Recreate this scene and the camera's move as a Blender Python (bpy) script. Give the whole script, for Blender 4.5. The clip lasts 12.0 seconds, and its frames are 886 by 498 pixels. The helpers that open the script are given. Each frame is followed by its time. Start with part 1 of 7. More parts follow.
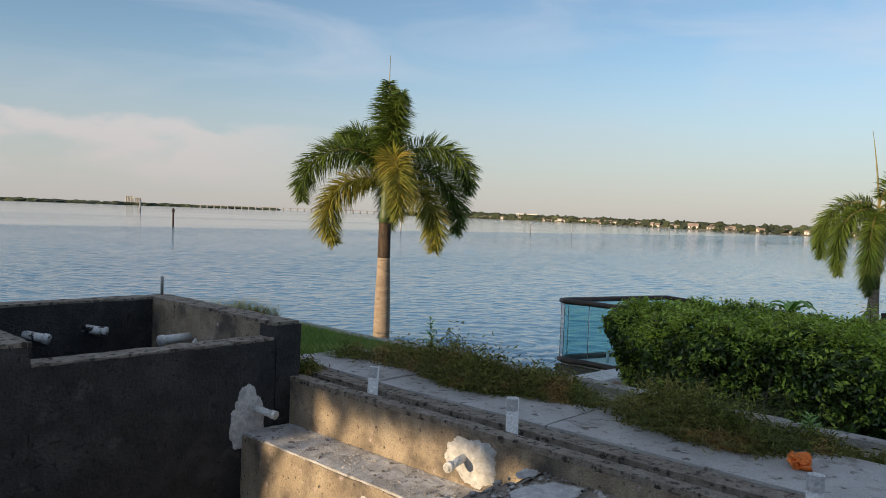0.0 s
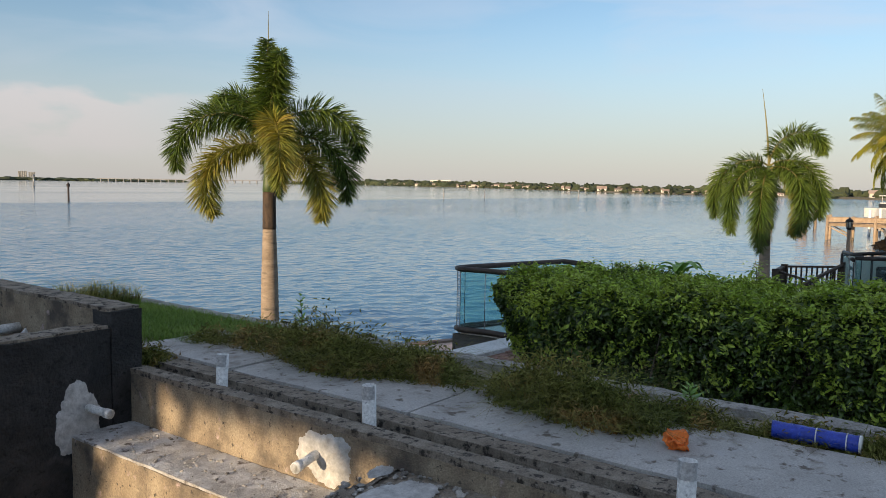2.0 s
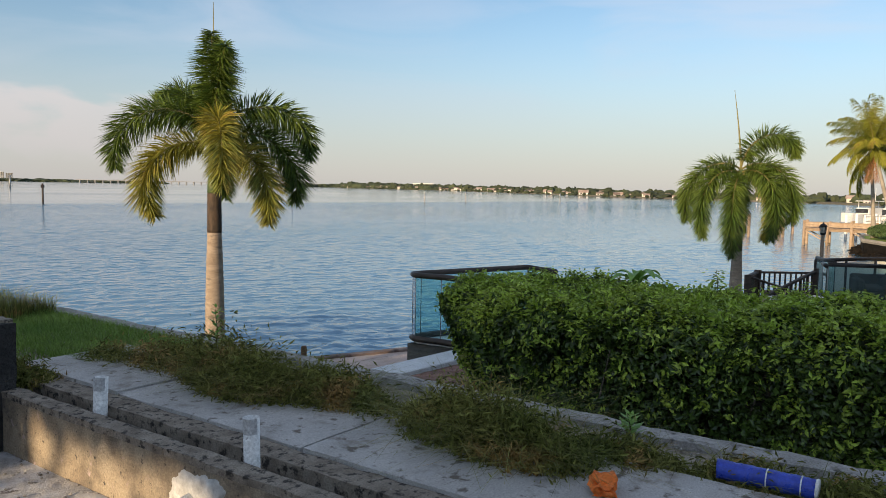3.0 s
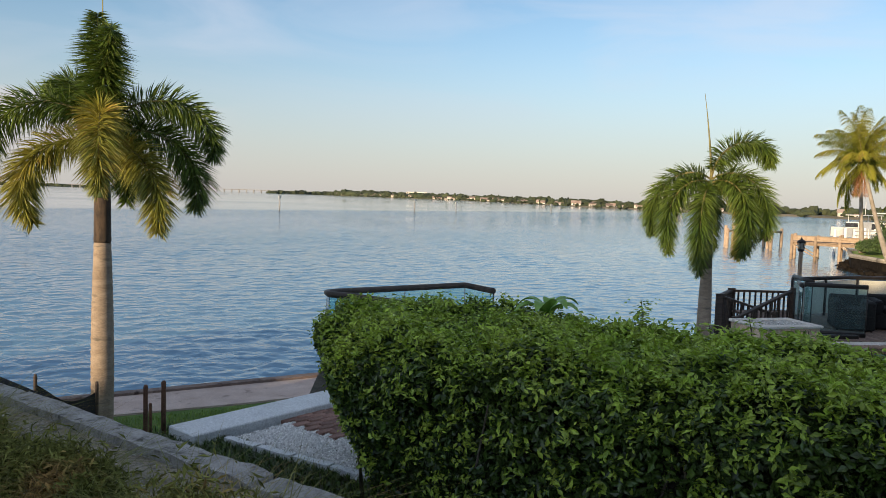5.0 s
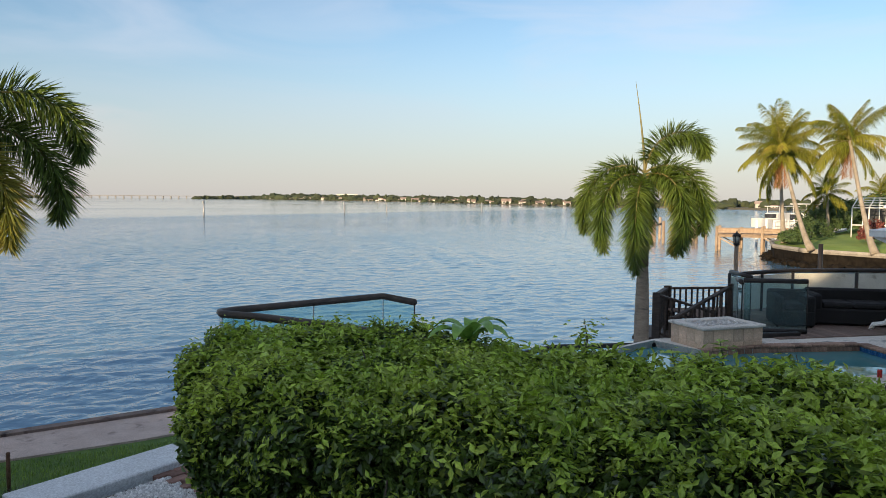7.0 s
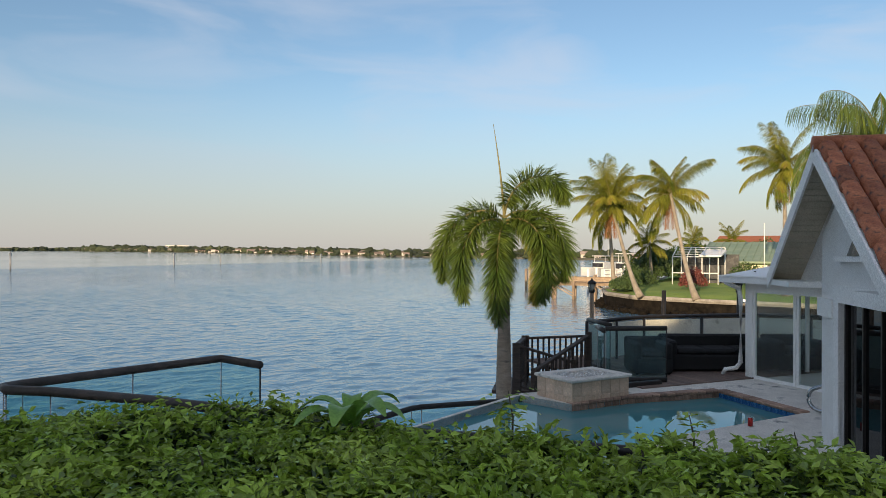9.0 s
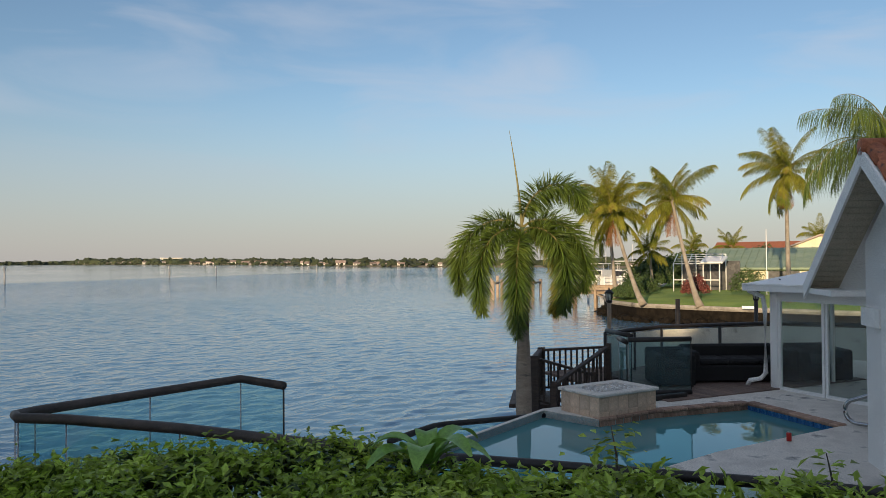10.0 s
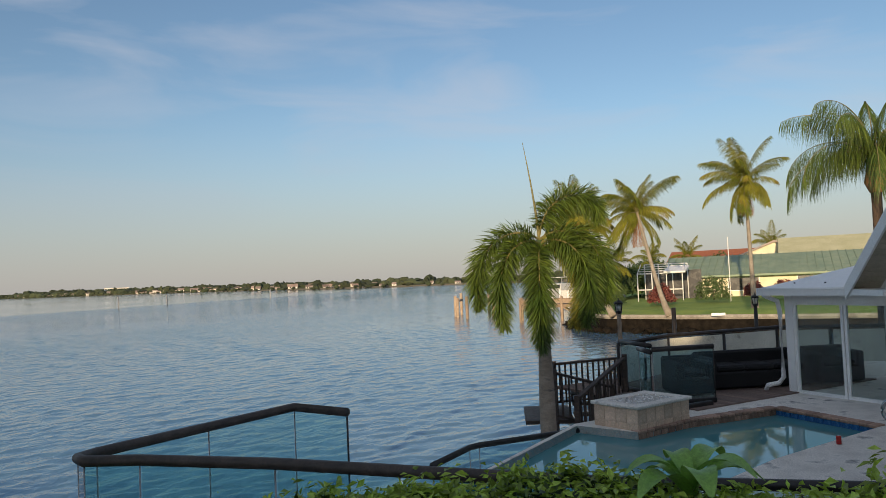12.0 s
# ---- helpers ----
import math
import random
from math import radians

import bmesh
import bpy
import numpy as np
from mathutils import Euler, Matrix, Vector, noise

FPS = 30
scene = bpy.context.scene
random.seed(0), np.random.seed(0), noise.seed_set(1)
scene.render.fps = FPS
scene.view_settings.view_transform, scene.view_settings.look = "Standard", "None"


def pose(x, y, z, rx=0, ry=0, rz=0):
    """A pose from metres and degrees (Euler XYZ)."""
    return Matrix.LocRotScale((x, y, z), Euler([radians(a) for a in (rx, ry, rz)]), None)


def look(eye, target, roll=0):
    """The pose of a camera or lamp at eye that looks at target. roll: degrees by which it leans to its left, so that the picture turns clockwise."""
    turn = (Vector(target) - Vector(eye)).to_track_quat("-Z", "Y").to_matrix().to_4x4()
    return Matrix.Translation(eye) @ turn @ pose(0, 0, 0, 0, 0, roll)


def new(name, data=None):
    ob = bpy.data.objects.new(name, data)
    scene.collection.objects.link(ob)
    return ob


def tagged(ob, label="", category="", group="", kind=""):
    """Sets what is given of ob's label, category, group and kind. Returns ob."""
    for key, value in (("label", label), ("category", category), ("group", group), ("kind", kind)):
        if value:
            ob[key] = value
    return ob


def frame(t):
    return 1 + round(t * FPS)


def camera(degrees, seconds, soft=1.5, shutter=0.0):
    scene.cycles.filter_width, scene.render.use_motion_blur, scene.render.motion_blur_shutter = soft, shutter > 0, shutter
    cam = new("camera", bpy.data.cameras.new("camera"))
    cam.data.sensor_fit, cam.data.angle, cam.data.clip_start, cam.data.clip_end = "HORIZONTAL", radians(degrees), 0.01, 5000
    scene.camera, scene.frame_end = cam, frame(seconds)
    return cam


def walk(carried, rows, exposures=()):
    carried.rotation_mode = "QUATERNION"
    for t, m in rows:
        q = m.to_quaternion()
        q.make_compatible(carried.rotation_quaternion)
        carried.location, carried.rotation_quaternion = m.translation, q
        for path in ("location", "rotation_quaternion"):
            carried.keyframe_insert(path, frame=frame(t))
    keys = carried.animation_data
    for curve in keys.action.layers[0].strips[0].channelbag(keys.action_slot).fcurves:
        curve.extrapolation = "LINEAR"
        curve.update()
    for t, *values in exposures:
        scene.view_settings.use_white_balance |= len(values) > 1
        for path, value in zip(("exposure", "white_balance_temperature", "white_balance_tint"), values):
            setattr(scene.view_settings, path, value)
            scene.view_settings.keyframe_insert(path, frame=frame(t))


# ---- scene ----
cam = camera(60.7, 12.0, soft=0.4)
PATH = [
    (0, (0.523, -0.033, 1.424), (1.694, 1.587, 1.335), 2.1),
    (0.5, (0.537, -0.034, 1.427), (1.727, 1.57, 1.314), 1.7),
    (1, (0.686, 0.0, 1.421), (1.897, 1.585, 1.29), 1.2),
    (1.5, (0.894, 0.054, 1.41), (2.172, 1.586, 1.262), 0.8),
    (2, (1.213, 0.183, 1.412), (2.554, 1.657, 1.243), 0.8),
    (2.5, (1.56, 0.257, 1.392), (2.927, 1.708, 1.226), 0.9),
    (3, (1.961, 0.351, 1.398), (3.336, 1.794, 1.238), 1.1),
    (3.2, (2.106, 0.4, 1.387), (3.483, 1.842, 1.232), 1.1),
    (4.8, (3.51, 0.684, 1.426), (4.902, 2.114, 1.296), 1.5),
    (5, (3.714, 0.684, 1.404), (5.103, 2.117, 1.268), 1.8),
    (5.5, (4.084, 0.749, 1.41), (5.466, 2.186, 1.253), 2.6),
    (6, (4.33, 0.963, 1.386), (5.732, 2.379, 1.216), 2.5),
    (6.5, (4.566, 1.216, 1.389), (6.012, 2.588, 1.225), 1.6),
    (7, (4.793, 1.422, 1.398), (6.304, 2.726, 1.267), 0.4),
    (7.5, (4.991, 1.686, 1.388), (6.576, 2.901, 1.284), -0.3),
    (7.7, (5.091, 1.849, 1.387), (6.707, 3.024, 1.301), -0.3),
    (9.3, (5.718, 2.502, 1.306), (7.482, 3.445, 1.313), 0.2),
    (9.5, (5.752, 2.624, 1.336), (7.516, 3.565, 1.34), 0.1),
    (10, (5.816, 2.907, 1.347), (7.578, 3.855, 1.378), -0.4),
    (10.5, (5.851, 3.177, 1.362), (7.622, 4.104, 1.408), -1.0),
    (11, (5.742, 3.479, 1.353), (7.531, 4.37, 1.406), -1.8),
    (11.5, (5.688, 3.78, 1.314), (7.491, 4.644, 1.385), -2.2),
    (12, (5.595, 4.116, 1.325), (7.413, 4.947, 1.403), -2.5),
]
walk(cam, [(t, look(eye, target, roll)) for t, eye, target, roll in PATH],
     [(0, 0.24), (2.5, 0.36), (5.5, 0.42), (7.5, 0.47), (9.5, 0.12), (12, -0.05)])


# ---- world, sun, exposure ----
SUN_DIR = Vector((1.0, 0.10, -0.165)).normalized()      # the way the light travels
WATER_Z = -2.75


def make_world():
    w = bpy.data.worlds.new("sky")
    scene.world = w
    w.use_nodes = True
    nt = w.node_tree
    nt.nodes.clear()
    N, L = nt.nodes.new, nt.links.new
    sky = N("ShaderNodeTexSky")
    sky.sky_type = "NISHITA"
    sky.sun_disc = False
    to_sun = -SUN_DIR
    sky.sun_elevation = math.asin(to_sun.z) + radians(4)
    sky.sun_rotation = math.atan2(to_sun.x, to_sun.y)
    sky.altitude = 0
    sky.air_density, sky.dust_density, sky.ozone_density = 1.0, 0.45, 2.2
    tc = N("ShaderNodeTexCoord")
    # thin high cloud: streaks stretched level, faded in by height
    mp = N("ShaderNodeMapping")
    mp.inputs["Scale"].default_value = (1.6, 2.2, 9.0)
    mp.inputs["Rotation"].default_value = (0.06, 0.05, 0.6)
    L(tc.outputs["Generated"], mp.inputs["Vector"])
    n1 = N("ShaderNodeTexNoise")
    n1.inputs["Scale"].default_value, n1.inputs["Detail"].default_value = 1.6, 7
    n1.inputs["Distortion"].default_value = 0.6
    L(mp.outputs[0], n1.inputs["Vector"])
    r1 = N("ShaderNodeValToRGB")
    r1.color_ramp.elements[0].position, r1.color_ramp.elements[1].position = 0.47, 0.68
    L(n1.outputs["Fac"], r1.inputs["Fac"])
    # a bank of cumulus low over the far shore
    mp2 = N("ShaderNodeMapping")
    mp2.inputs["Scale"].default_value = (3.0, 3.0, 8.0)
    L(tc.outputs["Generated"], mp2.inputs["Vector"])
    n2 = N("ShaderNodeTexNoise")
    n2.inputs["Scale"].default_value, n2.inputs["Detail"].default_value = 2.2, 8
    L(mp2.outputs[0], n2.inputs["Vector"])
    sep = N("ShaderNodeSeparateXYZ")
    L(tc.outputs["Generated"], sep.inputs[0])

    def ramp(src, a, b):
        m = N("ShaderNodeMapRange")
        m.interpolation_type = "SMOOTHSTEP"
        m.inputs["From Min"].default_value, m.inputs["From Max"].default_value = a, b
        L(src, m.inputs["Value"])
        return m.outputs[0]

    def math_(op, a, b):
        m = N("ShaderNodeMath")
        m.operation = op
        for i, v in enumerate((a, b)):
            if isinstance(v, (int, float)):
                m.inputs[i].default_value = v
            else:
                L(v, m.inputs[i])
        return m.outputs[0]

    z = sep.outputs["Z"]
    edge = math_("ADD", z, math_("MULTIPLY", math_("SUBTRACT", n2.outputs["Fac"], 0.5), 0.09))
    low = math_("MULTIPLY", ramp(edge, 0.112, 0.100), ramp(edge, 0.01, 0.06))
    side = ramp(sep.outputs["X"], 0.52, 0.28)
    bank = math_("MULTIPLY", math_("MULTIPLY", low, side), ramp(n2.outputs["Fac"], 0.36, 0.52))
    thin = math_("MULTIPLY", r1.outputs["Color"], ramp(z, 0.03, 0.25))
    m1 = N("ShaderNodeMixRGB")
    # the streaks, plus an unseen brighter dome overhead, added to lift the shade
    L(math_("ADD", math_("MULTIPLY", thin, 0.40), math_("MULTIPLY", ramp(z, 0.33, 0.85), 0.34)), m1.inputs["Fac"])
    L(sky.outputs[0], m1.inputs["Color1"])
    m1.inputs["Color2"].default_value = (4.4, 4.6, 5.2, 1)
    m2 = N("ShaderNodeMixRGB")
    L(math_("MULTIPLY", bank, 0.60), m2.inputs["Fac"])
    L(m1.outputs[0], m2.inputs["Color1"])
    m2.inputs["Color2"].default_value = (6.2, 5.2, 4.9, 1)
    bg = N("ShaderNodeBackground")
    bg.inputs["Strength"].default_value = 0.127
    # pale warm haze along the horizon
    m3 = N("ShaderNodeMixRGB")
    L(math_("MULTIPLY", ramp(math_("ABSOLUTE", z, 0), 0.23, 0.0), 0.78), m3.inputs["Fac"])
    L(m2.outputs[0], m3.inputs["Color1"])
    m3.inputs["Color2"].default_value = (3.35, 3.24, 3.38, 1)
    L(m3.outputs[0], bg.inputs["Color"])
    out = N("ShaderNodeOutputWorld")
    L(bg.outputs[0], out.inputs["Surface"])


make_world()
sun_data = bpy.data.lights.new("sun", "SUN")
sun_data.energy, sun_data.angle, sun_data.color = 5.0, radians(0.6), (1.0, 0.76, 0.48)
sun_ob = new("sun", sun_data)
sun_ob.matrix_world = look((0, 0, 30), Vector((0, 0, 30)) + SUN_DIR)


# ---- materials ----
def material(name, c1, c2, scale=6.0, rough=0.7, metal=0.0, bump=0.15, bump_scale=60.0, detail=6, spots=None, translucent=0.0,
             by_object=0.0, by_island=0.0, rough2=None, spec=0.5, stretch=(1, 1, 1), coords="Object", bump_dist=0.018):
    """Two tones mixed by a broad noise, a finer grain over it, fine relief; spots: (colour, low, high, scale) stains of their own shape."""
    m = bpy.data.materials.new(name)
    m.use_nodes = True
    nt = m.node_tree
    N, L = nt.nodes.new, nt.links.new
    bsdf = nt.nodes["Principled BSDF"]
    tc = N("ShaderNodeTexCoord")
    mp = N("ShaderNodeMapping")
    mp.inputs["Scale"].default_value = stretch
    L(tc.outputs[coords], mp.inputs["Vector"])
    v = mp.outputs[0]

    def tex(s, d, rough_=0.55):
        n = N("ShaderNodeTexNoise")
        n.inputs["Scale"].default_value, n.inputs["Detail"].default_value, n.inputs["Roughness"].default_value = s, d, rough_
        L(v, n.inputs["Vector"])
        return n.outputs["Fac"]

    def mix(fac, a, b, kind="MIX"):
        k = N("ShaderNodeMixRGB")
        k.blend_type = kind
        for sock, val in (("Fac", fac), ("Color1", a), ("Color2", b)):
            if isinstance(val, (int, float)):
                k.inputs[sock].default_value = val
            elif isinstance(val, tuple):
                k.inputs[sock].default_value = (*val, 1)
            else:
                L(val, k.inputs[sock])
        return k.outputs[0]

    def rng(src, a, b, lo=0.0, hi=1.0):
        k = N("ShaderNodeMapRange")
        for sock, val in (("From Min", a), ("From Max", b), ("To Min", lo), ("To Max", hi)):
            k.inputs[sock].default_value = val
        L(src, k.inputs["Value"])
        return k.outputs[0]

    col = mix(rng(tex(scale, detail), 0.32, 0.68), tuple(c1), tuple(c2))
    grain = tex(bump_scale, 5, 0.65)
    col = mix(1.0, col, rng(grain, 0.25, 0.75, 0.62, 1.32), "MULTIPLY")
    if spots:
        for sc, lo, hi, ss in (spots if isinstance(spots, list) else [spots]):
            col = mix(rng(tex(ss, 7, 0.6), lo, hi), col, tuple(sc))
    if by_object:
        oi = N("ShaderNodeObjectInfo")
        col = mix(1.0, col, rng(oi.outputs["Random"], 0, 1, 1 - by_object, 1 + by_object), "MULTIPLY")
    if by_island:
        ge = N("ShaderNodeNewGeometry")
        col = mix(1.0, col, rng(ge.outputs["Random Per Island"], 0, 1, 1 - by_island, 1 + by_island), "MULTIPLY")
    L(col, bsdf.inputs["Base Color"])
    L(rng(tex(scale * 2.3, 4), 0.3, 0.7, rough, rough2 if rough2 is not None else min(1, rough + 0.12)), bsdf.inputs["Roughness"])
    bsdf.inputs["Metallic"].default_value = metal
    bsdf.inputs["Specular IOR Level"].default_value = spec
    if bump:
        b = N("ShaderNodeBump")
        b.inputs["Strength"].default_value, b.inputs["Distance"].default_value = min(1, bump * 2), bump_dist
        add = N("ShaderNodeMath")
        add.operation = "MULTIPLY_ADD"
        add.inputs[1].default_value = 0.8
        L(tex(bump_scale * 0.28, 6, 0.7), add.inputs[0])
        L(grain, add.inputs[2])
        L(add.outputs[0], b.inputs["Height"])
        L(b.outputs[0], bsdf.inputs["Normal"])
    if translucent:
        out = nt.nodes["Material Output"]
        tr = N("ShaderNodeBsdfTranslucent")
        L(col, tr.inputs["Color"])
        ms = N("ShaderNodeMixShader")
        ms.inputs[0].default_value = translucent
        L(bsdf.outputs[0], ms.inputs[1])
        L(tr.outputs[0], ms.inputs[2])
        L(ms.outputs[0], out.inputs["Surface"])
    return m


def glass_material(name, tint, rough=0.01, clear=0.85):
    """A thin pane: mostly clear, with the mirror gloss of glass."""
    m = bpy.data.materials.new(name)
    m.use_nodes = True
    nt = m.node_tree
    nt.nodes.clear()
    N, L = nt.nodes.new, nt.links.new
    tr = N("ShaderNodeBsdfTransparent")
    tr.inputs["Color"].default_value = (*tint, 1)
    gl = N("ShaderNodeBsdfGlossy")
    gl.inputs["Roughness"].default_value = rough
    fr = N("ShaderNodeFresnel")
    fr.inputs["IOR"].default_value = 1.3
    df = N("ShaderNodeBsdfDiffuse")
    df.inputs["Color"].default_value = (*tint, 1)
    m0 = N("ShaderNodeMixShader")
    m0.inputs[0].default_value = 1 - clear
    L(tr.outputs[0], m0.inputs[1])
    L(df.outputs[0], m0.inputs[2])
    mx = N("ShaderNodeMixShader")
    L(fr.outputs[0], mx.inputs[0])
    L(m0.outputs[0], mx.inputs[1])
    L(gl.outputs[0], mx.inputs[2])
    out = N("ShaderNodeOutputMaterial")
    L(mx.outputs[0], out.inputs["Surface"])
    return m


def water_material(name, deep, wave, strength, rough=0.05, second=None):
    m = bpy.data.materials.new(name)
    m.use_nodes = True
    nt = m.node_tree
    N, L = nt.nodes.new, nt.links.new
    b = nt.nodes["Principled BSDF"]
    b.inputs["Base Color"].default_value = (*deep, 1)
    b.inputs["Roughness"].default_value = rough
    b.inputs["IOR"].default_value = 1.33
    tc = N("ShaderNodeTexCoord")
    normal, bumps = None, []
    for sx, sy, rz, s, d in wave:
        mp = N("ShaderNodeMapping")
        mp.inputs["Scale"].default_value = (sx, sy, 1)
        mp.inputs["Rotation"].default_value = (0, 0, rz)
        L(tc.outputs["Object"], mp.inputs["Vector"])
        n = N("ShaderNodeTexNoise")
        n.inputs["Scale"].default_value, n.inputs["Detail"].default_value, n.inputs["Roughness"].default_value = 1.0, 3, 0.5
        n.inputs["Distortion"].default_value = 0.4
        L(mp.outputs[0], n.inputs["Vector"])
        bp = N("ShaderNodeBump")
        bp.inputs["Strength"].default_value, bp.inputs["Distance"].default_value = s * strength, d
        bumps.append((bp, s * strength))
        L(n.outputs["Fac"], bp.inputs["Height"])
        if normal:
            L(normal, bp.inputs["Normal"])
        normal = bp.outputs[0]
    # calm and ruffled lanes on the bay
    if second:
        mp = N("ShaderNodeMapping")
        mp.inputs["Scale"].default_value = (0.006, 0.02, 1)
        mp.inputs["Rotation"].default_value = (0, 0, 0.55)
        L(tc.outputs["Object"], mp.inputs["Vector"])
        n = N("ShaderNodeTexNoise")
        n.inputs["Scale"].default_value, n.inputs["Detail"].default_value = 1.0, 4
        L(mp.outputs[0], n.inputs["Vector"])
        k = N("ShaderNodeMapRange")
        for sock, val in (("From Min", 0.40), ("From Max", 0.60), ("To Min", rough), ("To Max", second)):
            k.inputs[sock].default_value = val
        L(n.outputs["Fac"], k.inputs["Value"])
        L(k.outputs[0], b.inputs["Roughness"])
        # beyond a line across the bay the wind drops and the water lies calm
        xyz = N("ShaderNodeSeparateXYZ")
        L(tc.outputs["Object"], xyz.inputs[0])
        a1 = N("ShaderNodeMath")
        a1.operation, a1.inputs[1].default_value = "MULTIPLY_ADD", -0.15
        L(xyz.outputs["X"], a1.inputs[0])
        L(xyz.outputs["Y"], a1.inputs[2])
        a2 = N("ShaderNodeMath")
        a2.operation, a2.inputs[1].default_value = "MULTIPLY_ADD", 24.0
        L(n.outputs["Fac"], a2.inputs[0])
        L(a1.outputs[0], a2.inputs[2])
        for bp, full in bumps:
            k = N("ShaderNodeMapRange")
            k.interpolation_type = "SMOOTHSTEP"
            for sock, val in (("From Min", 150.0), ("From Max", 158.0), ("To Min", full), ("To Max", full * 0.10)):
                k.inputs[sock].default_value = val
            L(a2.outputs[0], k.inputs["Value"])
            # sheltered water behind the point
            a3 = N("ShaderNodeMath")
            a3.operation, a3.inputs[1].default_value = "MULTIPLY_ADD", -0.30
            L(xyz.outputs["X"], a3.inputs[0])
            L(xyz.outputs["Y"], a3.inputs[2])
            k3 = N("ShaderNodeMapRange")
            for sock, val in (("From Min", -1.0), ("From Max", 9.0), ("To Min", 0.35), ("To Max", 1.0)):
                k3.inputs[sock].default_value = val
            L(a3.outputs[0], k3.inputs["Value"])
            a4 = N("ShaderNodeMath")
            a4.operation = "MULTIPLY"
            L(k.outputs[0], a4.inputs[0])
            L(k3.outputs[0], a4.inputs[1])
            # more wind on the open bay
            k5 = N("ShaderNodeMapRange")
            for sock, val in (("From Min", 25.0), ("From Max", 85.0), ("To Min", 1.0), ("To Max", 2.4)):
                k5.inputs[sock].default_value = val
            L(a1.outputs[0], k5.inputs["Value"])
            a5 = N("ShaderNodeMath")
            a5.operation = "MULTIPLY"
            L(a4.outputs[0], a5.inputs[0])
            L(k5.outputs[0], a5.inputs[1])
            L(a5.outputs[0], bp.inputs["Strength"])
    L(normal, b.inputs["Normal"])
    return m


BLACK_COAT = material("black_waterproofing", (0.018, 0.018, 0.019), (0.052, 0.050, 0.048), 5, 0.46, bump=0.5, bump_scale=42, bump_dist=0.045,
                      spots=[((0.11, 0.105, 0.10), 0.60, 0.74, 6), ((0.075, 0.072, 0.068), 0.52, 0.72, 2.4), ((0.008, 0.008, 0.008), 0.58, 0.66, 22)])
SHELL = material("weathered_pool_concrete", (0.30, 0.235, 0.165), (0.47, 0.385, 0.275), 4, 0.85, bump=0.45, bump_scale=70,
                 spots=[((0.12, 0.10, 0.082), 0.47, 0.64, 2.4), ((0.085, 0.072, 0.06), 0.60, 0.68, 24), ((0.54, 0.42, 0.40), 0.62, 0.72, 9)])
SHELL_TOP = material("dusty_pool_step", (0.374, 0.352, 0.331), (0.604, 0.589, 0.575), 6, 0.9, bump=0.45, bump_scale=80,
                     spots=[((0.64, 0.64, 0.65), 0.47, 0.60, 4), ((0.12, 0.10, 0.09), 0.58, 0.68, 11)])
RIM = material("rough_concrete_rim", (0.22, 0.18, 0.14), (0.42, 0.36, 0.29), 8, 0.92, bump=0.5, bump_scale=90,
               spots=[((0.055, 0.046, 0.038), 0.52, 0.62, 18), ((0.36, 0.32, 0.27), 0.62, 0.68, 30)])
SLAB = material("grey_concrete_slab", (0.43, 0.415, 0.395), (0.58, 0.565, 0.54), 3, 0.85, bump=0.3, bump_scale=110,
                spots=[((0.27, 0.24, 0.21), 0.56, 0.68, 4), ((0.17, 0.145, 0.12), 0.58, 0.66, 11), ((0.52, 0.52, 0.52), 0.60, 0.75, 7)])
CURB = material("old_concrete_curb", (0.29, 0.275, 0.255), (0.48, 0.46, 0.435), 7, 0.9, bump=0.5, bump_scale=60,
                spots=((0.10, 0.092, 0.08), 0.55, 0.68, 12))
PLASTER = material("white_plaster_patch", (0.459, 0.451, 0.435), (0.607, 0.599, 0.582), 9, 0.85, bump=0.5, bump_scale=22)
PVC = material("white_pvc", (0.72, 0.72, 0.70), (0.80, 0.80, 0.78), 9, 0.35, bump=0.05, spots=((0.25, 0.25, 0.25), 0.64, 0.70, 22))
PVC_SMEARED = material("smeared_pvc", (0.66, 0.66, 0.65), (0.76, 0.76, 0.74), 9, 0.45, bump=0.1, spots=((0.02, 0.02, 0.02), 0.50, 0.56, 14))
TAPE = material("grey_tape", (0.46, 0.46, 0.47), (0.60, 0.60, 0.60), 30, 0.5)
DIRT = material("sandy_dirt", (0.24, 0.20, 0.155), (0.42, 0.37, 0.30), 5, 0.95, bump=0.5, bump_scale=50, spots=((0.07, 0.06, 0.045), 0.55, 0.7, 9))
RUBBLE = material("rubble_stone", (0.22, 0.20, 0.17), (0.46, 0.44, 0.41), 9, 0.9, bump=0.3, by_island=0.45)
# garden soil; also the hedge's core, where it stands in for shade
DARK_SOIL_AND_SHADE = material("garden_soil_and_shade", (0.035, 0.032, 0.024), (0.08, 0.07, 0.05), 6, 0.95, bump=0.4)
TURF = material("lawn_turf", (0.072, 0.144, 0.03), (0.132, 0.216, 0.048), 3, 0.95, bump=0.5, bump_scale=60)
GRASS = material("grass_blades", (0.13, 0.24, 0.035), (0.26, 0.37, 0.07), 2, 0.6, bump=0, translucent=0.3, by_island=0.35)
WEED = material("weed_stems", (0.11, 0.135, 0.030), (0.25, 0.24, 0.068), 2, 0.7, bump=0, translucent=0.2, by_island=0.6, spec=0.2, spots=((0.36, 0.23, 0.085), 0.53, 0.64, 3))
HEDGE_LEAF = material("hedge_leaf", (0.026, 0.056, 0.010), (0.088, 0.140, 0.023), 1.1, 0.26, bump=0, translucent=0.12, by_island=0.6)
HEDGE_NEW = material("hedge_new_growth", (0.23, 0.35, 0.038), (0.42, 0.52, 0.075), 2, 0.36, bump=0, translucent=0.3, by_island=0.5)
BROAD_LEAF = material("broad_leaf", (0.16, 0.33, 0.05), (0.27, 0.46, 0.085), 6, 0.35, bump=0.05, translucent=0.25)
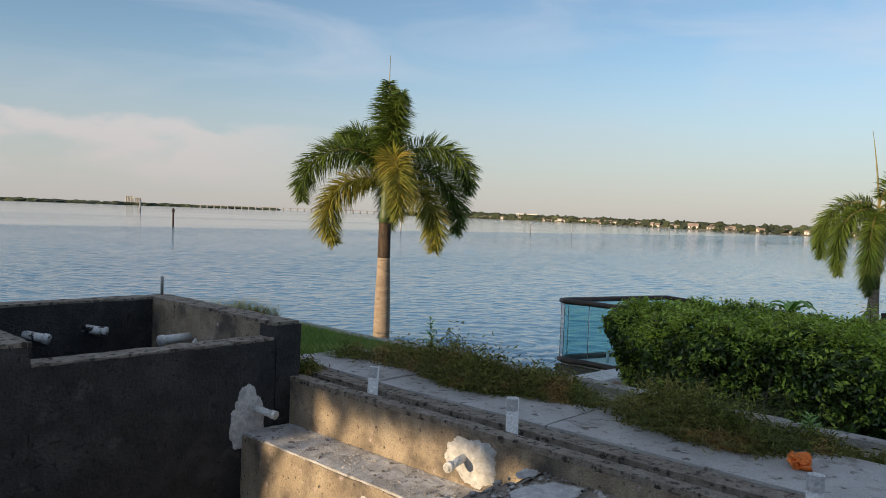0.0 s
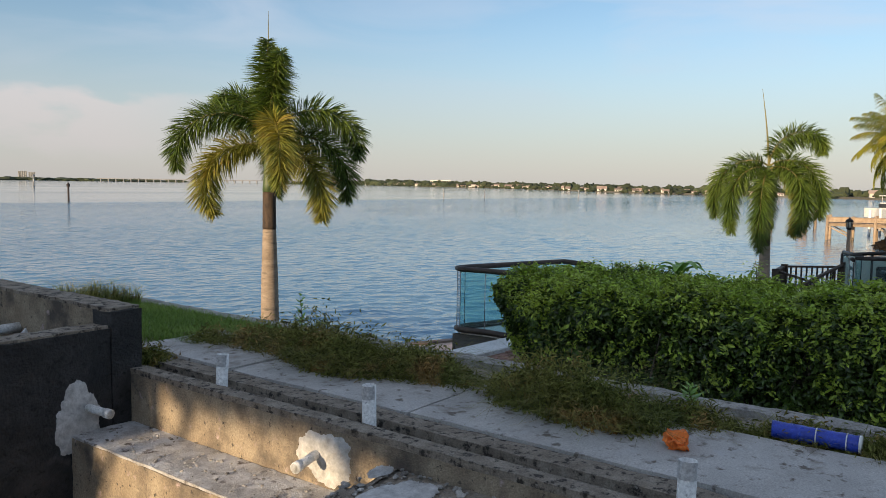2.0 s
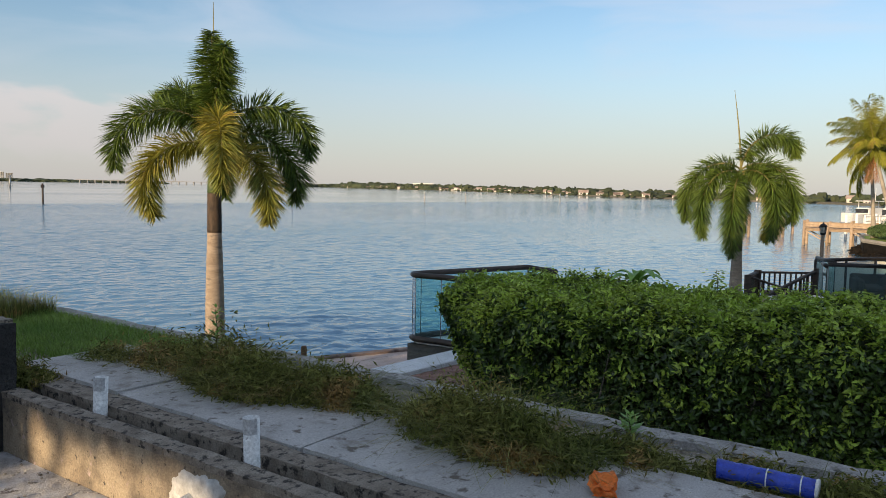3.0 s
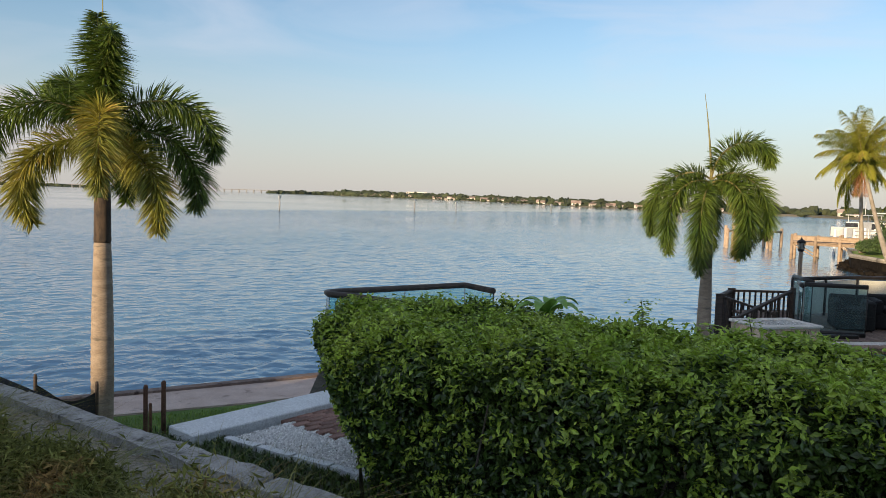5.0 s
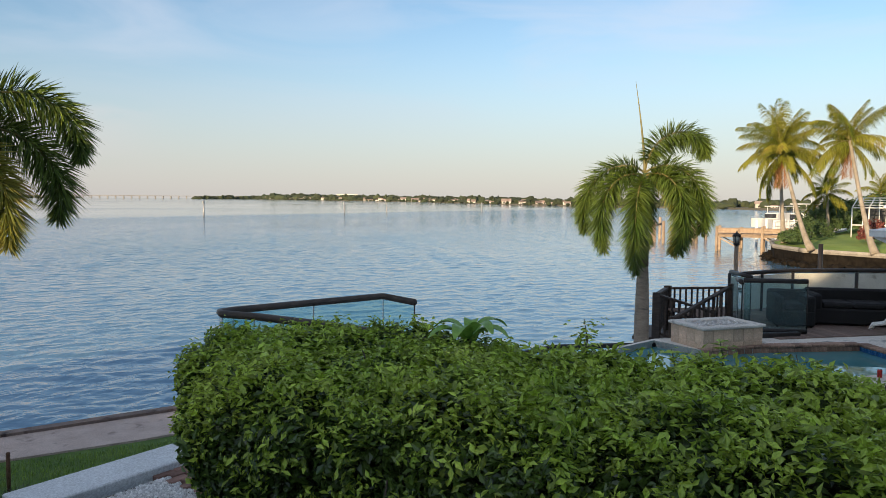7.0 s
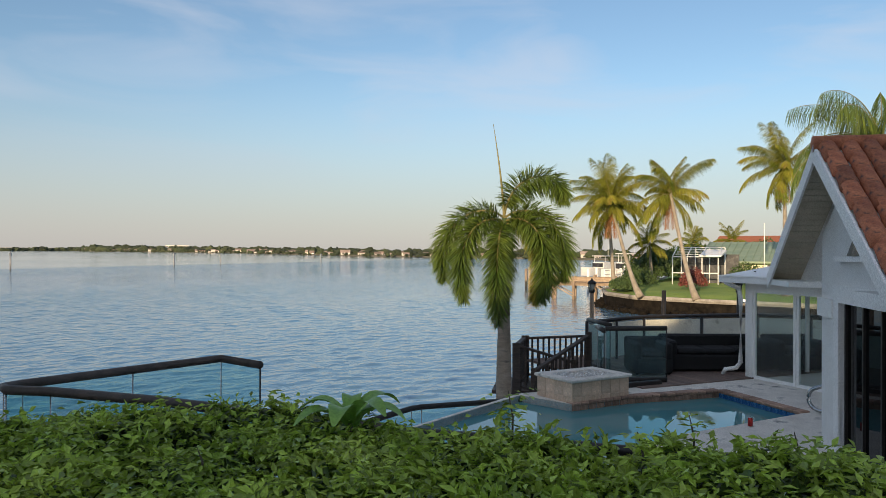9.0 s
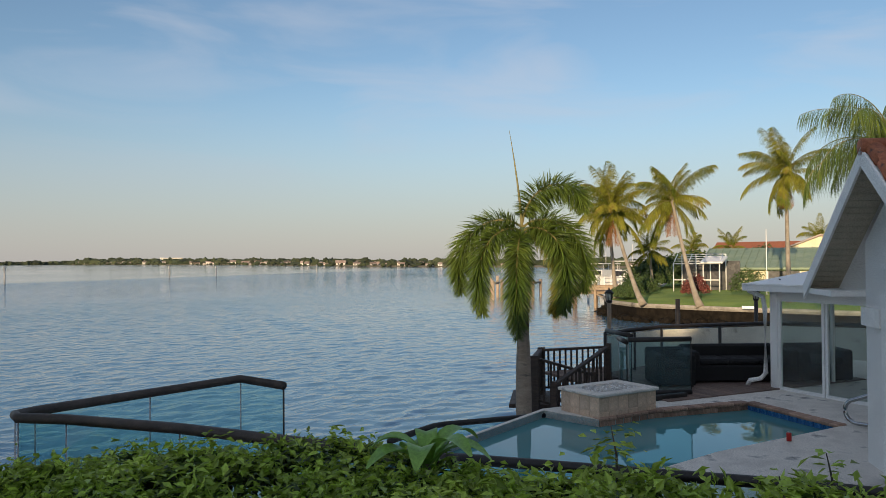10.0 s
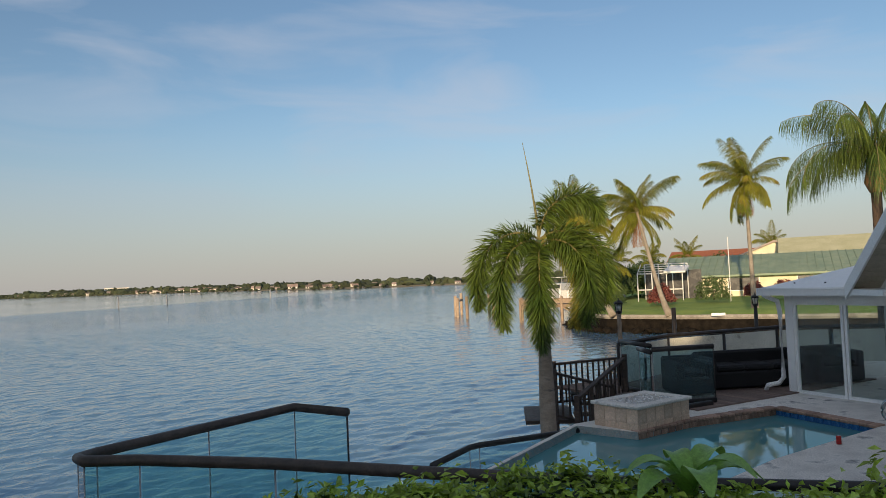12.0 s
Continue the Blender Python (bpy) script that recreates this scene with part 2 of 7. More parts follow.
TWIG = material("twig_bark", (0.07, 0.055, 0.04), (0.14, 0.115, 0.085), 20, 0.9, bump=0.3)
FROND_GREEN = material("frond_green", (0.050, 0.095, 0.014), (0.135, 0.185, 0.028), 1.3, 0.42, bump=0, translucent=0.14, by_island=0.5, spec=0.35)
FROND_GOLD = material("frond_yellowing", (0.17, 0.20, 0.03), (0.33, 0.285, 0.045), 1.6, 0.5, bump=0, translucent=0.25, by_island=0.4,
                      spots=((0.27, 0.15, 0.035), 0.60, 0.72, 2.5))
COCO_LEAF = material("coconut_leaf", (0.10, 0.145, 0.018), (0.34, 0.31, 0.04), 0.6, 0.55, spec=0.2, bump=0, translucent=0.22, by_island=0.35,
                     spots=((0.25, 0.17, 0.04), 0.56, 0.68, 0.5))
RACHIS = material("frond_stem", (0.14, 0.13, 0.04), (0.24, 0.20, 0.07), 4, 0.5, bump=0.05)
PALM_BARK = material("pale_palm_bark", (0.25, 0.19, 0.14), (0.38, 0.30, 0.23), 5, 0.85, bump=0.3, bump_scale=40, stretch=(1, 1, 3),
                     spots=((0.13, 0.11, 0.09), 0.58, 0.72, 4))
PALM_DARK = material("old_leaf_sheath", (0.035, 0.024, 0.018), (0.10, 0.065, 0.042), 6, 0.7, bump=0.3, stretch=(3, 3, 1))
CROWN_SHAFT = material("green_crownshaft", (0.05, 0.085, 0.03), (0.10, 0.13, 0.05), 5, 0.45, bump=0.1, stretch=(3, 3, 1))
COCO_BARK = material("coconut_bark", (0.24, 0.20, 0.15), (0.36, 0.31, 0.25), 3, 0.9, bump=0.3)
DEAD_FROND = material("hanging_dead_frond", (0.30, 0.13, 0.05), (0.45, 0.23, 0.09), 2, 0.8, bump=0.1, by_island=0.3)
BAY = water_material("bay_water", (0.11, 0.225, 0.33), [(1.1, 1.9, 0.6, 0.42, 0.21), (4.5, 6.5, 0.3, 0.5, 0.02)], 1.0, 0.04, 0.09)
POOL_WATER = water_material("pool_water", (0.085, 0.25, 0.27), [(1.2, 1.6, 0.2, 0.10, 0.02)], 1.0, 0.01)
GLASS_RAIL = glass_material("railing_glass", (0.56, 0.80, 0.83), 0.01, 0.94)
GLASS_CLEAR = glass_material("door_glass", (0.80, 0.86, 0.85), 0.01, 0.96)
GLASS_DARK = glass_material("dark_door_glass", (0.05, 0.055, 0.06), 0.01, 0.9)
HAZED = material("salt_hazed_panel", (0.58, 0.57, 0.48), (0.72, 0.70, 0.60), 2, 0.4, bump=0.03, spots=((0.25, 0.22, 0.16), 0.60, 0.75, 5))
BRONZE = material("dark_bronze_rail", (0.018, 0.015, 0.014), (0.035, 0.03, 0.027), 8, 0.38, metal=0.3, bump=0.05)
BRONZE_WORN = material("weathered_bronze_rail", (0.035, 0.027, 0.022), (0.075, 0.055, 0.044), 8, 0.45, metal=0.2, bump=0.1)
WHITE_PAINT = material("white_paint", (0.86, 0.84, 0.81), (0.91, 0.895, 0.87), 4, 0.5, bump=0.06)
STUCCO = material("white_stucco", (0.82, 0.80, 0.77), (0.88, 0.865, 0.84), 3, 0.9, bump=0.3, bump_scale=120)
SOFFIT = material("beige_soffit_boards", (0.42, 0.37, 0.28), (0.52, 0.46, 0.36), 5, 0.7, bump=0.1)
CLAY = material("clay_roof_tile", (0.26, 0.075, 0.035), (0.42, 0.15, 0.07), 9, 0.7, bump=0.2, by_object=0.35, spots=((0.10, 0.05, 0.04), 0.58, 0.72, 12))
DECK_STONE = material("grey_paver_deck", (0.621, 0.567, 0.505), (0.823, 0.76, 0.683), 3, 0.75, bump=0.2, bump_scale=50, spots=((0.16, 0.15, 0.14), 0.58, 0.72, 3))
COPING = material("brick_coping", (0.26, 0.15, 0.105), (0.42, 0.27, 0.20), 14, 0.8, bump=0.2, by_object=0.3)
TRAVERTINE = material("travertine_tile", (0.55, 0.37, 0.25), (0.72, 0.54, 0.40), 7, 0.6, bump=0.15, by_object=0.16)
TILE_BLUE = material("blue_waterline_tile", (0.02, 0.10, 0.28), (0.04, 0.17, 0.40), 20, 0.2, bump=0.02)
POOL_SHELL = material("pool_plaster", (0.35, 0.52, 0.56), (0.45, 0.62, 0.66), 3, 0.7, bump=0.05)
DECK_WOOD = material("weathered_deck_wood", (0.14, 0.091, 0.07), (0.252, 0.175, 0.14), 4, 0.75, bump=0.25, stretch=(1, 8, 1), by_object=0.25)
DARK_WOOD = material("dark_stained_wood", (0.035, 0.022, 0.016), (0.075, 0.05, 0.037), 5, 0.6, bump=0.2, stretch=(1, 1, 5), by_object=0.2)
PILE_WOOD = material("dock_timber", (0.30, 0.21, 0.14), (0.46, 0.35, 0.25), 4, 0.85, bump=0.3, by_object=0.25)
WICKER_AND_ROOM = material("black_wicker_and_dark_room", (0.0128, 0.0124, 0.0128), (0.032, 0.031, 0.032), 40, 0.7, spec=0.2, bump=0.4, bump_scale=160)
GRAVEL = material("white_gravel", (0.60, 0.59, 0.57), (0.82, 0.81, 0.79), 30, 0.85, bump=0.1, by_island=0.3)
PINK_WALK = material("pinkish_concrete_walk", (0.46, 0.351, 0.299), (0.609, 0.489, 0.431), 2.5, 0.85, bump=0.25, spots=((0.18, 0.14, 0.12), 0.58, 0.74, 3))
SMOOTH_SLAB = material("pale_smooth_slab", (0.60, 0.62, 0.63), (0.70, 0.72, 0.73), 2, 0.7, bump=0.1)
PAVER = material("red_paver", (0.20, 0.11, 0.085), (0.32, 0.19, 0.15), 10, 0.85, bump=0.25, by_object=0.3)
ORANGE = material("orange_foam_scrap", (0.75, 0.16, 0.02), (0.88, 0.24, 0.04), 14, 0.7, bump=0.3)
BLUE_FILM = material("blue_plastic_roll", (0.012, 0.035, 0.30), (0.03, 0.07, 0.48), 10, 0.25, bump=0.1)
SEAWALL_EDGE = material("worn_seawall_cap", (0.15, 0.11, 0.095), (0.27, 0.205, 0.175), 3, 0.9, bump=0.3, spots=((0.06, 0.04, 0.035), 0.55, 0.68, 5))
SILT = material("black_silt_cloth", (0.012, 0.012, 0.013), (0.03, 0.03, 0.032), 20, 0.7, bump=0.3, bump_scale=200)
STEEL = material("polished_steel", (0.35, 0.36, 0.38), (0.45, 0.46, 0.48), 9, 0.15, metal=1.0, bump=0)
GALV = material("galvanised_pipe", (0.30, 0.30, 0.30), (0.42, 0.41, 0.40), 12, 0.45, metal=0.7)
RUST = material("rusty_stake", (0.10, 0.05, 0.03), (0.20, 0.10, 0.06), 14, 0.85, bump=0.3)
RED_CAN = material("red_can", (0.40, 0.02, 0.02), (0.5, 0.04, 0.03), 20, 0.3, metal=0.4, bump=0)
# near black: carries the far seawall's shade as well as the wet rocks
ROCK_AND_SHADE = material("wet_rock_and_shade", (0.006, 0.005, 0.004), (0.020, 0.016, 0.012), 3, 0.8, bump=0.4, bump_scale=8, spec=0.1)
SEAWALL = material("pale_seawall", (0.26, 0.23, 0.19), (0.40, 0.36, 0.30), 1.2, 0.9, bump=0.3, bump_scale=10, spots=((0.08, 0.07, 0.055), 0.52, 0.7, 0.8))
FAR_LAWN = material("clipped_lawn", (0.17, 0.27, 0.040), (0.28, 0.36, 0.065), 0.5, 0.95, bump=0.4, bump_scale=20)
FAR_TREE = material("far_trees", (0.029, 0.0435, 0.0207), (0.0621, 0.0725, 0.0331), 0.05, 0.95, bump=0, by_island=0.4)
FAR_LAND = material("far_land", (0.10, 0.09, 0.06), (0.17, 0.15, 0.11), 0.02, 0.95, bump=0)
FAR_WALL = material("far_house_wall", (0.72, 0.66, 0.56), (0.86, 0.81, 0.72), 0.2, 0.9, bump=0, by_object=0.25)
FAR_ROOF = material("far_house_roof", (0.26, 0.17, 0.13), (0.42, 0.36, 0.32), 0.1, 0.9, bump=0, by_object=0.4)
WINDOW_DARK = material("dark_window", (0.02, 0.022, 0.025), (0.05, 0.05, 0.055), 1, 0.2, bump=0)
YELLOW_WALL = material("cream_house_wall", (0.744, 0.672, 0.48), (0.84, 0.768, 0.576), 0.8, 0.9, bump=0.1)
GREEN_METAL = material("green_metal_roof", (0.20, 0.28, 0.19), (0.30, 0.36, 0.24), 0.8, 0.55, metal=0.0, bump=0.05)
PALE_ROOF = material("pale_yellow_roof", (0.48, 0.46, 0.26), (0.58, 0.55, 0.34), 0.8, 0.6, bump=0.05)
BUSH = material("bush_leaf", (0.039, 0.078, 0.0195), (0.0975, 0.143, 0.039), 0.5, 0.6, bump=0, by_island=0.4, translucent=0.15)
BUSH_RED = material("red_bush_leaf", (0.12, 0.03, 0.025), (0.22, 0.06, 0.045), 0.5, 0.6, bump=0, by_island=0.4)
BRIDGE_GREY = material("bridge_concrete", (0.24, 0.23, 0.22), (0.34, 0.33, 0.31), 0.02, 0.9, bump=0)
BOAT_WHITE = material("boat_gelcoat", (0.68, 0.66, 0.62), (0.78, 0.76, 0.72), 0.8, 0.3, bump=0)
HOUSE_WALL = material("house_render", (0.50, 0.47, 0.42), (0.62, 0.58, 0.52), 1.5, 0.9, bump=0.2)


# ---- mesh helpers ----
def mesh_of(name, verts, faces, mats, smooth=False, indices=None):
    me = bpy.data.meshes.new(name)
    me.from_pydata([tuple(v) for v in verts], [], [tuple(f) for f in faces])
    for m in (mats if isinstance(mats, (list, tuple)) else [mats]):
        me.materials.append(m)
    if indices is not None:
        me.polygons.foreach_set("material_index", np.asarray(indices, dtype=np.int32))
    if smooth:
        me.polygons.foreach_set("use_smooth", np.ones(len(me.polygons), dtype=bool))
    me.update()
    return me


def from_bm(name, bm, mat, smooth=False):
    me = bpy.data.meshes.new(name)
    bm.normal_update()
    bm.to_mesh(me)
    bm.free()
    me.materials.append(mat)
    if smooth:
        me.polygons.foreach_set("use_smooth", np.ones(len(me.polygons), dtype=bool))
    return me


def thing(name, m, label, category, group="", kind=""):
    ob = new(name)
    ob.empty_display_size = 0.1
    ob.matrix_world = m
    return tagged(ob, label, category, group, kind)


def part(name, data, parent, label="", m=None):
    ob = new(name, data)
    ob.parent = parent
    if m is not None:
        ob.matrix_basis = m
    return tagged(ob, label) if label else ob


def solid(name, data, label, category="", kind="", group="", m=None):
    ob = new(name, data)
    if m is not None:
        ob.matrix_world = m
    return tagged(ob, label, category, group, kind)


def box(x0, x1, y0, y1, z0, z1, bevel=0.0, bm=None, m=None):
    own = bm is None
    bm = bm or bmesh.new()
    r = bmesh.ops.create_cube(bm, size=1.0)
    mat = Matrix.Translation(((x0 + x1) / 2, (y0 + y1) / 2, (z0 + z1) / 2)) @ Matrix.Diagonal((x1 - x0, y1 - y0, z1 - z0, 1))
    if m is not None:
        mat = m @ mat
    bmesh.ops.transform(bm, matrix=mat, verts=r["verts"])
    if bevel:
        edges = list({e for v in r["verts"] for e in v.link_edges})
        bmesh.ops.bevel(bm, geom=edges, offset=bevel, segments=1 if own else 1, affect="EDGES", profile=0.5)
    return bm


def rough_box(x0, x1, y0, y1, z0, z1, step=0.08, amp=0.008, freq=6.0):
    """A box cut into cells and worn by noise, so that its edges chip and its faces wander."""
    bm = box(x0, x1, y0, y1, z0, z1)
    for axis, lo, hi in ((0, x0, x1), (1, y0, y1), (2, z0, z1)):
        n = min(int((hi - lo) / step), 70)
        for i in range(1, n + 1):
            co, no = [0, 0, 0], [0, 0, 0]
            co[axis], no[axis] = lo + (hi - lo) * i / (n + 1), 1
            bmesh.ops.bisect_plane(bm, geom=bm.verts[:] + bm.edges[:] + bm.faces[:], plane_co=co, plane_no=no)
    for v in bm.verts:
        q = v.co * freq
        d = noise.noise_vector(q) * amp + noise.noise_vector(q * 3.1) * amp * 0.6
        edge = sum(abs(c - l) < 1e-4 or abs(c - h) < 1e-4 for c, l, h in zip(v.co, (x0, y0, z0), (x1, y1, z1)))
        if edge >= 2:
            c = Vector(((x0 + x1) / 2, (y0 + y1) / 2, (z0 + z1) / 2))
            d += (c - v.co).normalized() * amp * (0.9 + 1.4 * abs(noise.noise(q * 1.7)))
        v.co += d
    return bm


def tube(points, radius, sides=10, cap=True):
    """A round bar along points; radius a number or one a point."""
    pts = [Vector(p) for p in points]
    radii = list(radius) if hasattr(radius, "__len__") else [radius] * len(pts)
    verts, faces = [], []
    up = Vector((0, 0, 1))
    for i, p in enumerate(pts):
        a, b = pts[max(i - 1, 0)], pts[min(i + 1, len(pts) - 1)]
        t = (b - a).normalized()
        side = t.cross(up)
        if side.length < 1e-3:
            side = t.cross(Vector((0, 1, 0)))
        side.normalize()
        oth = side.cross(t)
        for k in range(sides):
            an = 2 * math.pi * k / sides
            verts.append(p + (side * math.cos(an) + oth * math.sin(an)) * radii[i])
    for i in range(len(pts) - 1):
        for k in range(sides):
            a, b = i * sides + k, i * sides + (k + 1) % sides
            faces.append((a, b, b + sides, a + sides))
    if cap:
        faces.append(tuple(range(sides - 1, -1, -1)))
        faces.append(tuple(range((len(pts) - 1) * sides, len(pts) * sides)))
    return verts, faces


def tube_mesh(name, points, radius, mat, sides=10):
    return mesh_of(name, *tube(points, radius, sides), mat, smooth=True)


def merge(pieces):
    verts, faces = [], []
    for v, f in pieces:
        o = len(verts)
        verts += list(v)
        faces += [tuple(i + o for i in q) for q in f]
    return verts, faces


def blades(rng, roots, height, width, lean, segs=3):
    """Thin bent strips rooted at roots (n x 3): grass, weeds. Returns verts, faces."""
    n = len(roots)
    az = rng.uniform(0, 2 * np.pi, n)
    h = height * rng.uniform(0.45, 1.2, n)
    ln = lean * rng.uniform(0.2, 1.5, n) * h
    w = width * rng.uniform(0.6, 1.3, n)
    dx, dy = np.cos(az), np.sin(az)
    px_, py_ = -dy, dx
    V = []
    for s in range(segs + 1):
        t = s / segs
        cx, cy = roots[:, 0] + dx * ln * t * t, roots[:, 1] + dy * ln * t * t
        cz = roots[:, 2] + h * (t - 0.25 * lean * t * t)
        ww = w * (1 - t) * 0.5 + 0.0004
        V.append(np.stack([cx - px_ * ww, cy - py_ * ww, cz], 1))
        V.append(np.stack([cx + px_ * ww, cy + py_ * ww, cz], 1))
    k = 2 * (segs + 1)
    verts = np.stack(V, 1).reshape(-1, 3)
    base = (np.arange(n) * k)[:, None]
    faces = np.concatenate([base + np.array([2 * s, 2 * s + 1, 2 * s + 3, 2 * s + 2]) for s in range(segs)], 0)
    return verts, faces


def leaf_cloud(rng, pos, normal, size, spread=0.9, ratio=0.5):
    """Folded, pointed leaves at pos, facing about their normals. Returns verts, faces (two triangles pairs a leaf)."""
    n = len(pos)
    d = normal + rng.normal(0, spread, (n, 3))
    d /= np.linalg.norm(d, axis=1)[:, None] + 1e-9
    r = rng.normal(0, 1, (n, 3))
    a = np.cross(d, r)
    a /= np.linalg.norm(a, axis=1)[:, None] + 1e-9
    b = np.cross(d, a)
    s = (size * rng.uniform(0.6, 1.3, n))[:, None]
    tip, tail = pos + a * s, pos - a * s * 0.9
    l = pos + b * s * ratio + d * s * 0.22
    r_ = pos - b * s * ratio + d * s * 0.22
    verts = np.stack([tail, l, tip, r_], 1).reshape(-1, 3)
    base = (np.arange(n) * 4)[:, None]
    faces = np.concatenate([base + np.array([0, 1, 2]), base + np.array([0, 2, 3])], 0)
    return verts, faces


def sheet(pts, z, thickness=0.0):
    """A flat polygon, or a slab of that thickness under z."""
    n = len(pts)
    verts = [(x, y, z) for x, y in pts]
    faces = [tuple(range(n))]
    if thickness:
        verts += [(x, y, z - thickness) for x, y in pts]
        faces += [tuple(range(2 * n - 1, n - 1, -1))]
        faces += [(i, i + n, (i + 1) % n + n, (i + 1) % n) for i in range(n)]
    return verts, faces


def closed(verts, faces):
    """A bmesh of these with its faces turned outwards."""
    bm = bmesh.new()
    vs = [bm.verts.new(v) for v in verts]
    for f in faces:
        bm.faces.new([vs[i] for i in f])
    bmesh.ops.recalc_face_normals(bm, faces=bm.faces[:])
    return bm


# ---- the building site: pool shell, rims and slabs, in its own frame ----
# x outwards across the pool wall, y along it towards the bay, z = 0 on the pool's rim
SITE = pose(3.22, 6.0, 0, 0, 0, 11.3)
rng = np.random.default_rng(7)


def on_site(x, y, z=0.0):
    return SITE @ Vector((x, y, z))


def build_site():
    S = SITE
    # ground under the slabs and behind the walls: a worn sheet from the pool's rim to the boundary curb
    def ground(name, x0, x1, y0, y1, z, mat, label, step=0.16, amp=0.02):
        nx, ny = max(2, int((x1 - x0) / step)), max(2, int((y1 - y0) / step))
        vs, fs = [], []
        for j in range(ny + 1):
            for i in range(nx + 1):
                x, y = x0 + (x1 - x0) * i / nx, y0 + (y1 - y0) * j / ny
                vs.append((x, y, z + amp * noise.noise(Vector((x * 2.2, y * 2.2, 3))) + amp * 0.6 * noise.noise(Vector((x * 7, y * 7, 9)))))
        for j in range(ny):
            for i in range(nx):
                a = j * (nx + 1) + i
                fs.append((a, a + 1, a + nx + 2, a + nx + 1))
        return solid(name, mesh_of(name, vs, fs, mat, True), label, "ground", "structure", m=S)

    ground("ground", 0.44, 1.84, -14, 2.95, -0.035, DIRT, "sandy dirt with pebbles beside the concrete curb")
    ground("ground_fill", -16, -0.005, -16, -2.74, -0.14, DIRT, "trodden fill of dirt and rubble beside the pool shell", 0.25, 0.03)
    ground("ground_back", 0.12, 0.44, -0.02, 2.95, -0.05, DIRT, "strip of dirt along the raised spa wall")
    # crumbling edge of the fill, down onto the pool step
    vs, fs, nx, ny = [], [], 60, 12
    for j in range(ny + 1):
        for i in range(nx + 1):
            x, t = -3.0 + 2.995 * i / nx, j / ny
            y = -2.78 + (0.22 + 0.26 * min(1, -x / 0.9)) * t + 0.05 * noise.noise(Vector((x * 5, t * 3, 1)))
            vs.append((x, y, -0.135 - 0.30 * t * t + 0.035 * noise.noise(Vector((x * 9, y * 9, 4))) + 0.02 * noise.noise(Vector((x * 25, y * 25, 7)))))
    for j in range(ny):
        for i in range(nx):
            a = j * (nx + 1) + i
            fs.append((a, a + 1, a + nx + 2, a + nx + 1))
    solid("ground_fill_edge", mesh_of("ground_fill_edge", vs, fs, RIM, True), "crumbling dark edge of the dirt fill", "ground", "structure", m=S)
    # pool shell
    solid("wall_pool", from_bm("wall_pool", rough_box(0.0, 0.105, -9.0, -0.115, -1.45, 0.0, 0.10, 0.007), SHELL),
          "weathered concrete pool wall with a rough rim", "wall", "structure", m=S)
    solid("wall_pool_rim", from_bm("wall_pool_rim", rough_box(-0.006, 0.111, -9.0, -0.12, -0.03, 0.012, 0.05, 0.007, 9), RIM),
          "rough dark concrete rim along the pool wall", "rim", "structure", m=S)
    solid("floor_pool", from_bm("floor_pool", rough_box(-14, 0.0, -3.4, -0.1, -1.6, -1.45, 0.3, 0.01), SHELL_TOP),
          "dusty unfinished concrete pool floor", "floor", "structure", m=S)
    bench = thing("pool_step", S, "unfinished concrete pool step strewn with plaster dust", "step", kind="structure")
    part("step_body", from_bm("step_body", rough_box(-0.46, 0.004, -2.75, -0.11, -1.46, -0.405, 0.08, 0.007), SHELL), bench)
    part("step_top", from_bm("step_top", rough_box(-0.455, 0.0, -2.75, -0.112, -0.412, -0.392, 0.06, 0.006, 10), SHELL_TOP), bench, "dusty whitened step top")
    part("return_hole", tube_mesh("return_hole", [(-0.485, -1.60, -0.57), (-0.40, -1.60, -0.57)], 0.035, RUST), bench, "rusty round pipe stub")
    # drain trench, outer beam and slabs
    solid("trench_floor", from_bm("trench_floor", rough_box(0.10, 0.27, -9, -0.02, -0.32, -0.20, 0.2, 0.01), DIRT), "dark narrow trench between the pool wall and the beam",
          "trench", "structure", m=S)
    solid("beam", from_bm("beam", rough_box(0.265, 0.43, -9, 0.1, -0.32, 0.0, 0.06, 0.009, 8), RIM), "rough concrete beam along the trench", "beam", "structure", m=S)
    for i, (y0, y1, tilt) in enumerate(((-9.0, -5.32, 0), (-5.312, -2.45, 0.004), (-2.442, -0.75, 0.0), (-0.742, 0.55, 0.010))):
        bm = rough_box(0.435, 1.28 + 0.05 * (i % 2), y0, y1, -0.12, 0.012 + tilt, 0.14, 0.006, 4)
        solid("pavement_slab", from_bm("pavement_slab", bm, SLAB), "grey rough concrete slab beside the trench", "slab", "structure", m=S)
    curb = thing("boundary_curb", S, "old chipped concrete curb on top of the boundary wall", "curb", kind="structure")
    for i, (y0, y1) in enumerate(((-12, -7.5), (-7.48, -5.05), (-5.03, -2.6), (-2.58, -0.2), (-0.18, 2.95))):
        part("curb_stone", from_bm("curb_stone", rough_box(1.83, 2.0, y0, y1, -0.14, 0.012 + 0.008 * (i % 2), 0.08, 0.012, 7), CURB), curb)
    part("retaining_wall", from_bm("retaining_wall", rough_box(1.86, 1.985, -12, 2.95, -2.6, -0.13, 0.35, 0.006), CURB), curb)
    part("end_curb", from_bm("end_curb", rough_box(-6, 1.99, 2.955, 3.1, -2.9, 0.02, 0.12, 0.012, 7), CURB), curb)

    # raised spa box
    spa = thing("spa_shell", S, "raised unfinished spa box of concrete with a black coat", "spa", kind="structure")
    part("front_wall", from_bm("front_wall", rough_box(-2.06, -0.14, -0.11, 0.10, -1.5, 0.335, 0.08, 0.007), BLACK_COAT), spa, "black coated concrete spa wall")
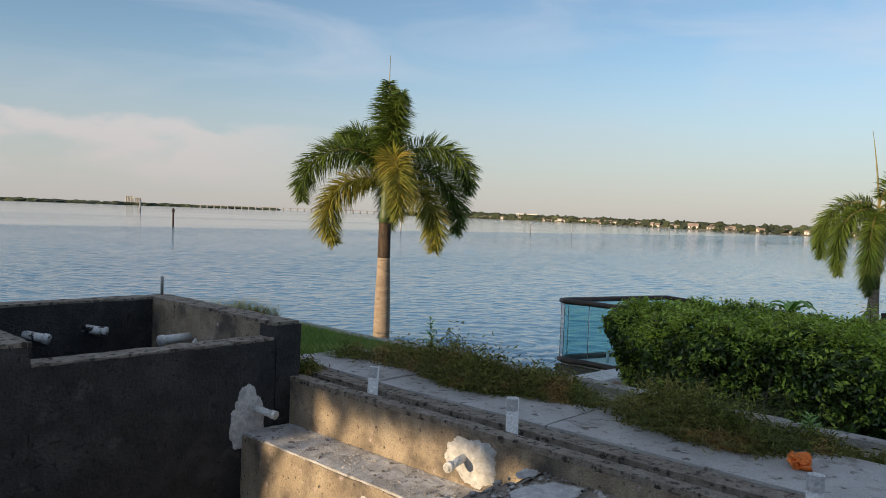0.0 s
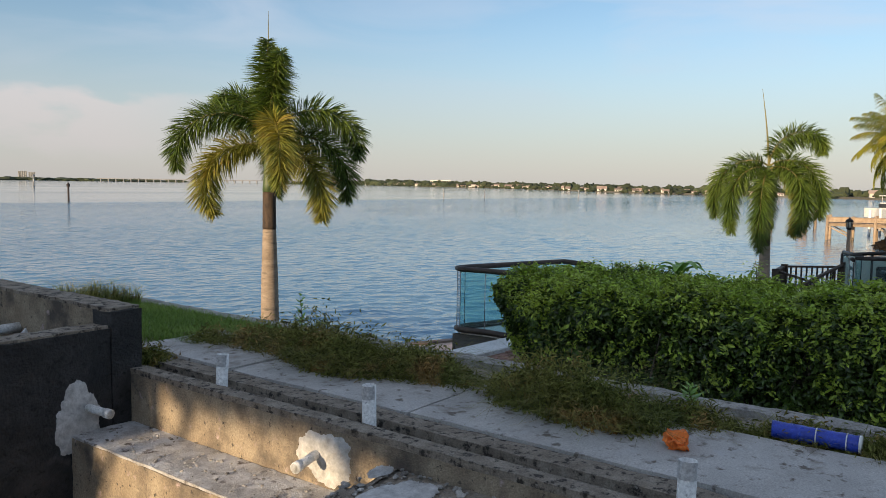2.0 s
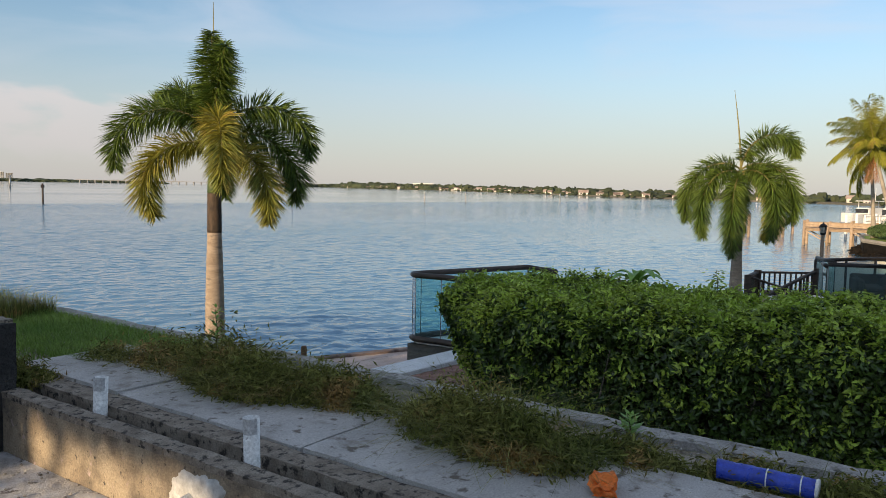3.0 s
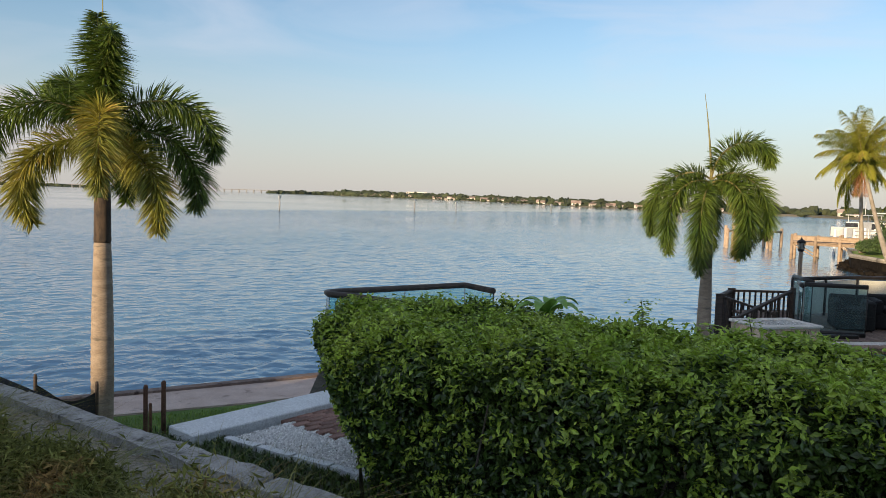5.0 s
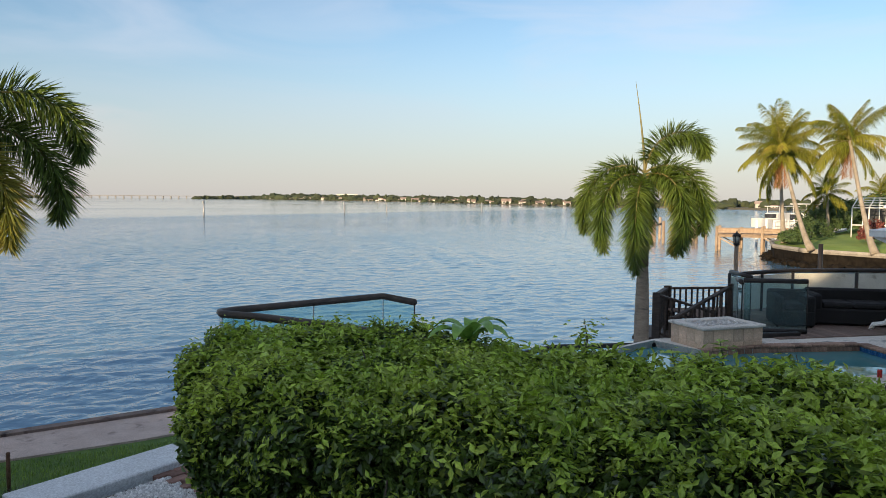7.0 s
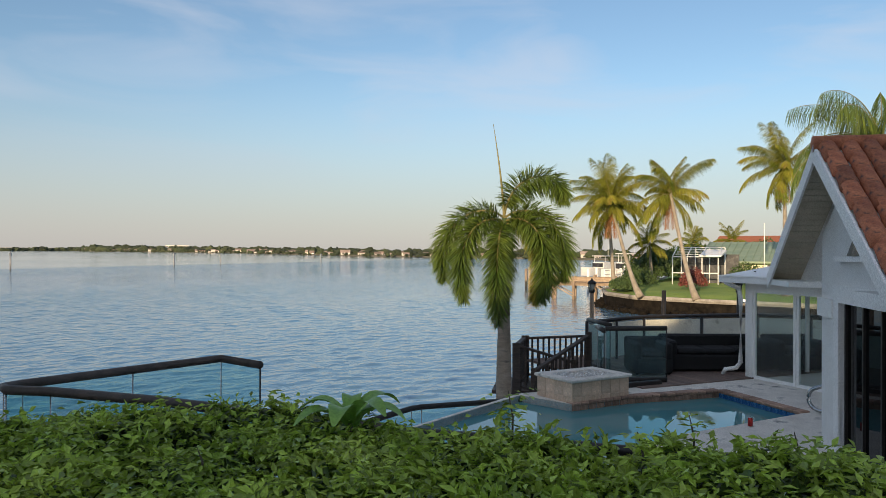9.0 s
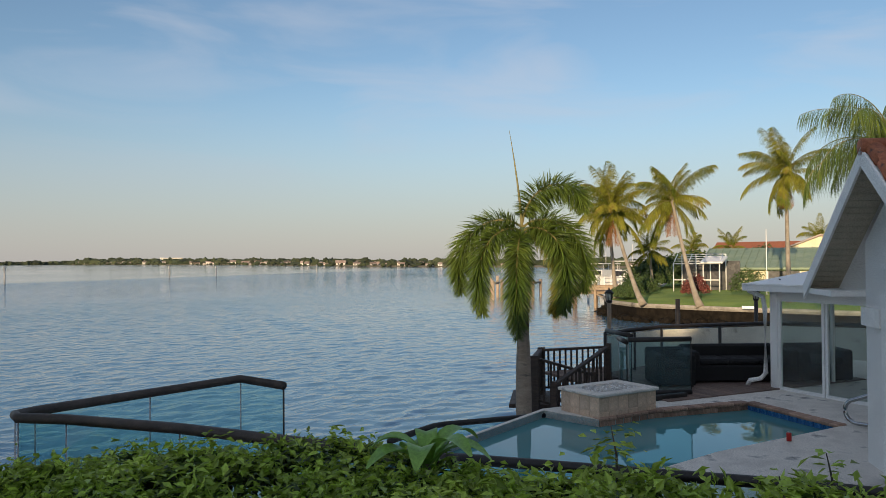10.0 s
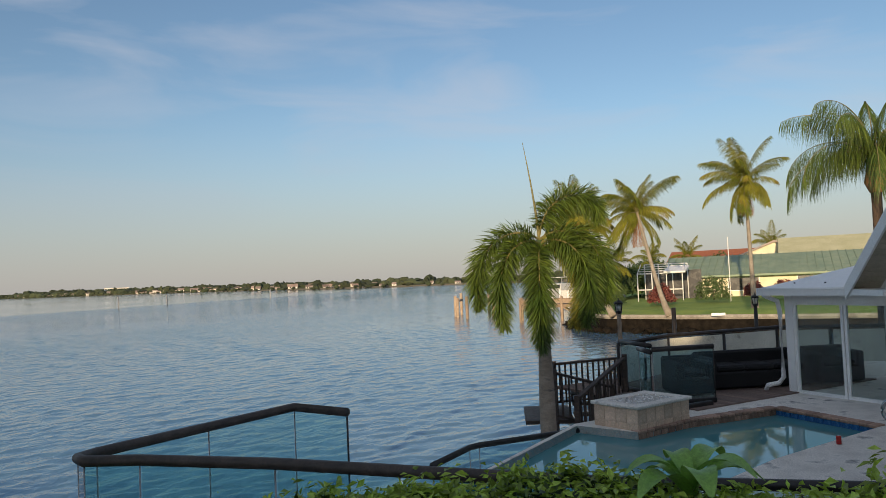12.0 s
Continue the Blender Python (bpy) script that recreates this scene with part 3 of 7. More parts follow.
    part("front_rim", from_bm("front_rim", rough_box(-2.05, -0.15, -0.10, 0.105, 0.315, 0.345, 0.05, 0.008, 9), RIM), spa, "rough uncoated rim")
    part("corner_post", from_bm("corner_post", rough_box(-0.142, 0.10, -0.118, 0.14, -1.5, 0.46, 0.07, 0.008), BLACK_COAT), spa, "black coated corner block")
    part("side_wall", from_bm("side_wall", rough_box(-0.135, 0.095, 0.14, 2.14, -1.0, 0.455, 0.09, 0.008), SHELL), spa, "bare concrete side wall")
    part("side_rim", from_bm("side_rim", rough_box(-0.14, 0.10, -0.10, 2.2, 0.445, 0.475, 0.05, 0.008, 9), RIM), spa)
    part("back_wall", from_bm("back_wall", rough_box(-4.5, -0.13, 2.10, 2.33, -1.0, 0.45, 0.12, 0.007), BLACK_COAT), spa, "black coated back wall")
    part("back_rim", from_bm("back_rim", rough_box(-4.5, 0.1, 2.12, 2.34, 0.44, 0.47, 0.08, 0.009, 10), RIM), spa)
    part("left_block", from_bm("left_block", rough_box(-2.36, -2.055, -0.13, 2.12, -1.5, 0.48, 0.09, 0.009), BLACK_COAT), spa, "black coated wall block")
    part("left_rim", from_bm("left_rim", rough_box(-2.37, -2.05, -0.135, 2.12, 0.47, 0.505, 0.06, 0.010, 10), RIM), spa, "rough sandy rim")
    part("spa_floor", from_bm("spa_floor", rough_box(-2.1, -0.1, 0.08, 2.12, -1.1, -0.55, 0.3, 0.01), BLACK_COAT), spa)

    # pipes through the walls
    def wall_pipe(a, b, r, label, mat=PVC, cap=True):
        p = thing("pipe_stub", S, label, "pipe", "pipe stubs through the walls")
        part("pipe", tube_mesh("pipe", [a, b], r, mat, 14), p)
        if cap:
            d = (Vector(b) - Vector(a)).normalized()
            part("collar", tube_mesh("collar", [Vector(b) - d * 0.05, Vector(b)], r * 1.18, mat, 14), p)
        return p

    wall_pipe((-0.10, 1.35, 0.16), (-0.46, 1.30, 0.16), 0.042, "white capped plastic pipe through the spa side wall")
    wall_pipe((-0.10, 1.25, 0.16), (-0.26, 1.10, 0.08), 0.022, "thin white plastic pipe beside a larger one", cap=False)
    wall_pipe((-0.82, 2.12, 0.20), (-0.67, 1.955, 0.17), 0.042, "white pipe stub with smears of black coating", PVC_SMEARED)
    wall_pipe((-1.36, 2.12, 0.19), (-1.20, 1.95, 0.15), 0.042, "white pipe stub with smears of black coating", PVC_SMEARED)
    wall_pipe((-0.34, -0.10, -0.215), (-0.29, -0.34, -0.235), 0.030, "white capped pipe stub in a plaster patch")
    wall_pipe((0.01, -2.11, -0.195), (-0.22, -2.15, -0.215), 0.028, "white capped pipe stub in a plaster patch on the pool wall")

    def patch(name, centre, u, v, w, h, seed, label):
        """A trowelled lump of plaster with a ragged outline, proud of its wall."""
        r = random.Random(seed)
        n = 90
        out = u.cross(v)
        ring = [r.uniform(0.84, 1.12) + 0.10 * math.sin(3 * 2 * math.pi * i / n + seed) + 0.08 * math.sin(5 * 2 * math.pi * i / n + 2 * seed) for i in range(n)]
        ring = [(ring[i - 1] + ring[i] + ring[(i + 1) % n]) / 3 for i in range(n)]
        vs, fs = [centre + out * 0.007], []
        for lev, (s, o) in enumerate(((0.35, 0.008), (0.65, 0.007), (0.90, 0.005), (1.0, -0.008))):
            for i in range(n):
                a = 2 * math.pi * i / n
                k = s * (1 + (ring[i] - 1) * min(1, s * 1.1))
                vs.append(centre + u * (math.cos(a) * w * k) + v * (math.sin(a) * h * k) + out * (o + r.uniform(-0.003, 0.003) * (lev < 3)))
        for i in range(n):
            fs.append((0, 1 + i, 1 + (i + 1) % n))
            for lev in range(3):
                a, b = 1 + lev * n + i, 1 + lev * n + (i + 1) % n
                fs.append((a, a + n, b + n, b))
        return solid(name, mesh_of(name, vs, fs, PLASTER, True), label, "plaster patch", m=S)

    patch("plaster_patch", Vector((-0.40, -0.118, -0.29)), Vector((1, 0, 0)), Vector((0, 0, 1)), 0.17, 0.25, 3, "ragged patch of pale plaster on the black spa wall")
    patch("plaster_patch", Vector((-0.008, -2.17, -0.21)), Vector((0, -1, 0)), Vector((0, 0, 1)), 0.23, 0.165, 5, "white trowelled plaster patch on the pool wall")
    patch("plaster_spill", Vector((-0.33, -3.0, -0.122)), Vector((1, 0, 0)), Vector((0, 1, 0)), 0.24, 0.16, 15, "white plaster spilt and dried on the dirt fill")
    patch("plaster_spill", Vector((-0.13, -2.72, -0.118)), Vector((1, 0, 0)), Vector((0, 1, 0)), 0.09, 0.05, 17, "small splash of white plaster on the fill")
    patch("plaster_patch", Vector((-0.465, -1.66, -0.58)), Vector((0, -1, 0)), Vector((0, 0, 1)), 0.09, 0.09, 8, "cream plaster ring around a pipe hole")

    # white pipes standing in the trench
    for y, tp, ln in ((-0.95, 0.20, 0.02), (-2.36, 0.225, -0.01), (-4.25, 0.20, 0.015), (-6.1, 0.2, 0)):
        p = thing("standpipe", S @ pose(0.185, y, -0.21), "white plastic standpipe taped at its open top, in the trench", "pipe", "standpipes in the trench")
        vs, fs = tube([(0, 0, 0), (ln, 0, tp + 0.21)], 0.042, 18, cap=False)
        wi, wf = tube([(0, 0, 0.02), (ln, 0, tp + 0.21)], 0.036, 18, cap=False)
        o = len(vs)
        fs = fs + [tuple(reversed([i + o for i in f])) for f in wf] + [(18 + k, 18 + (k + 1) % 18, o + 18 + (k + 1) % 18, o + 18 + k) for k in range(18)]
        part("pipe", mesh_of("pipe", vs + wi, fs, PVC, True), p)
        bm = closed(*tube([(ln * 0.72, 0, tp + 0.13), (ln, 0, tp + 0.212)], 0.0435, 18, cap=False))
        bmesh.ops.delete(bm, geom=[v for v in bm.verts if v.co.x > 0.012 + ln], context="VERTS")
        part("tape", from_bm("tape", bm, TAPE), p, "grey tape wrapped at the top")


build_site()


# ---- the neighbour's lot: terrace, walks, lower lawn, seawall ----
TERRACE_Z, LAWN_Z = -1.06, -2.05


def build_lots():
    c = [on_site(1.98, y) for y in (-14, 2.95)]
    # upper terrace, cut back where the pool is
    solid("ground_terrace", from_bm("ground_terrace", closed(*sheet([(c[0].x, c[0].y), (13.1, -12), (13.1, 7.7), (12.05, 8.2), (12.2, 8.95), (9.75, 9.3), (8.7, 8.08), (6.6, 7.95), (c[1].x + 0.4, c[1].y - 1.2)], TERRACE_Z, 1.2)), DARK_SOIL_AND_SHADE),
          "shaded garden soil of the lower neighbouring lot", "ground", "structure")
    # lower lawn and its seawall walk
    s = lambda t: (8.41 + (11.37 - 8.41) * t, 13.13 + (12.39 - 13.13) * t)
    a, b = s(-4), s(5)
    solid("ground_lawn", mesh_of("ground_lawn", *sheet([(-6, 6.5), (13.0, 3), (13.0, 8.2), (12.55, 11.9), (a[0], a[1] - 0.6)], LAWN_Z), TURF), "lower lawn of short grass by the seawall", "lawn", "structure")
    i0, i1 = (8.05 - 5 * 1.93, 12.11 + 5 * 0.66), (8.05 + 5 * 1.93, 12.11 - 5 * 0.40)
    solid("pavement_walk", from_bm("pavement_walk", closed(*sheet([i0, (8.05, 12.11), (9.98, 11.5), (12.5, 10.95), (12.55, 12.06), s(1), s(0), (a[0], a[1])], LAWN_Z + 0.03, 0.2)), PINK_WALK),
          "pinkish worn concrete walk along the seawall", "walk", "structure")
    dx, dy = np.array(s(1)) - np.array(s(0))
    ang = math.degrees(math.atan2(dy, dx))
    solid("seawall", from_bm("seawall", rough_box(-14, 4.25, -0.02, 0.16, -1.4, 0.075, 0.5, 0.006, 3), SEAWALL_EDGE), "low dark seawall edge with a worn cap", "seawall", "structure",
          m=pose(8.41, 13.13, LAWN_Z, 0, 0, ang))
    # raised pale walk at the terrace's edge
    walk_m = pose(6.94, 7.87, TERRACE_Z, 0, 0, 5.5)
    solid("pavement_step", from_bm("pavement_step", box(0, 3.1, -0.46, 0.0, -0.05, 0.11, 0.012), SMOOTH_SLAB), "pale smooth concrete walk slab", "walk", "structure", m=walk_m)
    # gravel bed and its edging
    g0, g1 = Vector((7.30, 7.36, 0)), Vector((7.86, 5.2, 0))
    for i in range(5):
        p, q = g0.lerp(g1, i / 5 + 0.004), g0.lerp(g1, (i + 1) / 5 - 0.004)
        d = q - p
        solid("bed_edging", from_bm("bed_edging", rough_box(0, d.length, -0.045, 0.045, -0.1, 0.06, 0.09, 0.005, 8), SMOOTH_SLAB), "narrow concrete edging of the gravel bed", "edging", "structure",
              m=pose(p.x, p.y, TERRACE_Z, 0, 0, math.degrees(math.atan2(d.y, d.x)) + 0.6 * (i % 3 - 1)))
    r = np.random.default_rng(3)
    n = 17000
    t, w = r.random(n), r.random(n)
    base = np.array(g0[:2]) + t[:, None] * (np.array(g1[:2]) - np.array(g0[:2]))
    far = np.array((8.50, 7.52)) + t[:, None] * (np.array((9.0, 5.6)) - np.array((8.50, 7.52)))
    xy = base + np.array((0.06, 0)) + w[:, None] * (far - base)
    keep = ~((xy[:, 0] > 8.12) & (xy[:, 1] > 7.05 + (xy[:, 0] - 8.1) * 0.2))
    xy = xy[keep]
    n = len(xy)
    oct_v = np.array([(1, 0, 0), (0, 1, 0), (-1, 0, 0), (0, -1, 0), (0, 0, 0.8), (0, 0, -0.6)])
    oct_f = np.array([(0, 1, 4), (1, 2, 4), (2, 3, 4), (3, 0, 4), (1, 0, 5), (2, 1, 5), (3, 2, 5), (0, 3, 5)])
    sc = r.uniform(0.008, 0.019, (n, 1, 1)) * r.uniform(0.7, 1.3, (n, 6, 1))
    rot = r.uniform(0, 6.28, n)
    cs, sn = np.cos(rot)[:, None], np.sin(rot)[:, None]
    V = np.stack([oct_v[None, :, 0] * cs - oct_v[None, :, 1] * sn, oct_v[None, :, 0] * sn + oct_v[None, :, 1] * cs, np.repeat(oct_v[None, :, 2], n, 0)], 2) * sc
    V += np.concatenate([xy, np.full((n, 1), TERRACE_Z + 0.016) + r.uniform(0, 0.014, (n, 1))], 1)[:, None, :]
    F = (np.arange(n) * 6)[:, None, None] + oct_f[None]
    solid("white_gravel", mesh_of("white_gravel", V.reshape(-1, 3), F.reshape(-1, 3), GRAVEL), "bed of white pebbles beside the hedge", "gravel", "stuff")
    # red pavers at the bed's far corner
    brick = from_bm("paver", box(-0.095, 0.095, -0.045, 0.045, -0.03, 0.03, 0.006), PAVER)
    pav = thing("paver_patch", pose(8.15, 7.15, TERRACE_Z + 0.02, 0, 0, 6), "patch of red brick pavers beside the white gravel", "pavers", kind="structure")
    for j in range(9):
        for i in range(7):
            part("paver", brick, pav, "", pose(i * 0.205 + 0.1 * (j % 2), j * 0.096 - 0.42, r.uniform(-0.006, 0.006), r.uniform(-1, 1), r.uniform(-1, 1), r.uniform(-1.5, 1.5)))


build_lots()

# the bay and the far ground under it
def bay():
    """The bay as one sheet: a fan of wind ripples in front of the plot that die out with distance, flat water all round it."""
    r = np.random.default_rng(17)
    cx, cy, na, nr = 5.0, 2.0, 740, 600
    az = np.radians(np.linspace(-16, 104, na))
    rad = np.concatenate([8.0 * np.exp(np.linspace(0, math.log(190 / 8.0), nr)), [260, 400, 700, 1500, 6000]])
    R, A = np.meshgrid(rad, az, indexing="ij")
    X, Y = cx + R * np.cos(A), cy + R * np.sin(A)
    cell = np.maximum(R * (az[1] - az[0]), R * math.log(190 / 8.0) / nr)
    Z = np.zeros_like(X)
    for k in range(46):
        wl = 0.17 * (1.9 / 0.17) ** ((k + r.random()) / 46)
        d = math.radians(52) + r.normal(0, 0.55)
        slope = 0.027 if wl < 0.9 else 0.018
        amp = slope * wl / (2 * math.pi) * np.clip((wl / cell - 2.2) / 2.0, 0, 1)
        ph = r.uniform(0, 6.283)
        Z += amp * np.sin(2 * math.pi / wl * (X * math.cos(d) + Y * math.sin(d)) + ph + 1.3 * np.sin(X * 0.11 * r.uniform(0.5, 1.5) + Y * 0.13 * r.uniform(0.5, 1.5) + ph * 3))
    # gusts, the calm beyond a line across the bay, and the rims of the fan
    gust = 0.95 + 0.15 * np.sin(0.09 * X - 0.05 * Y + 1) * np.sin(0.04 * X + 0.12 * Y) + 0.12 * np.sin(0.41 * X - 0.3 * Y)
    line = Y - 0.15 * X + 7 * np.sin(X * 0.03) + 4 * np.sin(X * 0.11 + 2)
    lee = np.clip((Y - 0.30 * X + 1) / 9, 0, 1)
    calm = np.clip((150 - line) / 16, 0.12, 1) * np.where(X > 22, 0.35 + 0.65 * lee, 1)
    edge = np.clip((A - az[0]) / 0.03, 0, 1) * np.clip((az[-1] - A) / 0.03, 0, 1) * np.clip((R - 8) / 0.6, 0, 1) * np.clip((190 - R) / 40, 0, 1)
    Z = WATER_Z + Z * gust * calm * edge
    verts = np.stack([X, Y, Z], 2).reshape(-1, 3)
    i, j = np.meshgrid(np.arange(len(rad) - 1), np.arange(na - 1), indexing="ij")
    q = (i * na + j).ravel()
    faces = np.stack([q, q + na, q + na + 1, q + 1], 1).tolist()
    # the middle and the rest of the round
    verts = verts.tolist()
    o = len(verts)
    verts.append((cx, cy, WATER_Z))
    faces += [(o, k, k + 1) for k in range(na - 1)]
    back = [math.radians(v) for v in range(110, 344, 6)]
    verts += [(cx + 6000 * math.cos(v), cy + 6000 * math.sin(v), WATER_Z) for v in back]
    inner = [k * na + na - 1 for k in range(len(rad))]
    first = [k * na for k in range(len(rad))]
    ring = [o + 1 + k for k in range(len(back))]
    faces += [(o, a_, b_) for a_, b_ in zip(ring, ring[1:])]
    faces += [tuple([o] + inner + [ring[0]]), tuple([o, ring[-1]] + first[::-1])]
    solid("water", mesh_of("water", verts, faces, BAY, True), "rippled blue bay in low evening light", "water", "structure")


bay()


# ---- plants ----
def frond_mesh(seed, length, arch, droop, width, leaflets, mats, plume=1.0, sag=0.0, rise=1.2, twist=0.0, thin=1.0):
    """A feather frond in its own frame: it leaves the origin along +x, rising and bending down. plume 1: leaflets all round the stem."""
    r = random.Random(seed)
    steps = 14
    pts, p, ang = [], Vector((0, 0, 0)), rise
    for i in range(steps + 1):
        pts.append(p.copy())
        ang -= (arch + droop * (i / steps)) / steps
        p = p + Vector((math.cos(ang), twist * i / steps, math.sin(ang))) * (length / steps)
    vs, fs = tube(pts, [0.022 * (1 - 0.85 * i / steps) + 0.002 for i in range(steps + 1)], 5, cap=False)
    vs, idx = list(vs), [1] * len(fs)
    for k in range(leaflets):
        t = (0.07 if plume else 0.10) + (0.93 if plume else 0.90) * (k + r.random()) / leaflets
        f = t * steps
        i = min(int(f), steps - 1)
        o = pts[i].lerp(pts[i + 1], f - i)
        tan = (pts[i + 1] - pts[i]).normalized()
        side = Vector((0, 1, 0))
        up = side.cross(tan) * -1
        a = r.uniform(0, 2 * math.pi) if plume else (0.15 if k % 2 else math.pi - 0.15) + r.uniform(-0.25, 0.25)
        d = side * math.cos(a) + up * math.sin(a) * (1.0 if plume else 0.6)
        fwd = (0.26 + 0.34 * t) if plume else (0.75 + 0.5 * t)
        d = (d + tan * fwd * r.uniform(0.7, 1.2) + Vector((0, 0, -sag * r.uniform(0.6, 1.4)))).normalized()
        ln = width * (0.55 + 0.45 * math.sin(math.pi * min(1, t * 0.85 + 0.12))) * r.uniform(0.75, 1.15) * (1 - 0.35 * max(0, t - 0.8) / 0.2) * (min(1, 0.55 + 2.0 * t) if plume else 1)
        w = (0.0078 if plume else 0.015) * r.uniform(0.8, 1.3) * (width / 0.4) ** 0.5 * thin
        nrm = d.cross(Vector((r.uniform(-1, 1), r.uniform(-1, 1), r.uniform(-1, 1)))).normalized()
        mid = o + d * ln * 0.5 + Vector((0, 0, -0.02 * ln - sag * 0.05 * ln))
        end = o + d * ln + Vector((0, 0, -0.16 * ln - sag * 0.25 * ln))
        b = len(vs)
        vs += [o + nrm * w * 0.35, o - nrm * w * 0.35, mid + nrm * w, mid - nrm * w, end]
        fs += [(b, b + 1, b + 3, b + 2), (b + 2, b + 3, b + 4)]
        idx += [0, 0]
    return mesh_of("frond", vs, fs, mats, False, idx)


def trunk_mesh(name, pts, radii, mat, rings=0.0, sides=18):
    vs, fs = tube(pts, radii, sides)
    return mesh_of(name, vs, fs, mat, True)


def ringed(z0, z1, r0, r1, step=0.07, lean=(0, 0), bulge=0.0):
    """Points and radii of a trunk with shallow leaf-scar rings."""
    n = max(4, int((z1 - z0) / step) * 2)
    pts, rad = [], []
    for i in range(n + 1):
        t = i / n
        pts.append((lean[0] * t * t, lean[1] * t * t, z0 + (z1 - z0) * t))
        rad.append((r0 + (r1 - r0) * t + bulge * math.sin(math.pi * t)) * (1 + (0.025 if i % 2 else -0.01)))
    return pts, rad


def foxtail(name, x, y, base, sheath, shaft, hub, spear, fronds, r0, r1, label, spear_lean=(0, 0), leaflets=1250, width=0.43, sag=0.22):
    """A foxtail palm. fronds: (azimuth degrees, rise, arch, droop, length, golden, height)."""
    p = thing(name, pose(x, y, base), label, "palm tree")
    H = lambda z: z - base
    pts, rad = ringed(-0.05, H(sheath), r0, r1, 0.10, bulge=0.022)
    rad[0] *= 1.18
    rad[1] *= 1.10
    part("trunk", trunk_mesh("trunk", pts, rad, PALM_BARK), p, "pale ringed trunk")
    pts, rad = ringed(H(sheath), H(shaft), r1 * 1.03, r1 * 0.97, 0.09)
    part("leaf_sheath", trunk_mesh("leaf_sheath", pts, rad, PALM_DARK), p, "dark brown old leaf sheath")
    pts, rad = ringed(H(shaft), H(hub), r1 * 1.0, r1 * 0.42, 0.2)
    part("crownshaft", trunk_mesh("crownshaft", pts, rad, CROWN_SHAFT), p, "green crownshaft")
    n = 8
    sp = [(spear_lean[0] * (i / n) ** 1.4, spear_lean[1] * (i / n) ** 1.4, H(hub) - 0.1 + (spear - hub + 0.1) * i / n) for i in range(n + 1)]
    part("spear_leaf", tube_mesh("spear_leaf", sp, [0.028 * (1 - i / n) + 0.004 for i in range(n + 1)], RACHIS, 6), p, "unopened spear leaf")
    for k, (az, rise, arch, droop, length, gold, dz) in enumerate(fronds):
        me = frond_mesh(100 + k * 7 + int(x), length, arch, droop, width, leaflets, [FROND_GOLD if gold else FROND_GREEN, RACHIS], 1.0, sag, rise, 0.0, 1.0)
        part("frond", me, p, "yellowing brown-tipped plume frond" if gold else "", pose(0, 0, H(hub) - 0.12 + dz, 0, 0, az))
    return p


# azimuths: the view runs up and to the right; right in the picture is about -35 degrees
foxtail("foxtail_palm", 7.68, 11.69, LAWN_Z, 0.62, 1.25, 2.22, 4.25, [
    (143, 0.95, 2.1, 1.25, 2.25, 0, 0.10), (150, 0.45, 2.35, 0.6, 1.95, 1, -0.10), (-32, 1.05, 1.9, 1.7, 2.15, 0, 0.1), (-40, 0.55, 2.0, 0.8, 2.05, 0, 0.0),
    (-112, 0.85, 2.4, 0.8, 2.1, 1, 0.05), (-75, 0.25, 1.75, 0.5, 1.95, 1, -0.12), (55, 0.6, 2.0, 0.9, 2.1, 0, 0.0), (100, 1.15, 1.3, 0.9, 1.8, 0, 0.12),
    (-123, 1.50, 0.12, 0.5, 1.52, 0, 0.15), (-100, 1.42, 0.3, 0.8, 1.45, 0, 0.12)], 0.145, 0.112,
    "tall foxtail palm with drooping plume fronds, some yellowing")
foxtail("foxtail_palm", 18.73, 8.20, -2.05, 0.10, 0.35, 1.95, 3.74, [
    (122, 0.85, 3.9, -2.8, 2.15, 0, 0.12), (150, 0.55, 3.9, -3.3, 2.15, 0, 0.05), (-66, 1.45, 1.3, 3.8, 1.80, 0, 0.2), (-80, 0.85, 3.9, -2.8, 2.1, 0, 0.12),
    (-105, 0.60, 4.0, -3.3, 2.15, 0, 0.05), (-75, 0.45, 4.2, -3.8, 1.95, 1, 0.0), (-165, 0.35, 4.1, -3.9, 2.3, 0, -0.05), (25, 0.5, 4.2, -4.2, 2.0, 0, 0.0)], 0.135, 0.105,
    "foxtail palm with drooping plume fronds beside the dock stairs", (-0.05, 0.22), 1350, 0.41, 0.30)


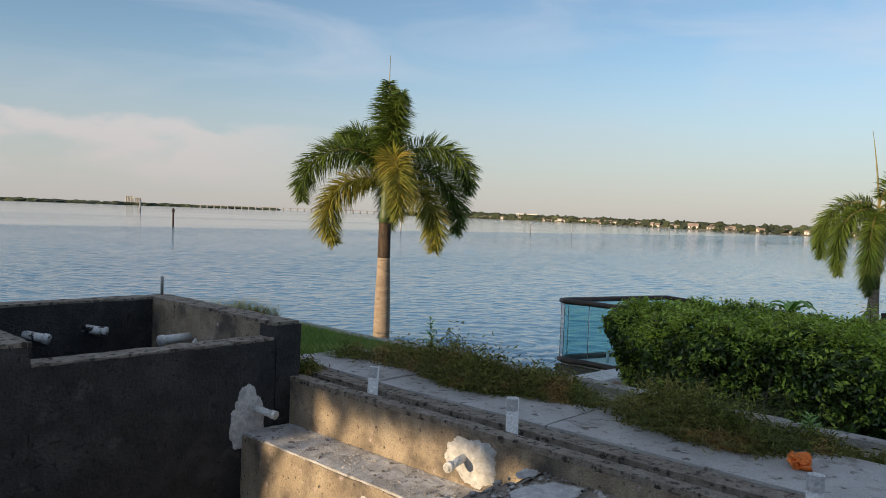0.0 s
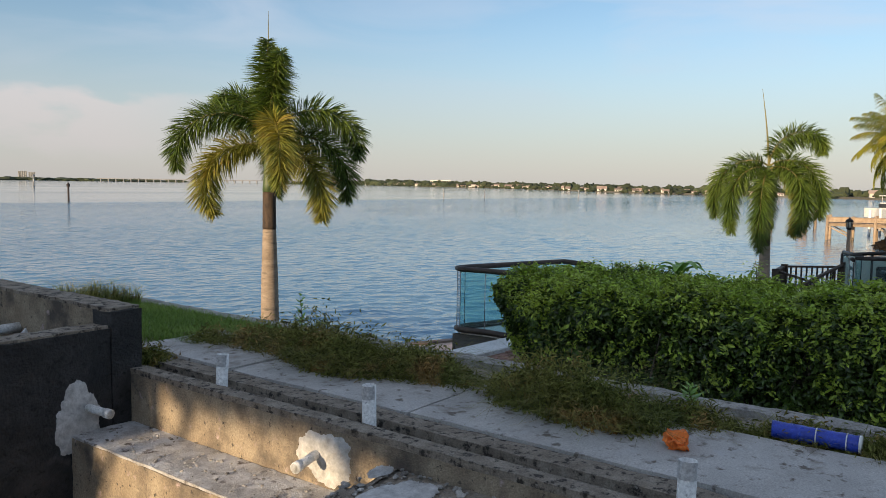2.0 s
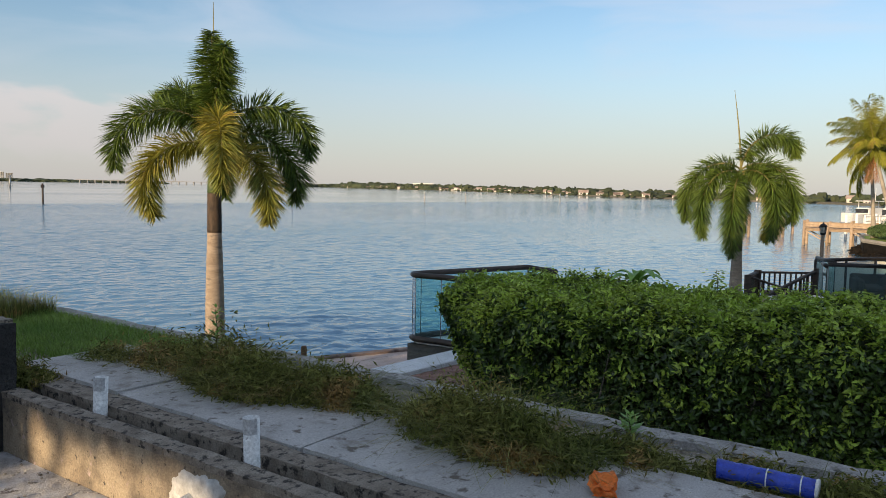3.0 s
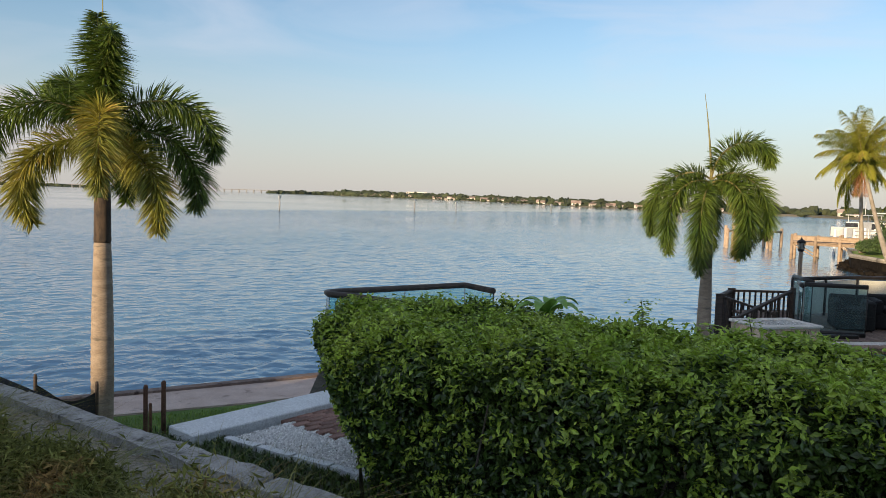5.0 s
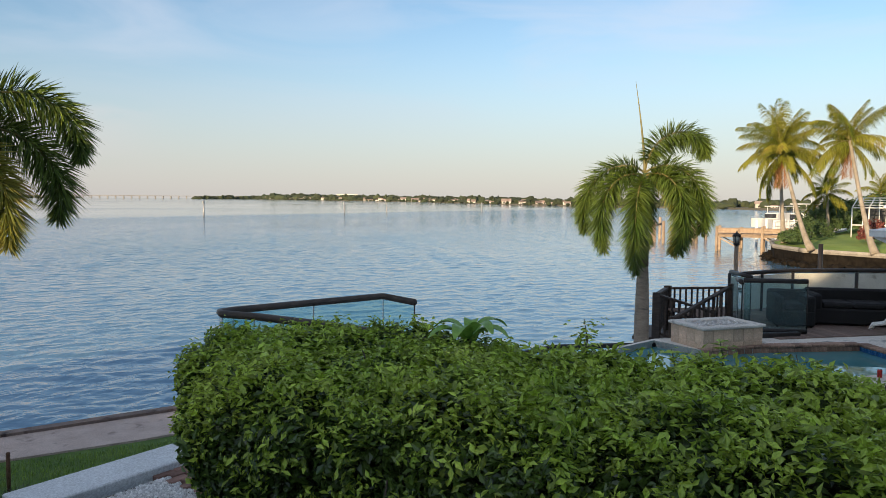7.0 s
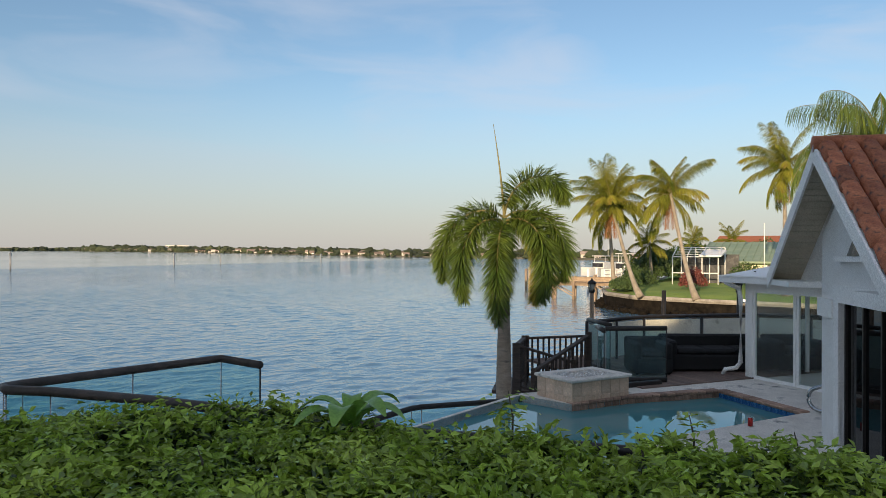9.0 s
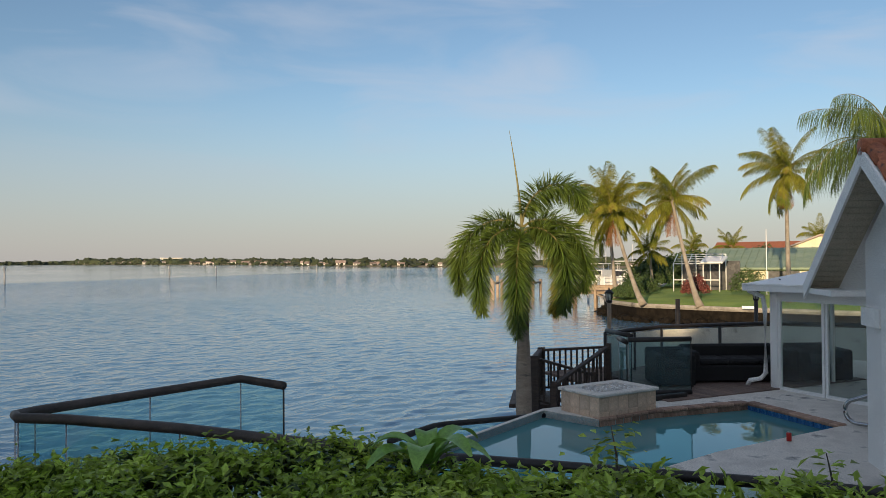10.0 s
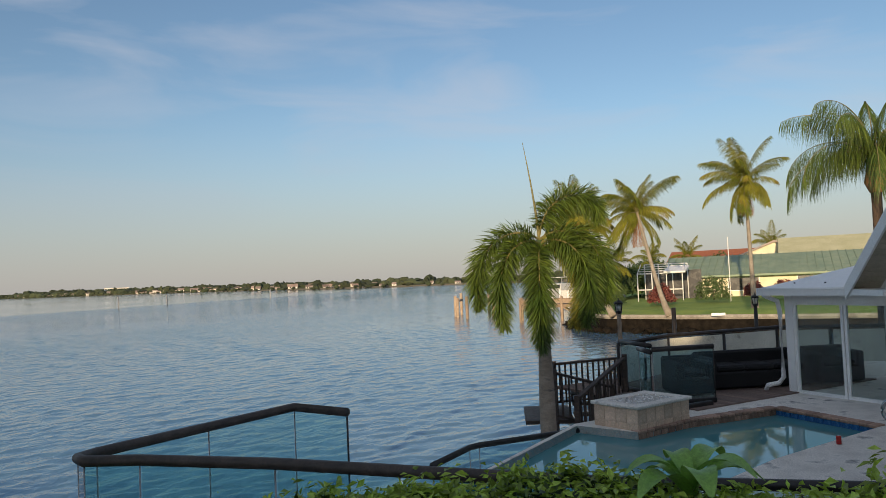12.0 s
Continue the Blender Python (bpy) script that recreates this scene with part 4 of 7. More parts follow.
def hedge():
    """A clipped hedge: a noisy rounded block filled with leaf sprays."""
    m = SITE @ pose(3.48, 0, 0)
    h = thing("hedge", m, "dense clipped green hedge with fresh pale growth", "hedge")
    r = np.random.default_rng(11)
    W, Y0, Y1, Z0, Z1 = 1.85, -12.0, -1.50, TERRACE_Z, 0.375

    def surf(n, face):
        u, v = r.random(n), r.random(n)
        if face == "front":
            p, nn = np.stack([np.zeros(n), Y0 + (Y1 - Y0) * u, Z0 + (Z1 - Z0) * v], 1), (-1, 0, 0.35)
        elif face == "top":
            p, nn = np.stack([W * v, Y0 + (Y1 - Y0) * u, np.full(n, Z1)], 1), (0, 0, 1)
        elif face == "end":
            p, nn = np.stack([W * v, np.full(n, Y1), Z0 + (Z1 - Z0) * u], 1), (0, 1, 0.35)
        else:
            p, nn = np.stack([np.full(n, W), Y0 + (Y1 - Y0) * u, Z0 + (Z1 - Z0) * v], 1), (1, 0, 0.35)
        nn = np.array(nn, float) / np.linalg.norm(nn)
        q = p.copy()
        bump = np.array([noise.noise(Vector(a * 1.3)) * 0.15 + noise.noise(Vector(a * 4.2)) * 0.10 for a in p])
        round_ = 0.16 * np.clip((np.abs(v - 0.5) - 0.36) / 0.14, 0, 1) ** 2
        depth = r.exponential(0.085 if face == "top" else 0.11, n)
        q += nn * (bump - depth - round_)[:, None] + r.normal(0, 0.012, (n, 3))
        q[:, 2] = np.maximum(q[:, 2], Z0 + 0.02) + 0.05 * q[:, 0] / W * (q[:, 2] > 0)
        q[:, 2] -= 0.17 * np.exp(-(Y1 - p[:, 1]) / 0.40) * (q[:, 2] > -0.2)
        q[:, 1] += np.where(q[:, 0] < 0.88, q[:, 0], 0.88 + 0.1 * (q[:, 0] - 0.88))
        q[:, 1] -= 0.75 * np.clip((0.05 - q[:, 2]) / 1.05, 0, 1) * np.clip((p[:, 1] - Y1 + 1.4) / 1.4, 0, 1) * np.clip(1.2 - 0.45 * q[:, 0], 0.4, 1)
        return q, np.repeat(nn[None], n, 0), depth

    P, Nn, D = [], [], []
    for n, f in ((74000, "front"), (46000, "top"), (20000, "end"), (6000, "back")):
        a, b, c = surf(n, f)
        P.append(a), Nn.append(b), D.append(c)
    P, Nn, D = np.concatenate(P), np.concatenate(Nn), np.concatenate(D)
    # keep more of the leaves near where one walks past
    near = r.random(len(P)) < np.where(P[:, 1] < -6.5, 0.45, 1.0)
    P, Nn, D = P[near], Nn[near], D[near]
    vs, fs = leaf_cloud(r, P, Nn, 0.033, np.where(Nn[:, 2:3] > 0.9, 0.6, 0.95), 0.55)
    part("leaves", mesh_of("leaves", vs, fs, HEDGE_LEAF), h)
    sel = np.where((D < 0.03))[0]
    sel = r.choice(sel, 1700, False)
    # extra sprigs on top put its brighter sky light into leaf colour
    tops = np.where((D < 0.04) & (Nn[:, 2] > 0.9) & (P[:, 1] > -7))[0]
    sel = np.concatenate([sel, r.choice(tops, min(3300, len(tops)), False)])
    C = np.repeat(P[sel] + Nn[sel] * 0.025, 11, 0) + r.normal(0, 0.028, (len(sel) * 11, 3))
    vs, fs = leaf_cloud(r, C, np.repeat(Nn[sel], 11, 0) + np.array((0, 0, 0.5)), 0.027, 0.8, 0.45)
    part("new_growth", mesh_of("new_growth", vs, fs, HEDGE_NEW), h, "pale fresh shoots, extra on top standing in for sky light")
    # dark soil-coloured blocks stand in for the shade within
    part("core", from_bm("core", rough_box(0.18, W - 0.2, Y0, Y1 - 0.85, Z0, Z1 - 0.16, 0.25, 0.05, 2), DARK_SOIL_AND_SHADE), h, "dark filler block standing in for the shade inside")
    part("core", from_bm("core", rough_box(0.30, W - 0.2, Y1 - 0.9, Y1 - 0.10, -0.42, Z1 - 0.20, 0.2, 0.05, 2), DARK_SOIL_AND_SHADE), h, "dark filler block standing in for the shade inside")
    pieces = []
    for k in range(60):
        y = Y0 + (Y1 - Y0) * k / 59
        x = r.uniform(0.1, 0.5)
        pieces.append(tube([(x, y, Z0), (x + r.uniform(-0.1, 0.1), y + r.uniform(-0.1, 0.1), -0.5), (x - 0.1, y + r.uniform(-0.15, 0.15), 0.1)], [0.016, 0.012, 0.005], 5))
    part("stems", mesh_of("stems", *merge(pieces), TWIG, True), h)
    # shoots that stick up out of the top
    LP, LN = [], []
    for (x, y, hh) in ((1.58, -3.31, 0.30), (1.0, -1.75, 0.16), (0.8, -2.2, 0.14), (1.3, -3.9, 0.22), (1.5, -4.5, 0.22), (1.2, -4.9, 0.18), (1.4, -2.9, 0.16), (1.6, -4.1, 0.24)):
        part("shoot_stem", tube_mesh("shoot_stem", [(x, y, Z1 - 0.1), (x + 0.02, y, Z1 + hh * 0.6), (x + 0.01, y + 0.02, Z1 + hh)], [0.006, 0.005, 0.002], TWIG, 5), h)
        k = int(hh * 260)
        q = np.array((x, y, Z1)) + np.stack([r.normal(0, 0.05, k), r.normal(0, 0.05, k), r.uniform(-0.02, hh, k)], 1)
        LP.append(q), LN.append(np.repeat(np.array([[0, 0, 1.0]]), k, 0) + (q - np.array((x, y, Z1))) * 6)
    # many short leafy tips along the top
    for x, y, hh in zip(r.uniform(0.08, W - 0.1, 230), r.uniform(-7.0, Y1 - 0.25, 230), r.uniform(0.05, 0.17, 230)):
        y += min(x, 0.8) * (y > -2.6)
        k = int(14 + hh * 90)
        base = np.array((x, y, Z1 + 0.02 - 0.15 * (y > Y1 - 0.1)))
        lift = r.uniform(0, hh, k)
        q = base + np.stack([r.normal(0, 0.030, k), r.normal(0, 0.030, k), lift], 1)
        LP.append(q), LN.append((q - base) * np.array((14, 14, 2)) + np.array((0, 0, 0.5)))
    vs, fs = leaf_cloud(r, np.concatenate(LP), np.concatenate(LN), 0.032, 0.5, 0.42)
    part("shoot_leaves", mesh_of("shoot_leaves", vs, fs, HEDGE_NEW), h)


hedge()


def broad_plant(m, scale, label):
    """A few long, folded, arching leaves on a short stem."""
    p = thing("broad_leaf_plant", m, label, "plant")
    r = random.Random(5)
    part("stem", tube_mesh("stem", [(0, 0, -0.5), (0, 0, 0.0)], 0.015, TWIG, 6), p)
    for k in range(9):
        az, ln, w = k * 137.5, r.uniform(0.22, 0.34) * scale, r.uniform(0.05, 0.07) * scale
        vs, fs, n = [], [], 8
        for i in range(n + 1):
            t = i / n
            c = Vector((ln * t, 0, ln * (1.35 * t - 1.15 * t * t)))
            ww = w * math.sin(math.pi * min(1, t * 0.92 + 0.06)) ** 0.7 + 0.001
            vs += [c + Vector((0, -ww, 0.35 * ww)), c, c + Vector((0, ww, 0.35 * ww))]
        for i in range(n):
            a = 3 * i
            fs += [(a, a + 1, a + 4, a + 3), (a + 1, a + 2, a + 5, a + 4)]
        part("leaf", mesh_of("leaf", vs, fs, BROAD_LEAF, True), p, "", pose(0, 0, -0.05 + 0.01 * k, 0, 0, az))


broad_plant(SITE @ pose(5.03, -2.52, 0.48), 0.9, "plant with long glossy arching leaves growing out of the hedge")


def weeds_and_grass():
    r = np.random.default_rng(21)
    # clumps of dry weeds lying over slab and curb: (x, y, radius, height, blades)
    clumps = [(1.15, -0.30, 0.30, 0.22, 900), (1.18, -0.85, 0.36, 0.32, 1500), (1.05, -1.35, 0.36, 0.30, 1700), (1.25, -1.85, 0.34, 0.24, 1300), (1.22, -2.25, 0.20, 0.14, 420),
              (1.42, -2.65, 0.20, 0.13, 320), (1.18, -3.05, 0.36, 0.32, 1700), (1.08, -3.42, 0.32, 0.27, 1400), (1.38, -3.85, 0.25, 0.15, 500), (1.50, -4.5, 0.22, 0.13, 380),
              (1.5, -5.0, 0.25, 0.14, 420), (1.45, -5.6, 0.3, 0.16, 500), (1.5, -6.4, 0.32, 0.16, 500), (0.95, 0.20, 0.2, 0.16, 350), (0.32, 0.12, 0.14, 0.14, 220), (0.36, 0.5, 0.12, 0.12, 160)]
    for i, (x, y, rad, h, n) in enumerate(clumps):
        a, q = r.uniform(0, 6.283, n), np.sqrt(r.random(n)) * rad
        roots = np.stack([x + np.cos(a) * q * 0.8, y + np.sin(a) * q * 1.25, np.full(n, -0.03)], 1)
        vs, fs = blades(r, roots[: n // 2], h * 1.15, 0.006, 1.7, 4)
        # fine side leaves along the stems
        k = n * 5
        t = r.integers(0, n, k)
        lp = roots[t] + np.stack([r.normal(0, 0.045, k), r.normal(0, 0.045, k), np.abs(r.normal(0.4, 0.28, k)) * h * (1 - (q[t] / rad) ** 2 * 0.75) * (0.55 + 0.9 * np.abs(np.sin(a[t] * 2.5 + i)))], 1)
        lv, lf = leaf_cloud(r, lp, np.repeat(np.array([[0, 0, 0.6]]), k, 0), 0.027, 0.9, 0.22)
        w = thing("weed_clump", SITE, "sprawling dry green and brown weeds over the slab edge", "weeds", "weeds along the curb")
        part("stalk_mass", mesh_of("stalk_mass", vs, fs, WEED), w)
        tagged(part("leafage", mesh_of("leaves", lv, lf, WEED), w), kind="stuff")
    # grass behind the slabs
    def lawn(name, n, x0, x1, y0, y1, z, h, label, m=SITE, mat=GRASS, w=0.006):
        roots = np.stack([r.uniform(x0, x1, n), r.uniform(y0, y1, n), np.full(n, z)], 1)
        vs, fs = blades(r, roots, h, w, 0.7, 2)
        solid(name, mesh_of(name, vs, fs, mat), label, "grass", "stuff", m=m)
    lawn("grass", 15000, 0.75, 1.83, 0.15, 2.9, -0.03, 0.10, "bright green grass at the end of the slab")
    lawn("grass", 1800, 0.12, 0.75, 0.6, 2.9, -0.04, 0.10, "thin grass along the spa wall")
    lawn("grass", 26000, 2.02, 4.35, -3.2, 1.3, TERRACE_Z, 0.075, "low green ground cover below the curb", mat=HEDGE_LEAF, w=0.020)
    lawn("grass", 5000, 2.05, 3.3, -6.5, -1.8, TERRACE_Z, 0.08, "low green ground cover under the hedge", mat=HEDGE_LEAF, w=0.016)
    # lower lawn, from the palm to the walk
    n = 26000
    u, v = r.random(n), r.random(n)
    x = 3.0 + 8.2 * u
    y = 8.4 + v * (13.8 - 0.34 * x - 0.02 + 0.9 - 8.4) * 1.0
    y = np.minimum(y, 14.83 - 0.34 * x)
    vs, fs = blades(r, np.stack([x, y, np.full(n, LAWN_Z)], 1), 0.08, 0.009, 0.6, 2)
    solid("grass", mesh_of("grass", vs, fs, GRASS), "short green grass by the seawall walk", "grass", "stuff")
    # the upright weed with paired leaves, and tufts behind the spa
    def stalk(x, y, h, label):
        p = thing("tall_weed", SITE @ pose(x, y, -0.03), label, "weed")
        part("stem", tube_mesh("stem", [(0, 0, 0), (0.01, 0.0, h * 0.5), (0.0, 0.02, h)], [0.006, 0.005, 0.002], TWIG, 6), p)
        k = 26
        t = np.linspace(0.2, 1, k)
        a = np.arange(k) * 2.4
        d = np.stack([np.cos(a), np.sin(a), 0.5 + 0 * a], 1)
        ln = 0.10 * (1.15 - 0.6 * t)
        o = np.stack([0 * t, 0 * t, t * h], 1)
        s = np.stack([-np.sin(a), np.cos(a), 0 * a], 1) * (ln * 0.22)[:, None]
        V = np.stack([o, o + d * (ln * 0.5)[:, None] + s, o + d * ln[:, None], o + d * (ln * 0.5)[:, None] - s], 1).reshape(-1, 3)
        B = (np.arange(k) * 4)[:, None]
        part("leaves", mesh_of("leaves", V, np.concatenate([B + [0, 1, 2], B + [0, 2, 3]]), BROAD_LEAF), p)
    stalk(1.74, -0.10, 0.40, "upright weed with pointed leaves by the curb")
    stalk(1.75, -3.75, 0.16, "small upright weed by the curb")
    for x, y, rad, h, n in ((0.35, 2.7, 0.16, 0.50, 260), (0.75, 2.75, 0.25, 0.34, 400), (1.25, 2.8, 0.35, 0.38, 800), (1.7, 2.85, 0.2, 0.26, 300)):
        a, q = r.uniform(0, 6.283, n), np.sqrt(r.random(n)) * rad
        vs, fs = blades(r, np.stack([x + np.cos(a) * q, y + np.sin(a) * q, np.full(n, -0.04)], 1), h, 0.012, 0.8, 3)
        w = thing("weed_tuft", SITE, "tuft of sunlit weeds behind the spa", "weeds", "tufts behind the spa")
        part("leafage", mesh_of("leafage", vs, fs, WEED if x > 0.5 else GRASS), w)


weeds_and_grass()


def site_clutter():
    r = np.random.default_rng(5)
    # rubble: small stones on the fill and the dirt
    def stones(n, x0, x1, y0, y1, z, s0, s1, label):
        pos = np.stack([r.uniform(x0, x1, n), r.uniform(y0, y1, n), np.full(n, z)], 1)
        ico = bmesh.new()
        bmesh.ops.create_icosphere(ico, subdivisions=1, radius=1)
        bv = np.array([v.co[:] for v in ico.verts])
        ico.verts.index_update()
        bf = np.array([[v.index for v in f.verts] for f in ico.faces])
        ico.free()
        V = bv[None] * r.uniform(0.6, 1.3, (n, len(bv), 1)) * r.uniform(s0, s1, (n, 1, 1)) * np.array((1, 1, 0.6)) + pos[:, None]
        F = (np.arange(n) * len(bv))[:, None, None] + bf[None]
        solid("rubble", mesh_of("rubble", V.reshape(-1, 3), F.reshape(-1, 3), RUBBLE), label, "rubble", "stuff", m=SITE)
    stones(500, -1.6, -0.02, -3.8, -2.7, -0.13, 0.004, 0.016, "scattered stone chips along the fill")
    stones(420, -1.2, -0.02, -5.2, -2.65, -0.135, 0.006, 0.030, "scattered rubble and stone chips on the fill")
    stones(120, -0.40, -0.01, -2.7, -0.2, -0.388, 0.004, 0.014, "crumbs of plaster on the pool step")
    stones(1500, 1.3, 1.83, -5.5, 0.2, -0.03, 0.004, 0.013, "small pebbles in the dirt along the curb")
    stones(160, 0.12, 0.26, -5, -0.1, -0.195, 0.005, 0.015, "small stones in the trench")
    # orange scrap
    bm = rough_box(-0.085, 0.085, -0.06, 0.06, 0, 0.06, 0.022, 0.028, 15)
    solid("foam_scrap", from_bm("foam_scrap", bm, ORANGE, False), "torn piece of orange foam on the slab", "scrap", m=SITE @ pose(0.86, -3.97, 0.018, 4, -6, 25))
    # blue roll
    roll = thing("plastic_roll", SITE @ pose(1.40, -4.33, 0.055, 0, 0, -89), "blue plastic wrapped roll lying along the curb", "roll")
    n = 26
    rad = [0.048 * (1 + 0.02 * math.sin(i * 2.3)) for i in range(n)]
    part("wrap", tube_mesh("wrap", [(i * 0.445 / (n - 1), 0.004 * math.sin(i), 0) for i in range(n)], rad, BLUE_FILM, 20), roll)
    for x in (0.27, 0.42):
        part("band", tube_mesh("band", [(x - 0.04, 0, 0), (x - 0.034, 0, 0)], 0.0505, PVC, 20), roll, "thin pale band")
    part("end_rim", tube_mesh("end_rim", [(0.442, 0, 0), (0.455, 0, 0)], 0.050, PVC, 20), roll, "pale rim")
    # stakes
    def stake(p, h, rad, mat, label, name="stake"):
        return solid(name, tube_mesh(name, [(0, 0, 0), (0.0, 0, h * 0.97), (0.0, 0, h)], [rad, rad, rad * 0.7], mat, 10), label, "stake", m=Matrix.Translation(p))
    stake(on_site(0.02, 2.22, 0.46), 0.21, 0.016, GALV, "short grey metal pipe standing on the spa wall", "metal_pipe")
    stake((6.94, 7.98, TERRACE_Z), 0.54, 0.024, RUST, "weathered wooden stake beside the walk slab")
    stake((8.0, 10.8, LAWN_Z), 0.5, 0.024, RUST, "reddish stake on the lower lawn")
    stake((6.39, 7.10, TERRACE_Z), 0.76, 0.02, RUST, "dark wooden stake below the curb")
    stake((7.27, 4.66, TERRACE_Z), 0.75, 0.016, TWIG, "thin wooden stake at the hedge")
    # black silt cloth sagging between stakes
    a, b, c_ = on_site(2.18, 0.3, -0.45), Vector((7.20, 10.55, LAWN_Z + 0.85)), Vector((6.48, 10.54, LAWN_Z + 1.05))
    def cloth(p, q, h, sag, label):
        vs, fs, n = [], [], 18
        for i in range(n + 1):
            t = i / n
            o = Vector(p).lerp(Vector(q), t) + Vector((0, 0, -sag * math.sin(math.pi * t)))
            wob = 0.05 * math.sin(7 * t) * math.sin(math.pi * t)
            for k in range(6):
                vs.append(o + Vector((wob * k / 5 + 0.02 * math.sin(9 * t + k), wob, -h * k / 5)))
        for i in range(n):
            for k in range(5):
                s = i * 6 + k
                fs.append((s, s + 1, s + 7, s + 6))
        me = mesh_of("cloth", vs, fs, SILT, True)
        return solid("silt_fence", me, label, "silt fence")
    cloth(c_, b, 0.62, 0.16, "black silt fence cloth sagging between stakes")
    cloth(on_site(2.10, -3.4, -0.04), on_site(2.10, 0.6, 0.0), 0.30, 0.05, "rolled black silt cloth along the foot of the curb")
    for q in (c_, b):
        stake((q.x, q.y, LAWN_Z), q.z + 0.12 - LAWN_Z, 0.022, DARK_WOOD, "dark stake of the silt fence", "fence_stake")


site_clutter()


# ---- the neighbour's pool terrace ----
DECK_Z = -1.10


def polyline_rail(name, pts, top, base, label, round_corner=True, rail_mat=BRONZE, rad=0.045, posts=False, panel_base=None):
    """Frameless glass panels with a dark round handrail on top."""
    t = thing(name, Matrix.Identity(4), label, "railing")
    P = [Vector((x, y, top)) for x, y in pts]
    part("handrail", tube_mesh("handrail", P, rad, rail_mat, 12), t, "dark rounded handrail")
    for a, b in zip(P, P[1:]):
        d = b - a
        n = max(1, round(d.length / 1.25))
        for i in range(n):
            p, q = a.lerp(b, (i + 0.006) / n if n > 1 else 0.01), a.lerp(b, (i + 0.994) / n if n > 1 else 0.99)
            bm = closed([(p.x, p.y, base), (q.x, q.y, base), (q.x, q.y, top - rad * 0.6), (p.x, p.y, top - rad * 0.6)], [(0, 1, 2, 3)])
            g = part("glass_panel", from_bm("glass_panel", bm, GLASS_RAIL), t, "sea-green glass pane")
            g.visible_shadow = False
            part("glass_edge", tube_mesh("glass_edge", [(p.x, p.y, base), (p.x, p.y, top - 0.04)], 0.007, GALV, 5), t)
    part("glass_edge", tube_mesh("glass_edge", [(P[-1].x, P[-1].y, base), (P[-1].x, P[-1].y, top - 0.04)], 0.010, BRONZE, 6), t)
    part("base_shoe", tube_mesh("base_shoe", [(p.x, p.y, base + 0.01) for p in P], 0.05, rail_mat, 8), t, "dark base shoe")
    return t


def arc(c, r, a0, a1, n):
    return [(c[0] + r * math.cos(radians(a0 + (a1 - a0) * i / n)), c[1] + r * math.sin(radians(a0 + (a1 - a0) * i / n))) for i in range(n + 1)]


# look-out platform with a glass rail, its corner towards the bay rounded
platform = [(10.25, 5.2), (10.18, 6.6), (10.13, 7.6), (9.95, 8.75), (9.80, 9.18), (9.86, 9.32), (10.05, 9.34), (12.27, 8.99), (12.11, 8.23)]
solid("platform", from_bm("platform", closed(*sheet([(x + (0.04 if x < 11 else 0), y) for x, y in platform] + [(12.0, 5.2)], -1.03, 1.3)), STUCCO),
      "white rendered base of the look-out platform", "platform", "structure")
polyline_rail("glass_railing", platform, 0.03, -0.99, "glass railing with a dark handrail around the platform", rail_mat=BRONZE_WORN)
solid("folded_hose", tube_mesh("folded_hose", [(10.45, 8.75, -1.0), (10.45, 8.75, -0.82), (10.55, 8.6, -0.76), (10.8, 8.3, -0.9), (10.9, 8.2, -1.0)], 0.03, PVC), "white curved plastic ladder rail on the platform", "ladder rail")

pool_edge = [(13.2, 5.6), (13.2, 7.84), (17.46, 7.33), (17.16, 6.33), (18.2, 5.72), (19.58, 4.47), (18.27, 3.07), (15.95, 4.42)]


